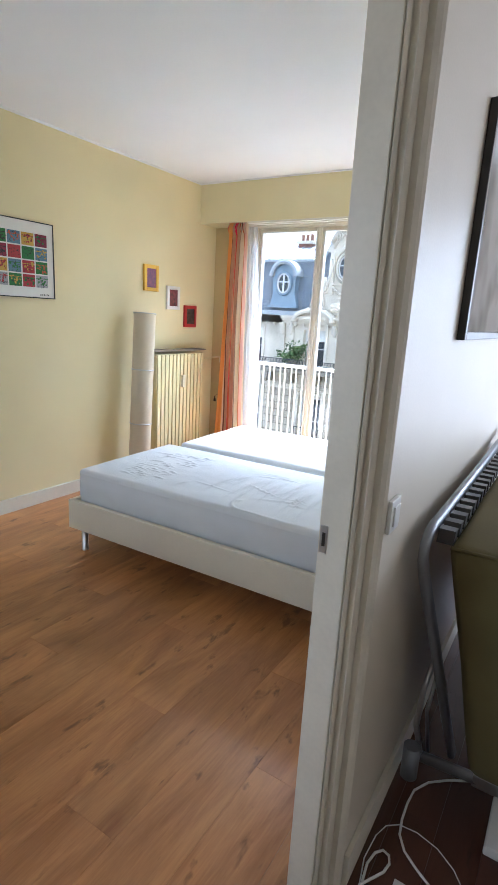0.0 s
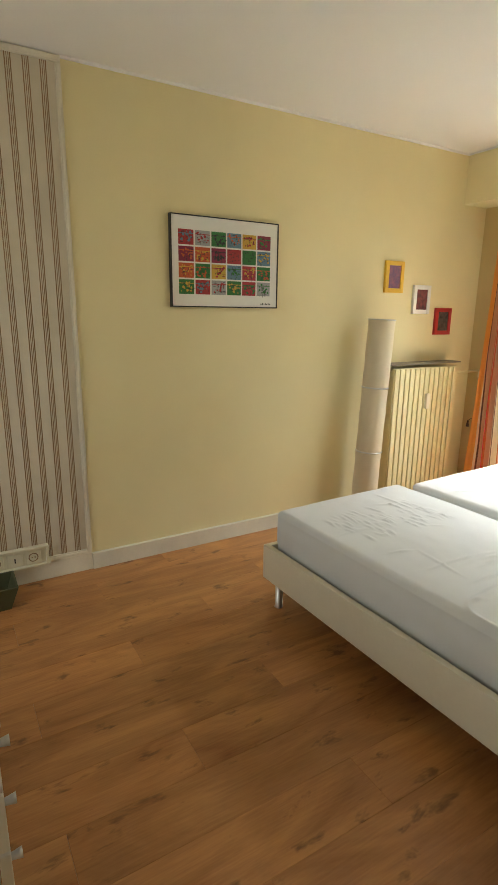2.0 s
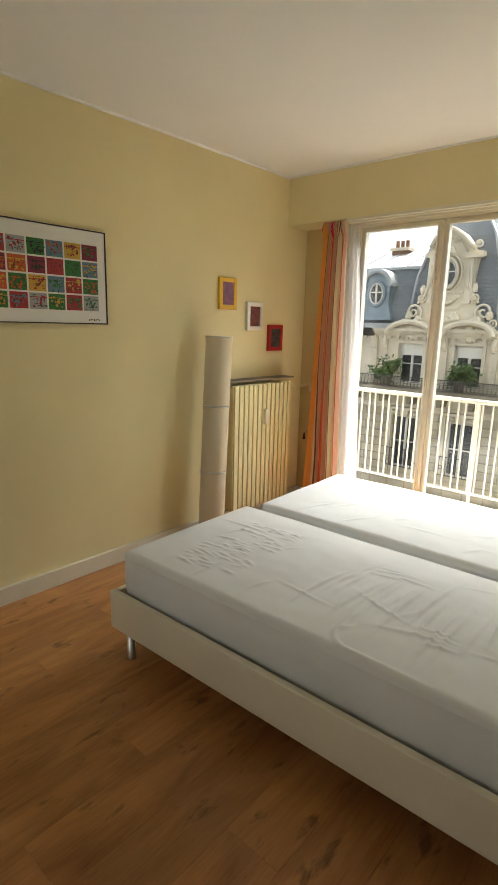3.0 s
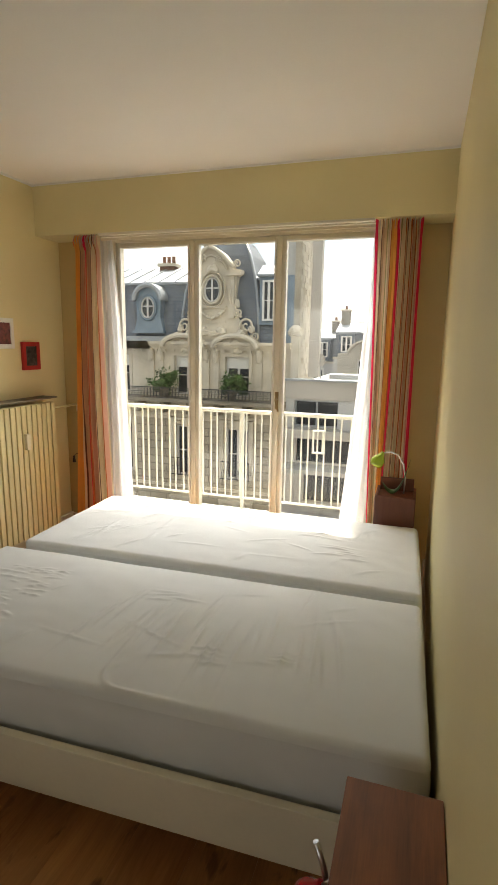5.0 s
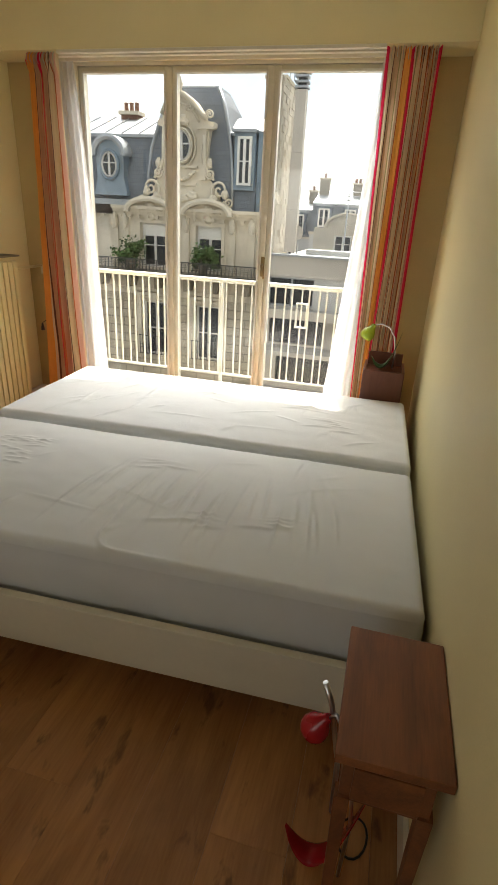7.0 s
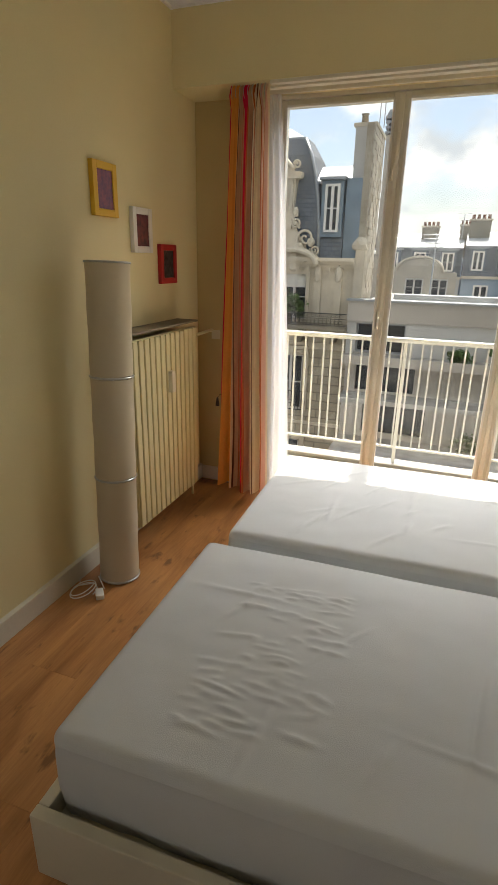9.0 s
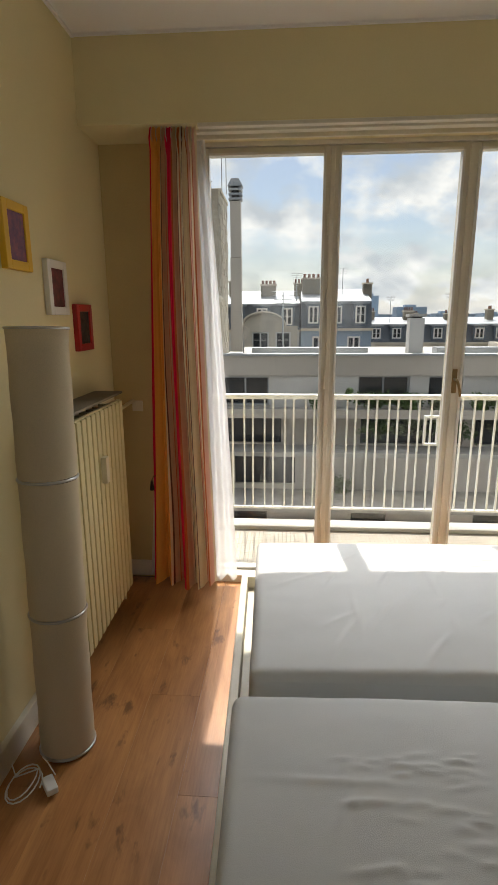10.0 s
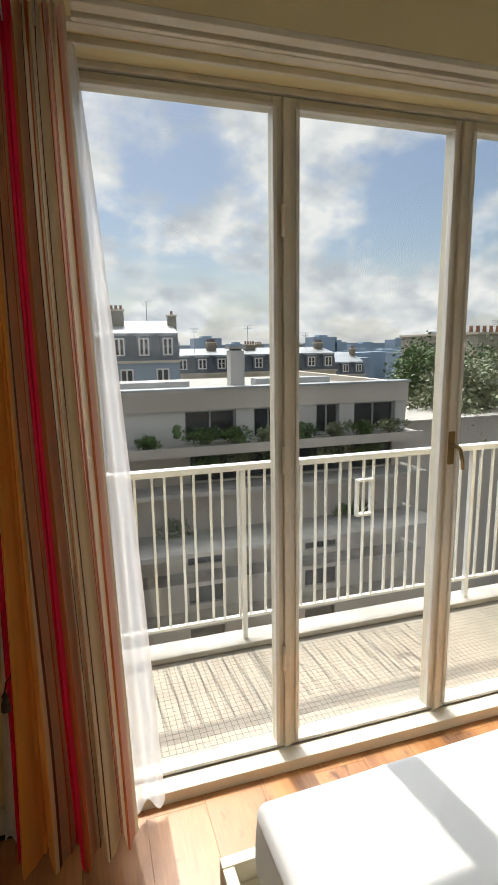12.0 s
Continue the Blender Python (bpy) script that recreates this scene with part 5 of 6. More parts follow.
def wall_with_holes(name, x0, x1, z0, z1, y0, y1, holes, material, parent):
    """A wall slab cut by window openings, joined from the blocks between them."""
    xs = sorted({x0, x1, *[h[0] for h in holes], *[h[1] for h in holes]})
    zs = sorted({z0, z1, *[h[2] for h in holes], *[h[3] for h in holes]})
    bm = bmesh.new()
    for a, b_ in zip(xs, xs[1:]):
        run = None
        for c, d in zip(zs, zs[1:]):
            hole = any(h[0] < (a + b_) / 2 < h[1] and h[2] < (c + d) / 2 < h[3] for h in holes)
            if hole:
                if run:
                    bm_box(bm, a, b_, y0, y1, *run)
                run = None
            else:
                run = (run[0], d) if run else (c, d)
        if run:
            bm_box(bm, a, b_, y0, y1, *run)
    bmesh.ops.remove_doubles(bm, verts=bm.verts, dist=1e-4)
    return part(name, bm, material, parent)


def ring(bm, cx, cz, rx, rz, wx, y0, y1, n=28, a0=0.0, a1=2 * math.pi):
    """An oval moulding, wx wide, between y0 and y1."""
    closed = abs(a1 - a0 - 2 * math.pi) < 1e-6
    k = n if closed else n + 1
    rows = []
    for i in range(k):
        a = a0 + (a1 - a0) * i / n
        c, s = math.cos(a), math.sin(a)
        rows.append([bm.verts.new((cx + (rx + d) * c, y, cz + (rz + d) * s)) for d, y in ((0, y1), (0, y0), (wx * 0.5, y0 - 0.03), (wx, y0), (wx, y1))])
    for i in range(n):
        a, b_ = rows[i], rows[(i + 1) % k]
        for j in range(4):
            bm.faces.new((a[j], a[j + 1], b_[j + 1], b_[j]))


def oval_window(cx, cz, rx, rz, y, parent):
    w = tagged(new("window")); w.parent = parent
    bm = bmesh.new()
    bm_prism(bm, [(cx + rx * math.cos(a), cz + rz * math.sin(a)) for a in [k * 2 * math.pi / 28 for k in range(28)]], y + 0.02, y + 0.05)
    part("pane", bm, M["sashdark"], w)
    bm = bmesh.new()
    ring(bm, cx, cz, rx - 0.03, rz - 0.03, 0.045, y - 0.01, y + 0.05)
    bm_box(bm, cx - 0.03, cx + 0.03, y - 0.01, y + 0.018, cz - rz + 0.02, cz + rz - 0.02)
    bm_box(bm, cx - rx + 0.02, cx + rx - 0.02, y - 0.005, y + 0.017, cz + rz * 0.10, cz + rz * 0.10 + 0.035)
    part("frame", bm, M["sash"], w)


def lump(bm, c, s, seed, n=2):
    """A carved or leafy lump."""
    r = bmesh.ops.create_icosphere(bm, subdivisions=n, radius=1.0)
    for v in r["verts"]:
        k = 1 + 0.35 * noise.noise(v.co * 1.7 + Vector((seed, 0, 0)))
        v.co = Vector((c[0] + v.co.x * s[0] * k, c[1] + v.co.y * s[1] * k, c[2] + v.co.z * s[2] * k))
    return r


# the ornate stone house across the street
hs = thing("apartment_house", "ornate weathered limestone house with slate mansard roof and oval dormers", "building")
FY = 16.5
HX0, HX1, HB = -16.5, -4.2, -14.0
holes = []
wins = []
for fz0, fz1 in ((-0.22, 1.02), (-2.95, -1.25), (-5.6, -3.9), (-8.3, -6.6), (-11.0, -9.3)):
    for xa, xb in ((-8.08, -7.28), (-6.32, -5.53), (-10.5, -9.72), (-12.7, -11.9), (-14.9, -14.1)):
        holes.append((xa, xb, fz0, fz1)); wins.append((xa, xb, fz0, fz1))
wall_with_holes("wall", HX0, HX1, -1.05, 1.30, FY, FY + 0.35, [h for h in holes if h[2] > -1], M["stone"], hs)
wall_with_holes("wall", HX0, HX1, HB, -1.05, FY, FY + 0.35, [h for h in holes if h[2] < -1], M["ashlar"], hs)
# dark sheet behind the openings, the shade of unlit rooms put into its colour
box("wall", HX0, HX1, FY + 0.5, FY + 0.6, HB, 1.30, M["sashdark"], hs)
for xa, xb, z0, z1 in wins:
    sash_window(xa, xb, z0, z1, FY + 0.14, hs, bars=1, t=0.06)
    if z0 > -1:
        bm = bmesh.new()
        for a in ((xa - 0.10, xa, z0, z1 + 0.10), (xb, xb + 0.10, z0, z1 + 0.10), (xa, xb, z1, z1 + 0.10)):
            bm_box(bm, a[0], a[1], FY - 0.05, FY, a[2], a[3])
        part("window_surround", bm, M["stone"], hs)
        box("blind", xa + 0.06, xb - 0.06, FY + 0.12, FY + 0.135, z1 - 0.36, z1 - 0.04, M["offwhite"], hs)
        bm = bmesh.new()
        lump(bm, ((xa + xb) / 2, FY - 0.06, z1 + 0.20), (0.16, 0.07, 0.14), xa)
        part("carved_keystone", bm, M["stone"], hs)
# pilasters with consoles, and the cornice in steps that arches over the bays
for x in (-8.55, -6.95, -6.62, -5.20, -4.62, -8.9):
    box("pilaster", x - 0.10, x + 0.10, FY - 0.07, FY, -0.3, 1.28, M["stone"], hs)
    bm = bmesh.new()
    lump(bm, (x, FY - 0.10, 1.05), (0.10, 0.07, 0.24), x)
    part("console", bm, M["stone"], hs)
bm = bmesh.new()
for z0, z1, d in ((1.22, 1.30, 0.10), (1.30, 1.38, 0.18), (1.38, 1.47, 0.27)):
    bm_box(bm, HX0, -8.9, FY - d, FY + 0.3, z0, z1)
    bm_box(bm, HX0 + 4.3, HX1, FY - d, FY + 0.3, z0 + 0.0005, z1 - 0.0005)
part("cornice", bm, M["stone"], hs)
for cx, w in ((-5.92, 0.75), (-7.68, 0.75)):
    bm = bmesh.new()
    ring(bm, cx, 1.30, w - 0.12, 0.30, 0.14, FY - 0.36, FY - 0.05, 18, 0.0, math.pi)
    bm_prism(bm, [(cx + (w - 0.12) * math.cos(a), 1.30 + 0.30 * math.sin(a)) for a in [k * math.pi / 14 for k in range(15)]], FY - 0.14, FY)
    part("arched_hood", bm, M["stone"], hs)
for k in range(26):
    x = HX0 + 4.6 + k * 0.29
    box("dentil", x, x + 0.10, FY - 0.16, FY - 0.10, 1.14, 1.22, M["stone"], hs)
# gable with the oval window
gz = [(-7.62, 1.42), (-7.62, 2.0), (-7.48, 2.25), (-7.36, 2.60), (-7.34, 3.50), (-7.46, 3.54), (-7.46, 3.66), (-7.32, 3.72), (-7.22, 4.00), (-7.04, 4.26), (-6.86, 4.36), (-6.66, 4.28), (-6.42, 4.12), (-6.20, 3.88), (-6.08, 3.66), (-5.82, 3.62), (-5.82, 3.50), (-5.96, 3.44), (-6.0, 2.60), (-5.92, 2.25), (-5.78, 2.0), (-5.62, 1.85), (-5.55, 1.42)]
bm = bmesh.new()
bm_prism(bm, gz, FY - 0.02, FY + 0.45)
part("gable", bm, M["stone"], hs)
oval_window(-6.74, 3.04, 0.25, 0.36, FY - 0.08, hs)
for rx, rz, w, d in ((0.27, 0.38, 0.07, 0.13), (0.38, 0.50, 0.05, 0.09)):
    bm = bmesh.new()
    ring(bm, -6.74, 3.04, rx, rz, w, FY - d, FY - 0.01)
    part("oval_moulding", bm, M["stone"], hs)


def volute(cx, cz, r, turns=2.2, sgn=1, thick=0.05, a0=0.0):
    """A carved scroll on the wall face, thinning towards its eye."""
    bm = bmesh.new()
    n_ = 34
    pts = []
    for k in range(n_):
        t = k / (n_ - 1)
        a, q = a0 + sgn * t * turns * 2 * math.pi, r * (1 - 0.86 * t)
        pts.append((cx + q * math.cos(a), FY - 0.09 - 0.07 * t, cz + q * math.sin(a)))
    bm_tube(bm, pts, thick, 7, thick * 0.55)
    part("volute", bm, M["stone"], hs)


for c in ((-7.66, 1.96, 0.26, 1.6, 1, 0.042, -1.2), (-5.60, 1.96, 0.26, 1.6, -1, 0.042, 4.3), (-7.44, 2.36, 0.13, 1.8, -1, 0.035, 0.4), (-5.88, 2.36, 0.13, 1.8, 1, 0.035, 2.7),
          (-7.93, 1.66, 0.14, 1.8, -1, 0.032, 0.3), (-5.33, 1.66, 0.14, 1.8, 1, 0.032, 2.8), (-7.08, 3.98, 0.13, 1.7, 1, 0.032, -0.6), (-6.48, 3.94, 0.13, 1.7, -1, 0.032, 3.7), (-5.92, 3.78, 0.11, 1.6, -1, 0.03, 3.0)):
    volute(*c)


def swept(name, pts, r0, r1, y=0.10, thing_=None):
    bm = bmesh.new()
    bm_tube(bm, [(x, FY - y, z) for x, z in pts], r0, 7, r1)
    part(name, bm, M["stone"], thing_ or hs)


# raised borders that follow the gable's curve, the sunk panel and its garland
swept("gable_moulding", [(-7.30, 3.78), (-7.18, 4.02), (-7.0, 4.22), (-6.84, 4.30), (-6.66, 4.24), (-6.40, 4.06), (-6.16, 3.80), (-6.0, 3.68)], 0.065, 0.065)
swept("gable_moulding", [(-7.22, 3.62), (-7.10, 3.86), (-6.94, 4.02), (-6.80, 4.06), (-6.62, 4.0), (-6.40, 3.84), (-6.24, 3.62)], 0.03, 0.03, 0.06)
swept("gable_scroll", [(-7.26, 3.3), (-7.28, 2.7), (-7.38, 2.42), (-7.56, 2.22)], 0.05, 0.04)
swept("gable_scroll", [(-6.06, 3.3), (-6.06, 2.7), (-5.96, 2.42), (-5.78, 2.22)], 0.05, 0.04)
swept("garland", [(-7.14, 2.42), (-7.0, 2.28), (-6.84, 2.20), (-6.66, 2.20), (-6.50, 2.28), (-6.36, 2.42)], 0.045, 0.045, 0.08)
for k in range(9):
    t = k / 8
    bm = bmesh.new()
    lump(bm, (-7.12 + 0.74 * t, FY - 0.11, 2.40 - 0.20 * math.sin(math.pi * t)), (0.06, 0.05, 0.05), k * 2.1)
    part("garland_fruit", bm, M["stone"], hs)
for i, (c, s_) in enumerate((((-6.86, FY - 0.08, 4.44), (0.17, 0.13, 0.20)), ((-6.86, FY - 0.08, 4.66), (0.08, 0.07, 0.12)), ((-6.72, FY - 0.10, 3.66), (0.15, 0.08, 0.12)), ((-6.86, FY - 0.11, 3.60), (0.07, 0.06, 0.08)), ((-6.60, FY - 0.11, 3.60), (0.07, 0.06, 0.08)),
                         ((-6.42, FY - 0.10, 1.80), (0.16, 0.10, 0.14)), ((-7.02, FY - 0.10, 1.80), (0.16, 0.10, 0.14)), ((-7.80, FY - 0.10, 1.86), (0.10, 0.10, 0.13)), ((-5.44, FY - 0.10, 1.86), (0.10, 0.10, 0.13)),
                         ((-7.50, FY - 0.12, 1.72), (0.13, 0.10, 0.12)), ((-5.78, FY - 0.12, 1.72), (0.13, 0.10, 0.12)), ((-6.14, FY - 0.09, 2.86), (0.05, 0.06, 0.26)), ((-7.24, FY - 0.09, 2.86), (0.05, 0.06, 0.26)),
                         ((-5.90, FY - 0.12, 2.62), (0.07, 0.07, 0.14)), ((-7.42, FY - 0.12, 2.60), (0.07, 0.07, 0.14)), ((-6.72, FY - 0.08, 1.72), (0.22, 0.06, 0.10)))):
    bm = bmesh.new()
    lump(bm, c, s_, i * 3.3, 3)
    part("carving", bm, M["stone"], hs)
bm = bmesh.new()
bm_box(bm, -7.18, -6.28, FY - 0.10, FY - 0.02, 2.50, 2.56)
bm_box(bm, -7.15, -6.3, FY - 0.08, FY - 0.02, 2.06, 2.12)
bm_box(bm, -7.05, -6.40, FY - 0.06, FY - 0.02, 1.55, 1.98)
bm_box(bm, -6.20, -6.02, FY - 0.10, FY - 0.02, 2.20, 3.44)
bm_box(bm, -6.26, -5.80, FY - 0.17, FY - 0.02, 3.44, 3.52)
bm_box(bm, -7.30, -7.16, FY - 0.08, FY - 0.02, 2.20, 3.50)
part("gable_panel", bm, M["stone"], hs)
# carved fields over the two balcony windows, and heads over the lower ones
for cx in (-7.68, -5.92):
    for k, (dx, dz, q) in enumerate(((0, 0.14, 0.13), (-0.22, 0.08, 0.08), (0.22, 0.08, 0.08), (-0.36, 0.04, 0.05), (0.36, 0.04, 0.05))):
        bm = bmesh.new()
        lump(bm, (cx + dx, FY - 0.17, 1.34 + dz), (q, 0.05, q * 0.75), k + cx, 3)
        part("carving", bm, M["stone"], hs)
for cx in (-7.68, -5.92, -10.1, -12.3):
    for z in (-1.25, -3.9):
        bm = bmesh.new()
        bm_box(bm, cx - 0.58, cx + 0.58, FY - 0.16, FY, z + 0.20, z + 0.28)
        bm_prism(bm, [(cx - 0.10, z), (cx + 0.10, z), (cx + 0.15, z + 0.20), (cx - 0.15, z + 0.20)], FY - 0.13, FY)
        for sx in (-1, 1):
            bm_box(bm, cx + sx * 0.50 - 0.07, cx + sx * 0.50 + 0.07, FY - 0.07, FY, z - 1.65, z + 0.20)
        part("window_surround", bm, M["stone"], hs)
        for k, dx in enumerate((-0.30, 0.30)):
            bm = bmesh.new()
            lump(bm, (cx + dx, FY - 0.07, z + 0.10), (0.14, 0.06, 0.07), k + z, 3)
            part("carving", bm, M["stone"], hs)
for z in (-0.95, -3.35, -6.1):
    box("band_course", HX0, HX1, FY - 0.07, FY, z, z + 0.10, M["stone"], hs)

# mansard: steep slate, then flat zinc
def prism_x(bm, sec, x0, x1):
    """Section of (y, z) pushed along x."""
    a = [bm.verts.new((x0, y, z)) for y, z in sec]
    b_ = [bm.verts.new((x1, y, z)) for y, z in sec]
    bm.faces.new(a); bm.faces.new(b_[::-1])
    for k in range(len(a)):
        j = (k + 1) % len(a)
        bm.faces.new((a[j], a[k], b_[k], b_[j]))


bm = bmesh.new()
prism_x(bm, [(FY + 0.05, 1.47), (FY + 0.45, 3.28), (FY + 3.5, 3.28), (FY + 3.5, 1.47)], HX0, -7.55)
part("roof_slate", bm, M["slates"], hs)
bm = bmesh.new()
prism_x(bm, [(FY + 0.40, 3.28), (FY + 0.40, 3.36), (FY + 2.2, 4.02), (FY + 3.5, 3.7), (FY + 3.5, 3.28)], HX0, -7.55)
for k in range(16):
    x = -7.7 - k * 0.55
    prism_x(bm, [(FY + 0.41, 3.36), (FY + 0.41, 3.40), (FY + 2.2, 4.06), (FY + 2.2, 4.02)], x, x + 0.03)
part("roof_zinc", bm, M["zinc"], hs)
bm = bmesh.new()
prism_x(bm, [(FY + 0.05, 1.47), (FY + 0.30, 3.35), (FY + 3.5, 3.35), (FY + 3.5, 1.47)], -5.7, -4.62)
part("roof_slate", bm, M["slates"], hs)
bm = bmesh.new()
prism_x(bm, [(FY + 0.25, 3.35), (FY + 0.25, 3.41), (FY + 1.6, 3.95), (FY + 3.5, 3.7), (FY + 3.5, 3.35)], -5.7, -4.40)
part("roof_zinc", bm, M["zinc"], hs)
box("gutter", HX0, -8.0, FY - 0.05, FY + 0.06, 1.47, 1.62, M["zinc"], hs)
# dome pavilion behind the gable
bm = bmesh.new()
prof = [(1.28, 1.47), (1.26, 2.3), (1.18, 3.0), (1.04, 3.55), (0.86, 4.1), (0.62, 4.52)]
prv = None
for r, z in prof:
    rg = [bm.verts.new((-6.54 + sx * r, FY + 1.25 + sy * r * 0.95, z)) for sx, sy in ((-1, -1), (0, -1.0), (1, -1), (1, 1), (-1, 1))]
    if prv:
        for k in range(5):
            bm.faces.new((prv[k], prv[(k + 1) % 5], rg[(k + 1) % 5], rg[k]))
    prv = rg
bm.faces.new(prv)
part("dome_slate", bm, M["slates"], hs)
for sx in (-1, 1):
    bm = bmesh.new()
    bm_tube(bm, [(-6.54 + sx * r, FY + 1.25 - r * 0.95, z) for r, z in prof], 0.045, 6)
    part("dome_rib", bm, M["zinc"], hs)
bm = bmesh.new()
bm_box(bm, -7.14, -5.94, FY + 0.7, FY + 1.8, 4.52, 4.58)
ap = bm.verts.new((-6.54, FY + 1.25, 4.90))
q = [bm.verts.new(c) for c in ((-7.08, FY + 0.75, 4.58), (-6.00, FY + 0.75, 4.58), (-6.00, FY + 1.75, 4.58), (-7.08, FY + 1.75, 4.58))]
for k in range(4):
    bm.faces.new((q[k], q[(k + 1) % 4], ap))
part("dome_skylight", bm, M["zinc"], hs)
# lead dormers with oval windows
def lead_dormer(cx):
    d = tagged(new("dormer")); d.parent = hs
    bm = bmesh.new()
    out = [(cx - 0.52, 1.80), (cx - 0.42, 2.2), (cx - 0.44, 2.7)] + [(cx + 0.44 * math.cos(a), 2.75 + 0.46 * math.sin(a)) for a in [math.pi - k * math.pi / 12 for k in range(13)]] + [(cx + 0.44, 2.7), (cx + 0.42, 2.2), (cx + 0.52, 1.80)]
    bm_prism(bm, out, FY - 0.02, FY + 0.9)
    part("casing", bm, M["lead"], d)
    bm = bmesh.new()
    ring(bm, cx, 2.75, 0.40, 0.40, 0.14, FY - 0.14, FY + 0.5, 18, 0.0, math.pi)
    part("hood", bm, M["zinc"], d)
    bm = bmesh.new()
    ring(bm, cx, 2.52, 0.25, 0.34, 0.07, FY - 0.09, FY - 0.01)
    part("moulding", bm, M["lead"], d)
    oval_window(cx, 2.52, 0.23, 0.32, FY - 0.07, d)
    box("sill", cx - 0.56, cx + 0.56, FY - 0.12, FY + 0.1, 1.72, 1.80, M["lead"], d)


for cx in (-8.98, -11.3, -13.6):
    lead_dormer(cx)
d = tagged(new("dormer")); d.parent = hs
box("casing", -5.24, -4.66, FY + 0.02, FY + 0.48, 2.0, 3.40, M["lead"], d)
box("dormer_roof", -5.30, -4.60, FY - 0.12, FY + 0.48, 3.40, 3.47, M["zinc"], d)
sash_window(-5.13, -4.74, 2.12, 3.30, FY - 0.08, d, M["white"], 1, 0.06)
box("roof_slate", -4.61, -4.2, FY + 0.15, FY + 2.6, 1.47, 3.45, M["lead"], hs)
# chimney wall of pale brick at the corner, its courses proud and uneven
box("party_wall", -4.2, -4.03, FY + 0.15, FY + 2.3, 0.30, 4.70, M["buffbrick"], hs)
rnd = random.Random(21)
bm = bmesh.new()
for r in range(24):
    z, y = 0.50 + r * 0.175, FY + 0.16 + (0.0, 0.14)[r % 2]
    while y < FY + 2.2:
        w = rnd.uniform(0.20, 0.34)
        if rnd.random() < 0.8:
            bm_box(bm, -4.03, -4.03 + rnd.uniform(0.008, 0.028), y, min(y + w - 0.02, FY + 2.28), z, z + 0.155)
        y += w
part("rough_courses", bm, M["brick"], hs, kind="stuff")
box("party_wall_face", -4.55, -4.2, FY + 0.5, FY + 2.3, 3.45, 4.70, M["whiterender"], hs)
box("party_wall_cap", -4.60, -3.99, FY + 0.45, FY + 2.34, 4.70, 4.78, M["stone"], hs)
box("corner_pier", -4.2, -3.95, FY - 0.1, FY + 0.15, 0.2, 1.75, M["stone"], hs)
bm = bmesh.new()
lump(bm, (-4.09, FY, 1.80), (0.22, 0.16, 0.20), 4.4)
part("carving", bm, M["stone"], hs)
bm = bmesh.new()
bm_lathe(bm, ((0.10, 4.78), (0.08, 5.0), (0.11, 5.04)), -4.38, FY + 0.8, 10)
part("chimney_pot", bm, M["stonedark"], hs)
for x0, y0 in ((-9.6, FY + 2.0), (-8.2, FY + 2.2)):
    chimney(x0, x0 + 0.55, y0, y0 + 0.4, 3.6, 4.08, M["terracotta"], hs, 3)
# balcony with iron scrolls and its pots
bc = tagged(new("balcony")); bc.parent = hs
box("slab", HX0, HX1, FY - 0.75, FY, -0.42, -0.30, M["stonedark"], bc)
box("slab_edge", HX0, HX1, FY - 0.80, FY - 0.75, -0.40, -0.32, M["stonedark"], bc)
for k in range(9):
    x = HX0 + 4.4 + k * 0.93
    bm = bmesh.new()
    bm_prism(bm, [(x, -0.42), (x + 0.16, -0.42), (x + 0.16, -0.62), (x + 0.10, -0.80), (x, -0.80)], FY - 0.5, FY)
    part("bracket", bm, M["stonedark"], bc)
bm = bmesh.new()
bm_box(bm, HX0, HX1, FY - 0.76, FY - 0.73, 0.03, 0.055)
bm_box(bm, HX0, HX1, FY - 0.755, FY - 0.735, -0.10, -0.085)
bm_box(bm, HX0, HX1, FY - 0.755, FY - 0.735, -0.28, -0.265)
part("rail", bm, M["iron"], bc)
bm = bmesh.new()
x = -11.0
while x < HX1 - 0.1:
    bm_box(bm, x, x + 0.014, FY - 0.752, FY - 0.738, -0.265, 0.03)
    for cz, r in ((-0.18, 0.045), (-0.02, 0.035)):
        bm_tube(bm, [(x + 0.055 + r * math.cos(a), FY - 0.745, cz + r * math.sin(a)) for a in [k * 0.785 for k in range(9)]], 0.007, 4, caps=False)
    x += 0.11
ob = part("scrollwork", bm, M["iron"], bc, kind="stuff")
for xa, xb in ((-8.08, -7.28), (-6.32, -5.53)):
    for z in (-2.95, -5.6):
        bm = bmesh.new()
        for zz in (z + 0.05, z + 0.62):
            bm_box(bm, xa - 0.1, xb + 0.1, FY - 0.14, FY - 0.12, zz, zz + 0.025)
        for k in range(10):
            x = xa - 0.08 + k * (xb - xa + 0.14) / 9
            bm_box(bm, x, x + 0.015, FY - 0.14, FY - 0.125, z + 0.07, z + 0.62)
            bm_tube(bm, [(x + 0.05 + 0.05 * math.cos(a), FY - 0.13, z + 0.3 + 0.06 * math.sin(a)) for a in [j * 0.785 for j in range(9)]], 0.008, 4, caps=False)
        part("balconette", bm, M["iron"], hs)


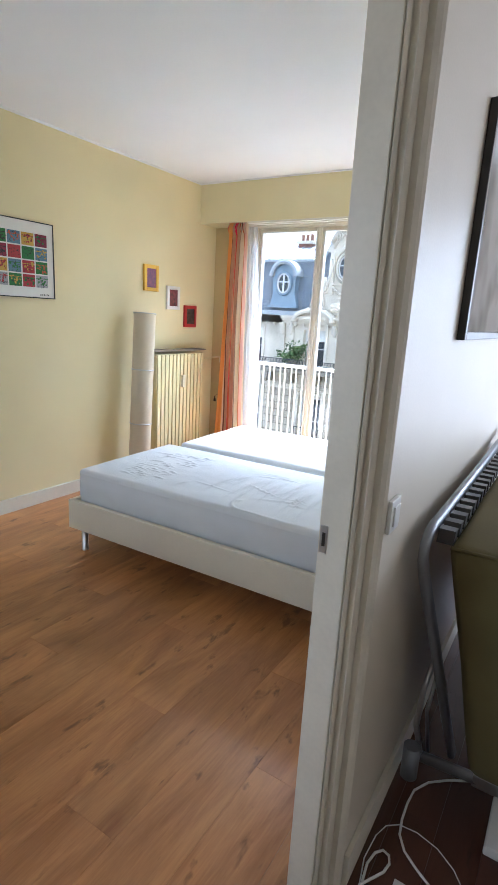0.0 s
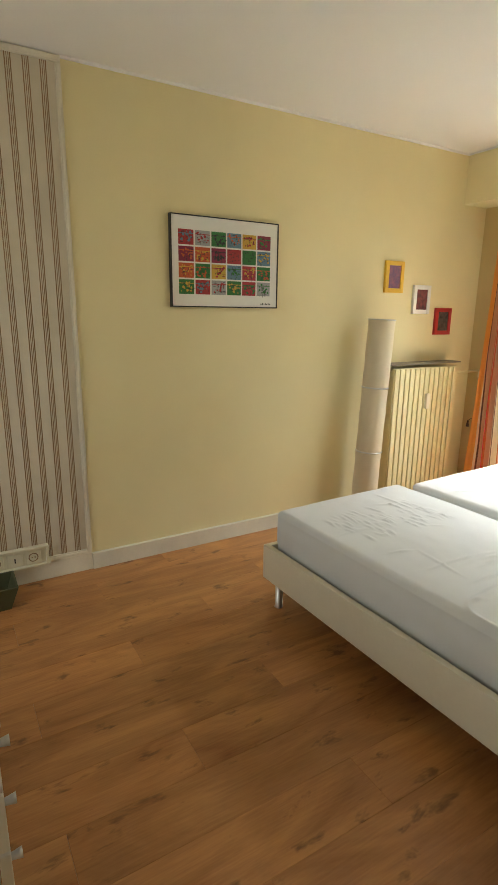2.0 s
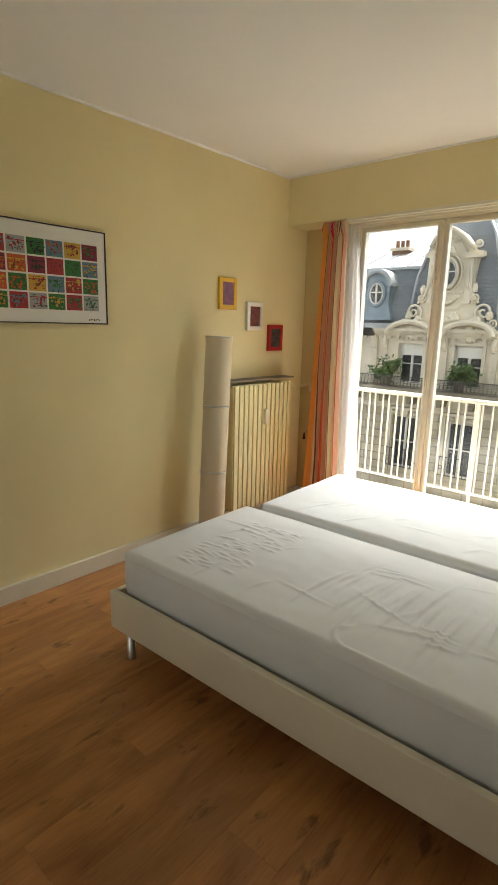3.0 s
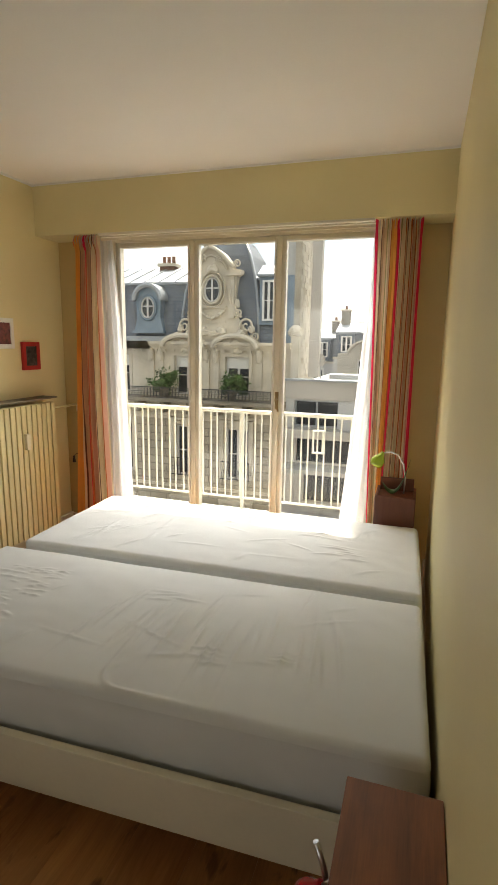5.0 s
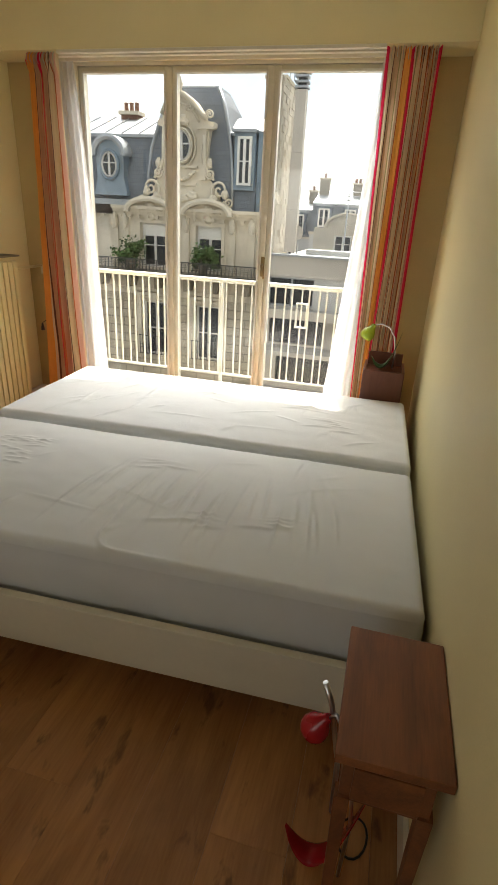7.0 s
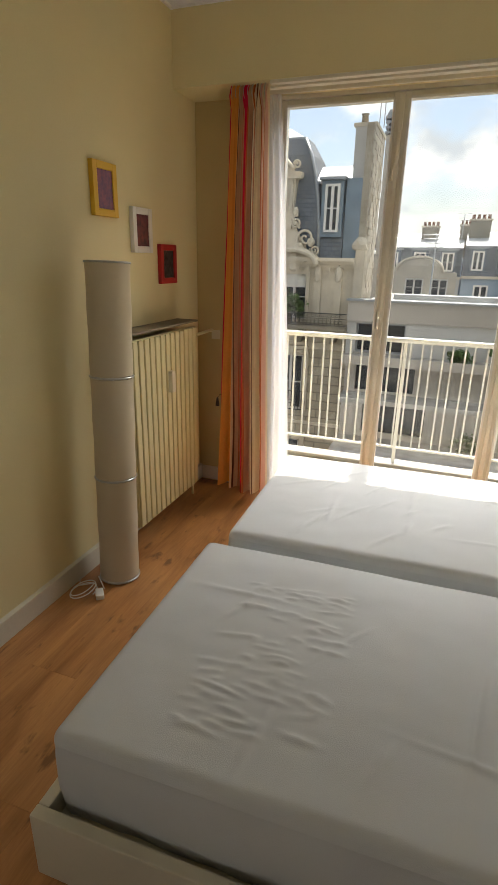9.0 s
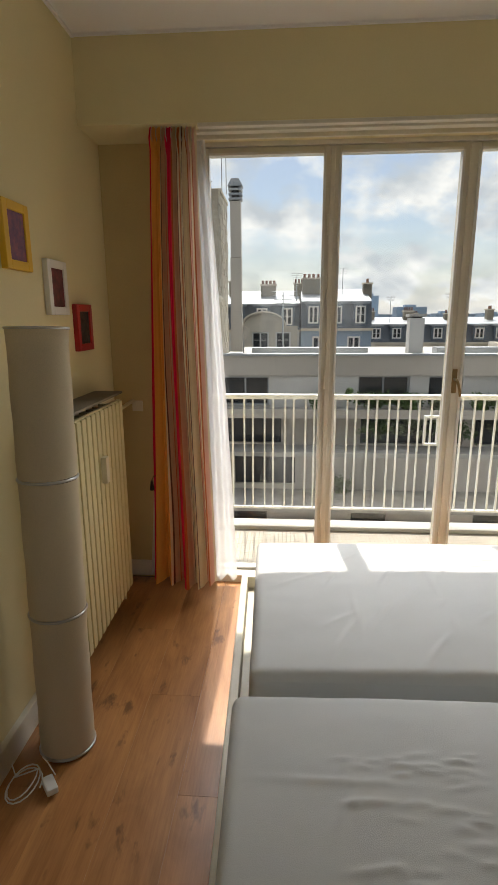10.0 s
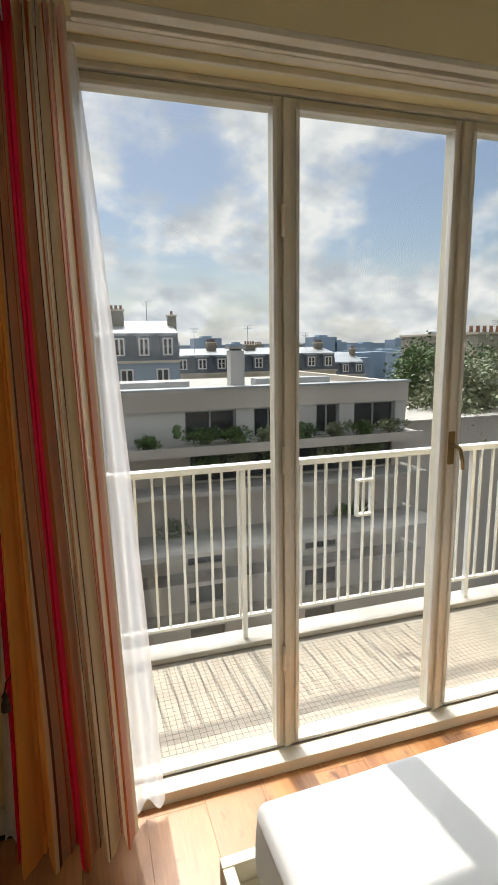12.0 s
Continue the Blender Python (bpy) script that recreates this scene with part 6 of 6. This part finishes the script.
def leaves(name, label, c, s, count, size, seed, material, category="plant", parts=True, kind=""):
    """A bushy plant: branching stems and many small bent leaves with gaps."""
    rnd = random.Random(seed)
    bm = bmesh.new()
    root = thing(name, label, category)
    centers = [(rnd.gauss(0, 0.42), rnd.gauss(0, 0.42), rnd.uniform(-0.8, 0.9)) for _ in range(14)]
    for k in range(count):
        q = rnd.choice(centers)
        p = Vector((c[0] + s[0] * (q[0] + rnd.gauss(0, 0.22)), c[1] + s[1] * (q[1] + rnd.gauss(0, 0.22)), c[2] + s[2] * (q[2] * 0.7 + rnd.gauss(0, 0.2))))
        u = Vector((rnd.gauss(0, 1), rnd.gauss(0, 1), rnd.gauss(0.3, 0.7))).normalized()
        w = u.cross(Vector((rnd.gauss(0, 1), rnd.gauss(0, 1), rnd.gauss(0, 1)))).normalized()
        L = size * rnd.uniform(0.6, 1.4)
        a, b_, d_, e = (bm.verts.new(p), bm.verts.new(p + u * L * 0.5 + w * L * 0.28), bm.verts.new(p + u * L + Vector((0, 0, -L * 0.2))), bm.verts.new(p + u * L * 0.5 - w * L * 0.28))
        bm.faces.new((a, b_, d_, e))
    me = part("foliage", bm, material, root)
    bm = bmesh.new()
    for q in centers[:9]:
        bm_tube(bm, [(c[0], c[1], c[2] - s[2]), (c[0] + s[0] * q[0] * 0.5, c[1] + s[1] * q[1] * 0.5, c[2] - s[2] * 0.2), (c[0] + s[0] * q[0], c[1] + s[1] * q[1], c[2] + s[2] * q[2] * 0.6)], size * 0.12, 5, size * 0.05)
    part("stem", bm, M["bark"], root)
    return root


for x, sz, sd in ((-8.25, 0.42, 1), (-5.95, 0.36, 2)):
    lf = leaves("potted_shrub", "feathery green shrub in a dark pot on the stone balcony", (x, FY - 0.42, 0.22), (sz, 0.22, 0.42), 700, 0.11, sd, M["foliage"])
    bm = bmesh.new()
    bm_lathe(bm, ((0.12, -0.30), (0.17, -0.02), (0.18, 0.0)), x, FY - 0.42, 14)
    part("pot", bm, M["stonedark"], lf)

# tall metal duct beside the chimney wall
du = thing("flue_duct", "tall square grey metal flue with a louvred cap", "flue")
for k, (z0, z1) in enumerate(((0.45, 1.55), (1.56, 3.0), (3.01, 4.45))):
    box("section", -3.76 + 0.01 * k, -3.44 - 0.01 * k, 16.9, 17.2, z0, z1, M["render"], du)
for k in range(3):
    box("louvre", -3.78, -3.42, 16.88, 17.22, 4.48 + k * 0.12, 4.53 + k * 0.12, M["zinc"], du)
box("cap_core", -3.70, -3.50, 16.95, 17.15, 4.45, 4.85, M["iron"], du)
bm = bmesh.new()
bm_prism(bm, [(-3.80, 4.82), (-3.40, 4.82), (-3.50, 5.0), (-3.70, 5.0)], 16.86, 17.24)
part("cap", bm, M["zinc"], du)
bm = bmesh.new()
bm_tube(bm, [(-3.88, 17.3, 4.7), (-3.88, 17.3, 6.1)], 0.012, 5)
bm_tube(bm, [(-4.0, 17.3, 4.7), (-4.0, 17.3, 6.5)], 0.012, 5)
tagged(part("aerial_mast", bm, M["zinc"]), "thin aerial masts on the chimney wall", "aerial")

# the modern block with its planted terraces
mb = thing("modern_apartment_block", "low pale rendered modern apartment block with ribbon windows and planted ledges", "building")
BXA, BXB, BY = -4.2, 6.25, 16.0
hol = [(-3.95, -2.65, -0.95, -0.17), (-0.24, 1.12, -0.95, -0.15), (1.62, 2.5, -0.95, -0.15), (3.42, 4.12, -0.95, -0.13), (4.58, 5.9, -0.95, -0.14)]
wall_with_holes("wall", BXA, BXB, -1.0, -0.12, BY, BY + 0.25, hol, M["whiterender"], mb)
box("parapet", BXA, BXB, BY - 0.10, BY + 0.25, -0.12, 0.40, M["render"], mb)
box("parapet_cap", BXA - 0.05, BXB + 0.05, BY - 0.16, BY + 0.30, 0.40, 0.45, M["zinc"], mb)
box("roof", BXA, BXB, BY + 0.25, 24, 0.10, 0.20, M["concrete"], mb)
box("wall_side", BXB - 0.25, BXB, BY + 0.25, 24, -14, 0.40, M["render"], mb)
# one dark sheet stands in for the shaded rooms of this block
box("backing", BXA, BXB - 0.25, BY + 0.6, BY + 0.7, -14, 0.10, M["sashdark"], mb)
for h in hol:
    sash_window(h[0], h[1], h[2], h[3], BY + 0.12, mb, M["zinc"], 0, 0.04)
    box("window_sill", h[0] - 0.04, h[1] + 0.04, BY - 0.06, BY, h[2] - 0.05, h[2], M["concrete"], mb)
box("ledge", BXA, BXB + 0.2, 15.45, BY + 0.6, -1.14, -1.0, M["concrete"], mb)
box("ledge_upstand", BXA, BXB + 0.2, 15.40, 15.45, -1.20, -0.96, M["render"], mb)
hol2 = [(-3.9, -2.3, -2.05, -1.2), (-0.1, 2.7, -2.05, -1.2), (3.0, 4.3, -2.05, -1.2), (4.6, 5.95, -2.05, -1.2)]
wall_with_holes("wall", BXA, BXB, -2.1, -1.14, BY + 0.2, BY + 0.45, hol2, M["render"], mb)
for h in hol2:
    sash_window(h[0], h[1], h[2], h[3], BY + 0.3, mb, M["sashdark"], 1, 0.05)
box("ledge", BXA, BXB + 0.3, 15.3, BY + 0.6, -2.22, -2.10, M["concrete"], mb)
hol3 = [(-3.6, -1.9, -3.2, -2.4)]
wall_with_holes("wall", BXA, BXB, -3.35, -2.22, BY, BY + 0.25, hol3, M["render"], mb)
for h in hol3:
    sash_window(h[0], h[1], h[2], h[3], BY + 0.1, mb, M["sashdark"], 1, 0.05)
for z in (-3.47, -4.6, -5.75, -6.9, -8.1):
    box("ledge", BXA, BXB + 0.3, 15.3 - (0.8 if z == -3.47 else 0), BY + 0.6, z, z + 0.12, M["concrete"], mb)
    hh = [(BXA + 0.5 + k * 3.4, BXA + 1.5 + k * 3.4, z - 0.85, z - 0.25) for k in range(3)]
    wall_with_holes("wall", BXA, BXB, z - 1.02, z, BY, BY + 0.25, hh, M["render"], mb)
    for h in hh:
        sash_window(h[0], h[1], h[2], h[3], BY + 0.1, mb, M["sashdark"], 0, 0.05)
box("wall", BXA, BXB, -0.0 + BY, BY + 0.25, -14, -9.12, M["render"], mb)
for x, z, w in ((0.2, -0.72, 0.55), (0.95, -0.78, 0.5), (1.9, -0.80, 0.35), (2.9, -0.78, 0.35), (3.8, -0.82, 0.3), (4.7, -0.80, 0.4), (5.5, -0.82, 0.4), (-1.2, -0.84, 0.25), (0.3, -1.55, 0.6), (1.3, -1.5, 0.6), (2.3, -1.55, 0.6), (3.9, -1.5, 0.6), (4.9, -1.6, 0.6), (4.6, -3.1, 0.5), (-0.6, -3.2, 0.35)):
    leaves("ledge_planting", "straggling green plants along a terrace ledge", (x, 15.62 if z > -1 else 15.75, z), (w, 0.12, 0.24 if z > -1 else 0.34), 620, 0.085, int(x * 10 + 50), M["foliage"] if x % 2 < 1.2 else M["foliage_pale"])
bm = bmesh.new()
for k in range(9):
    lump(bm, (-0.53 + 0.02 * math.sin(k), 15.6, -0.70 + 0.03 * k), (0.09, 0.09, 0.06), k)
ball = part("topiary", bm, M["foliage"])
tagged(ball, "small clipped dark shrub on the terrace ledge", "plant")
wp = thing("roof_vent", "squat white rendered chimney block with a dark cap", "chimney")
box("shaft", 1.14, 1.52, 16.5, 16.9, 0.2, 1.36, M["whiterender"], wp)
box("cap", 1.10, 1.56, 16.46, 16.94, 1.40, 1.47, M["concrete"], wp)
box("opening", 1.2, 1.46, 16.55, 16.85, 1.36, 1.40, M["iron"], wp)
for x0, x1, y in ((-3.2, 0.2, 17.5), (2.2, 4.6, 17.6)):
    tagged(box("roof_curb", x0, x1, y, y + 0.5, 0.20, 0.52, M["zinc"]), "low zinc covered curb on the flat roof", "roof")
sd = thing("satellite_dish", "grey satellite dish on the roof", "dish")
bm = bmesh.new()
prv = None
for r, dy in ((0.02, 0.06), (0.10, 0.05), (0.17, 0.02), (0.20, 0.0)):
    rg = [bm.verts.new((-3.42 + r * 0.8 * math.cos(a), 17.0 + dy, 0.98 + r * math.sin(a))) for a in [k * 0.3927 for k in range(16)]]
    if prv:
        for k in range(16):
            bm.faces.new((prv[k], prv[(k + 1) % 16], rg[(k + 1) % 16], rg[k]))
    else:
        bm.faces.new(rg)
    prv = rg
part("dish", bm, M["render"], sd)
bm = bmesh.new()
bm_tube(bm, [(-3.42, 17.05, 0.98), (-3.42, 17.15, 0.8), (-3.42, 17.15, 0.2)], 0.02, 6)
part("mount", bm, M["zinc"], sd)


# roofs further off
def mansard_house(x0, x1, y, z_eave, z_break, z_top, dormers, label, seed, depth=7.0, chim=2, wall_m=None):
    h = thing("mansard_house", label, "building")
    rnd = random.Random(seed)
    box("wall", x0, x1, y, y + depth, -14, z_eave, wall_m or M["whiterender"], h)
    box("cornice", x0 - 0.05, x1 + 0.05, y - 0.15, y, z_eave - 0.15, z_eave, M["stone"], h)
    bm = bmesh.new()
    prism_x(bm, [(y, z_eave), (y + 0.5, z_break), (y + depth, z_break), (y + depth, z_eave)], x0, x1)
    part("roof_slate", bm, M["slates"], h)
    bm = bmesh.new()
    prism_x(bm, [(y + 0.4, z_break), (y + 0.4, z_break + 0.08), (y + depth * 0.5, z_top), (y + depth, z_break + 0.1), (y + depth, z_break)], x0, x1)
    part("roof_zinc", bm, M["zinc"], h)
    for k in range(dormers):
        cx = x0 + (x1 - x0) * (k + 0.5) / dormers
        w = min(0.55, (x1 - x0) / dormers * 0.3)
        zt = z_break - 0.1
        d_ = tagged(new("dormer")); d_.parent = h
        box("casing", cx - w, cx + w, y - 0.02, y + 0.6, z_eave + 0.15, zt, M["slate"], d_)
        box("dormer_roof", cx - w - 0.1, cx + w + 0.1, y - 0.15, y + 0.6, zt, zt + 0.09, M["zinc"], d_)
        sash_window(cx - w * 0.72, cx + w * 0.72, z_eave + 0.3, zt - 0.12, y - 0.10, d_, M["white"], 1, 0.09)
    for k in range(max(1, int((x1 - x0) / 2.2))):
        cx = x0 + (x1 - x0) * (k + 0.5) / max(1, int((x1 - x0) / 2.2))
        sash_window(cx - 0.4, cx + 0.4, z_eave - 2.0, z_eave - 0.5, y - 0.09, h, M["white"], 1, 0.09)
    for k in range(chim):
        cx = x0 + (x1 - x0) * (0.02 if k == 0 else k / max(1, chim - 1) * 0.93)
        chimney(cx, cx + 0.5 + rnd.random() * 0.7, y + depth * 0.3, y + depth * 0.3 + 0.6, z_break - 0.5, z_top + 0.2 + 0.4 * rnd.random(), M["stonedark"], h, 4)
    return h


mansard_house(-6.2, -1.3, 37, 0.6, 2.2, 3.2, 3, "slate mansard roofed stone house with chimney stacks", 1, chim=3)
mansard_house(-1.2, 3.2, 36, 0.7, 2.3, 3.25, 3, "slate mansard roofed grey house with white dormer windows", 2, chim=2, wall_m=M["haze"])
mansard_house(4.2, 18.6, 45, -0.6, 0.75, 1.35, 9, "long slate mansard roofed terrace with many dormers", 3, chim=5, wall_m=M["stone"])
mansard_house(-16, -6.4, 39, 0.2, 1.8, 2.6, 5, "slate mansard roofed stone terrace", 6, chim=3)
mansard_house(19.5, 30, 60, -2.0, -0.6, 0.6, 6, "distant grey roofed terrace", 4, chim=3)
mansard_house(8, 30, 75, -2.0, -0.4, 1.2, 8, "distant pale roofed terrace behind the others", 5, chim=4)
# small curved stone gable seen over the roof terrace
sg = thing("stone_gable", "small curved limestone gable with a pair of windows", "gable")
wall_with_holes("wall", -5.4, -1.5, -4.0, 0.9, 33.5, 34.0, [(-4.2, -3.2, -0.4, 0.55), (-2.8, -1.9, -0.4, 0.55)], M["stone"], sg)
bm = bmesh.new()
bm_prism(bm, [(-5.2, 0.9)] + [(-3.5 + 1.2 * math.cos(a), 0.9 + 0.7 * math.sin(a)) for a in [math.pi - k * math.pi / 12 for k in range(13)]] + [(-1.7, 0.9)], 33.5, 34.0)
part("curved_top", bm, M["stone"], sg)
bm = bmesh.new()
ring(bm, -3.5, 0.9, 1.2, 0.72, 0.14, 33.3, 33.9, 16, 0, math.pi)
part("moulding", bm, M["stone"], sg)
for a in ((-4.2, -3.2), (-2.8, -1.9)):
    sash_window(a[0], a[1], -0.4, 0.55, 33.6, sg, M["white"], 1, 0.08)

# brick gable house and trees at the right
gh = thing("gable_house", "pale brick gable wall with a long low chimney on top", "building")
box("wall", 17.2, 26.0, 26.0, 33.0, -14, 1.9, M["buffbrick"], gh)
box("coping", 17.1, 26.1, 25.9, 33.1, 1.9, 2.02, M["stone"], gh)
for k in range(9):
    bm = bmesh.new()
    bm_lathe(bm, ((0.12, 2.02), (0.09, 2.35), (0.12, 2.4)), 18.0 + k * 0.45, 27.5, 8)
    part("chimney_pot", bm, M["terracotta"], gh)
low = thing("garden_wall_block", "low rendered annex between the block and the trees", "building")
box("wall", 6.5, 14.0, 16.8, 20.0, -14.0, -0.95, M["render"], low)
box("coping", 6.45, 14.05, 16.7, 20.1, -0.95, -0.87, M["concrete"], low)


def tree(name, label, x, y, z_top, r, count, seed, material):
    rnd = random.Random(seed)
    root = thing(name, label, "tree")
    bm = bmesh.new()
    z0 = -14.0
    zc = z_top - r
    bm_tube(bm, [(x, y, z0), (x + 0.2, y, zc - r * 1.4), (x + 0.1, y + 0.1, zc)], 0.28, 10, 0.12)
    tips = []
    for k in range(16):
        a, e = rnd.uniform(0, 6.28), rnd.uniform(-0.5, 1.2)
        L = r * rnd.uniform(0.55, 1.0)
        tip = Vector((x + L * math.cos(a) * math.cos(e), y + L * math.sin(a) * math.cos(e), zc + L * math.sin(e)))
        tips.append(tip)
        mid = Vector((x + 0.1, y, zc - r * 0.6)).lerp(tip, 0.5) + Vector((0, 0, 0.15 * r))
        bm_tube(bm, [(x + 0.1, y, zc - r * 0.8), mid, tip], 0.09, 6, 0.02)
    part("trunk", bm, M["bark"], root)
    bm = bmesh.new()
    for k in range(count):
        t = rnd.choice(tips)
        p = t + Vector((rnd.gauss(0, 0.26), rnd.gauss(0, 0.26), rnd.gauss(0, 0.22))) * r
        u = Vector((rnd.gauss(0, 1), rnd.gauss(0, 1), rnd.gauss(0, 0.8))).normalized()
        w = u.cross(Vector((rnd.gauss(0, 1), rnd.gauss(0, 1), rnd.gauss(0, 1)))).normalized()
        L = rnd.uniform(0.10, 0.20)
        bm.faces.new((bm.verts.new(p), bm.verts.new(p + u * L * 0.5 + w * L * 0.35), bm.verts.new(p + u * L), bm.verts.new(p + u * L * 0.5 - w * L * 0.35)))
    part("crown", bm, material, root)


tree("garden_tree", "full green garden tree beyond the block", 11.0, 22.0, 1.25, 1.5, 5200, 1, M["foliage"])
tree("garden_tree", "pale grey-green blossoming tree beside the block", 10.2, 18.6, 0.35, 1.5, 6500, 2, M["foliage_pale"])
tree("garden_tree", "pale grey-green spreading tree before the brick gable", 14.2, 21.5, 0.9, 2.1, 6500, 3, M["foliage_pale"])
tree("garden_tree", "dark green tree before the brick gable", 15.5, 24.5, 1.2, 1.9, 4200, 4, M["foliage"])

# the far skyline, distance haze put into its colour
rnd = random.Random(11)
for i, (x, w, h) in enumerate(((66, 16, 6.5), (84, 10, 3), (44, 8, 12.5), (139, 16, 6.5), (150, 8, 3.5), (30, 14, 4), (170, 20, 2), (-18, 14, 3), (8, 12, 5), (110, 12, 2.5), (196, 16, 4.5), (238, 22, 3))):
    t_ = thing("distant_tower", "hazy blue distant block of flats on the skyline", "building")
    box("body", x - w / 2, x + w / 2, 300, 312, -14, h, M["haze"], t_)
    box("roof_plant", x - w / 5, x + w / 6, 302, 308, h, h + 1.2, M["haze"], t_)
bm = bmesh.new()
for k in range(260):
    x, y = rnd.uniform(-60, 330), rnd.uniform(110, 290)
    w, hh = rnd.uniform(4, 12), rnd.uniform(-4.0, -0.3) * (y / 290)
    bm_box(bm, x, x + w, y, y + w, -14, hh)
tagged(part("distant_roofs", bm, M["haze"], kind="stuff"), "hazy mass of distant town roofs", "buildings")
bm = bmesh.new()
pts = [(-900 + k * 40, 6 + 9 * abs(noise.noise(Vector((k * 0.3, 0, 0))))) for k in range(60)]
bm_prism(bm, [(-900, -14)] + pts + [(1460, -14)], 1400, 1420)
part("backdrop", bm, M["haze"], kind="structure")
bl = thing("tethered_balloon", "pale round tethered balloon far off over the roofs", "balloon")
bm = bmesh.new()
bmesh.ops.create_icosphere(bm, subdivisions=3, radius=2.6, matrix=Matrix.Translation((216, 300, 7.6)))
part("envelope", bm, M["whiterender"], bl)
bm = bmesh.new()
bm_box(bm, 215.5, 216.5, 299.5, 300.5, 3.6, 4.3)
bm_tube(bm, [(216, 300, 4.3), (216, 300, 5.2)], 0.1, 5)
bm_tube(bm, [(216, 300, 3.6), (216, 300, -14)], 0.06, 4)
part("basket", bm, M["haze"], bl)
# aerials
for x, y, z in ((-1.5, 38, 4.2), (6.2, 46, 3.0), (10.8, 46, 3.2), (1.5, 38, 4.5), (-2.3, 19.5, 2.2), (16.5, 47, 2.6), (22, 30, 2.8)):
    bm = bmesh.new()
    bm_tube(bm, [(x, y, z - 3), (x, y, z)], 0.025, 4)
    for k in range(4):
        bm_tube(bm, [(x - 0.4 + 0.05 * k, y, z - 0.12 * k), (x + 0.4 - 0.05 * k, y, z - 0.12 * k)], 0.014, 4)
    tagged(part("roof_aerial", bm, M["zinc"]), "thin metal roof aerial", "aerial")

# ---- loose bases: each thing's empty goes to the middle of its foot ----
bpy.context.view_layer.update()
for ob in list(scene.objects):
    if ob.type == "EMPTY" and ob.parent is None and ob.location.length < 1e-6 and ob.children:
        pts = [c.matrix_world @ Vector(v) for c in ob.children_recursive if c.type == "MESH" for v in c.bound_box]
        lo = Vector([min(p[i] for p in pts) for i in range(3)]); hi = Vector([max(p[i] for p in pts) for i in range(3)])
        ob.location = ((lo.x + hi.x) / 2, (lo.y + hi.y) / 2, lo.z)
        settle(ob)

# ---- balcony tiles, small and many: one sheet ----
bm = bmesh.new()
nx, ny, tw = 150, 24, 0.0265
rnd = random.Random(2)
for i in range(-10, nx):
    for j in range(ny):
        x, y = -3.2 + i * tw, YW + 0.145 + j * tw
        if y + tw > 5.18:
            continue
        z = -0.052 + 0.003 + rnd.uniform(-0.0004, 0.0004)
        v = [bm.verts.new(p) for p in ((x + .001, y + .001, z), (x + tw - .0012, y + .001, z), (x + tw - .0012, y + tw - .0012, z), (x + .001, y + tw - .0012, z))]
        bm.faces.new(v)
part("mosaic_tiles", bm, M["tile"], kind="stuff")

# ---- floor boards ----
fl = scene.objects["floor"]
rnd = random.Random(4)
PW, PL = 0.192, 1.285
meshes = {}


def plank(w, L):
    key = (round(w, 3), round(L, 3))
    if key not in meshes:
        c, hw, hl = 0.0004, w / 2, L / 2
        v = [(-hw, -hl, -0.012), (hw, -hl, -0.012), (hw, hl, -0.012), (-hw, hl, -0.012),
             (-hw, -hl, -0.0010), (hw, -hl, -0.0010), (hw, hl, -0.0010), (-hw, hl, -0.0010),
             (-hw + c, -hl + c, 0), (hw - c, -hl + c, 0), (hw - c, hl - c, 0), (-hw + c, hl - c, 0)]
        f = [(0, 3, 2, 1), (8, 9, 10, 11)]
        for k in range(4):
            j = (k + 1) % 4
            f += [(k, j, 4 + j, 4 + k), (4 + k, 4 + j, 8 + j, 8 + k)]
        me = bpy.data.meshes.new("plank")
        me.from_pydata(v, [], f)
        meshes[key] = me
    return meshes[key]


x = XL
row = 0
while x < XR - 0.005:
    w = min(PW, XR + 0.0 - x)
    y = YB - (0.0, 0.43, 0.86)[row % 3] - 0.085
    while y < YW:
        a, b_ = max(y, YB), min(y + PL, YW - 0.03)
        if b_ - a > 0.05:
            me = plank(w - 0.0004, b_ - a - 0.0004)
            if not me.materials:
                me.materials.append(M["oak"])
            ob = new("plank", me)
            ob.location = (x + w / 2, (a + b_) / 2, 0)
            ob.parent = fl
        y += PL
    x += w
    row += 1
box("threshold_strip", XR, XR + 0.03, JS, JN, -0.012, 0.003, M["brass"], kind="structure", bevel=0.002)
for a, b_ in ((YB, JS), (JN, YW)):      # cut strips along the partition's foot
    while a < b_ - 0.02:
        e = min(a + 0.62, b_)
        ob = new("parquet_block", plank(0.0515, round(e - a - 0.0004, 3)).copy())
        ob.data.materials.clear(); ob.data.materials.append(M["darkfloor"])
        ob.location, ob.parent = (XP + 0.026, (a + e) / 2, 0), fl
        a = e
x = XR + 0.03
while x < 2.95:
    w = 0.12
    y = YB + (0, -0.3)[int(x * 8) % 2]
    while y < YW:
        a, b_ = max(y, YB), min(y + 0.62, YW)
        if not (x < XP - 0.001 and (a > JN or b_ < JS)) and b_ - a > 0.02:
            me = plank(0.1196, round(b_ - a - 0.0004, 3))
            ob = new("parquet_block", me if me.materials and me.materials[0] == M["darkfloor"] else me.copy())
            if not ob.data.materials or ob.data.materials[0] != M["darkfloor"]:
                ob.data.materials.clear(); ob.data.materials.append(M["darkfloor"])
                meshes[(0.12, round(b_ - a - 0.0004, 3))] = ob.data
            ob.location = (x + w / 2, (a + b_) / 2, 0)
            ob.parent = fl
        y += 0.62
    x += w
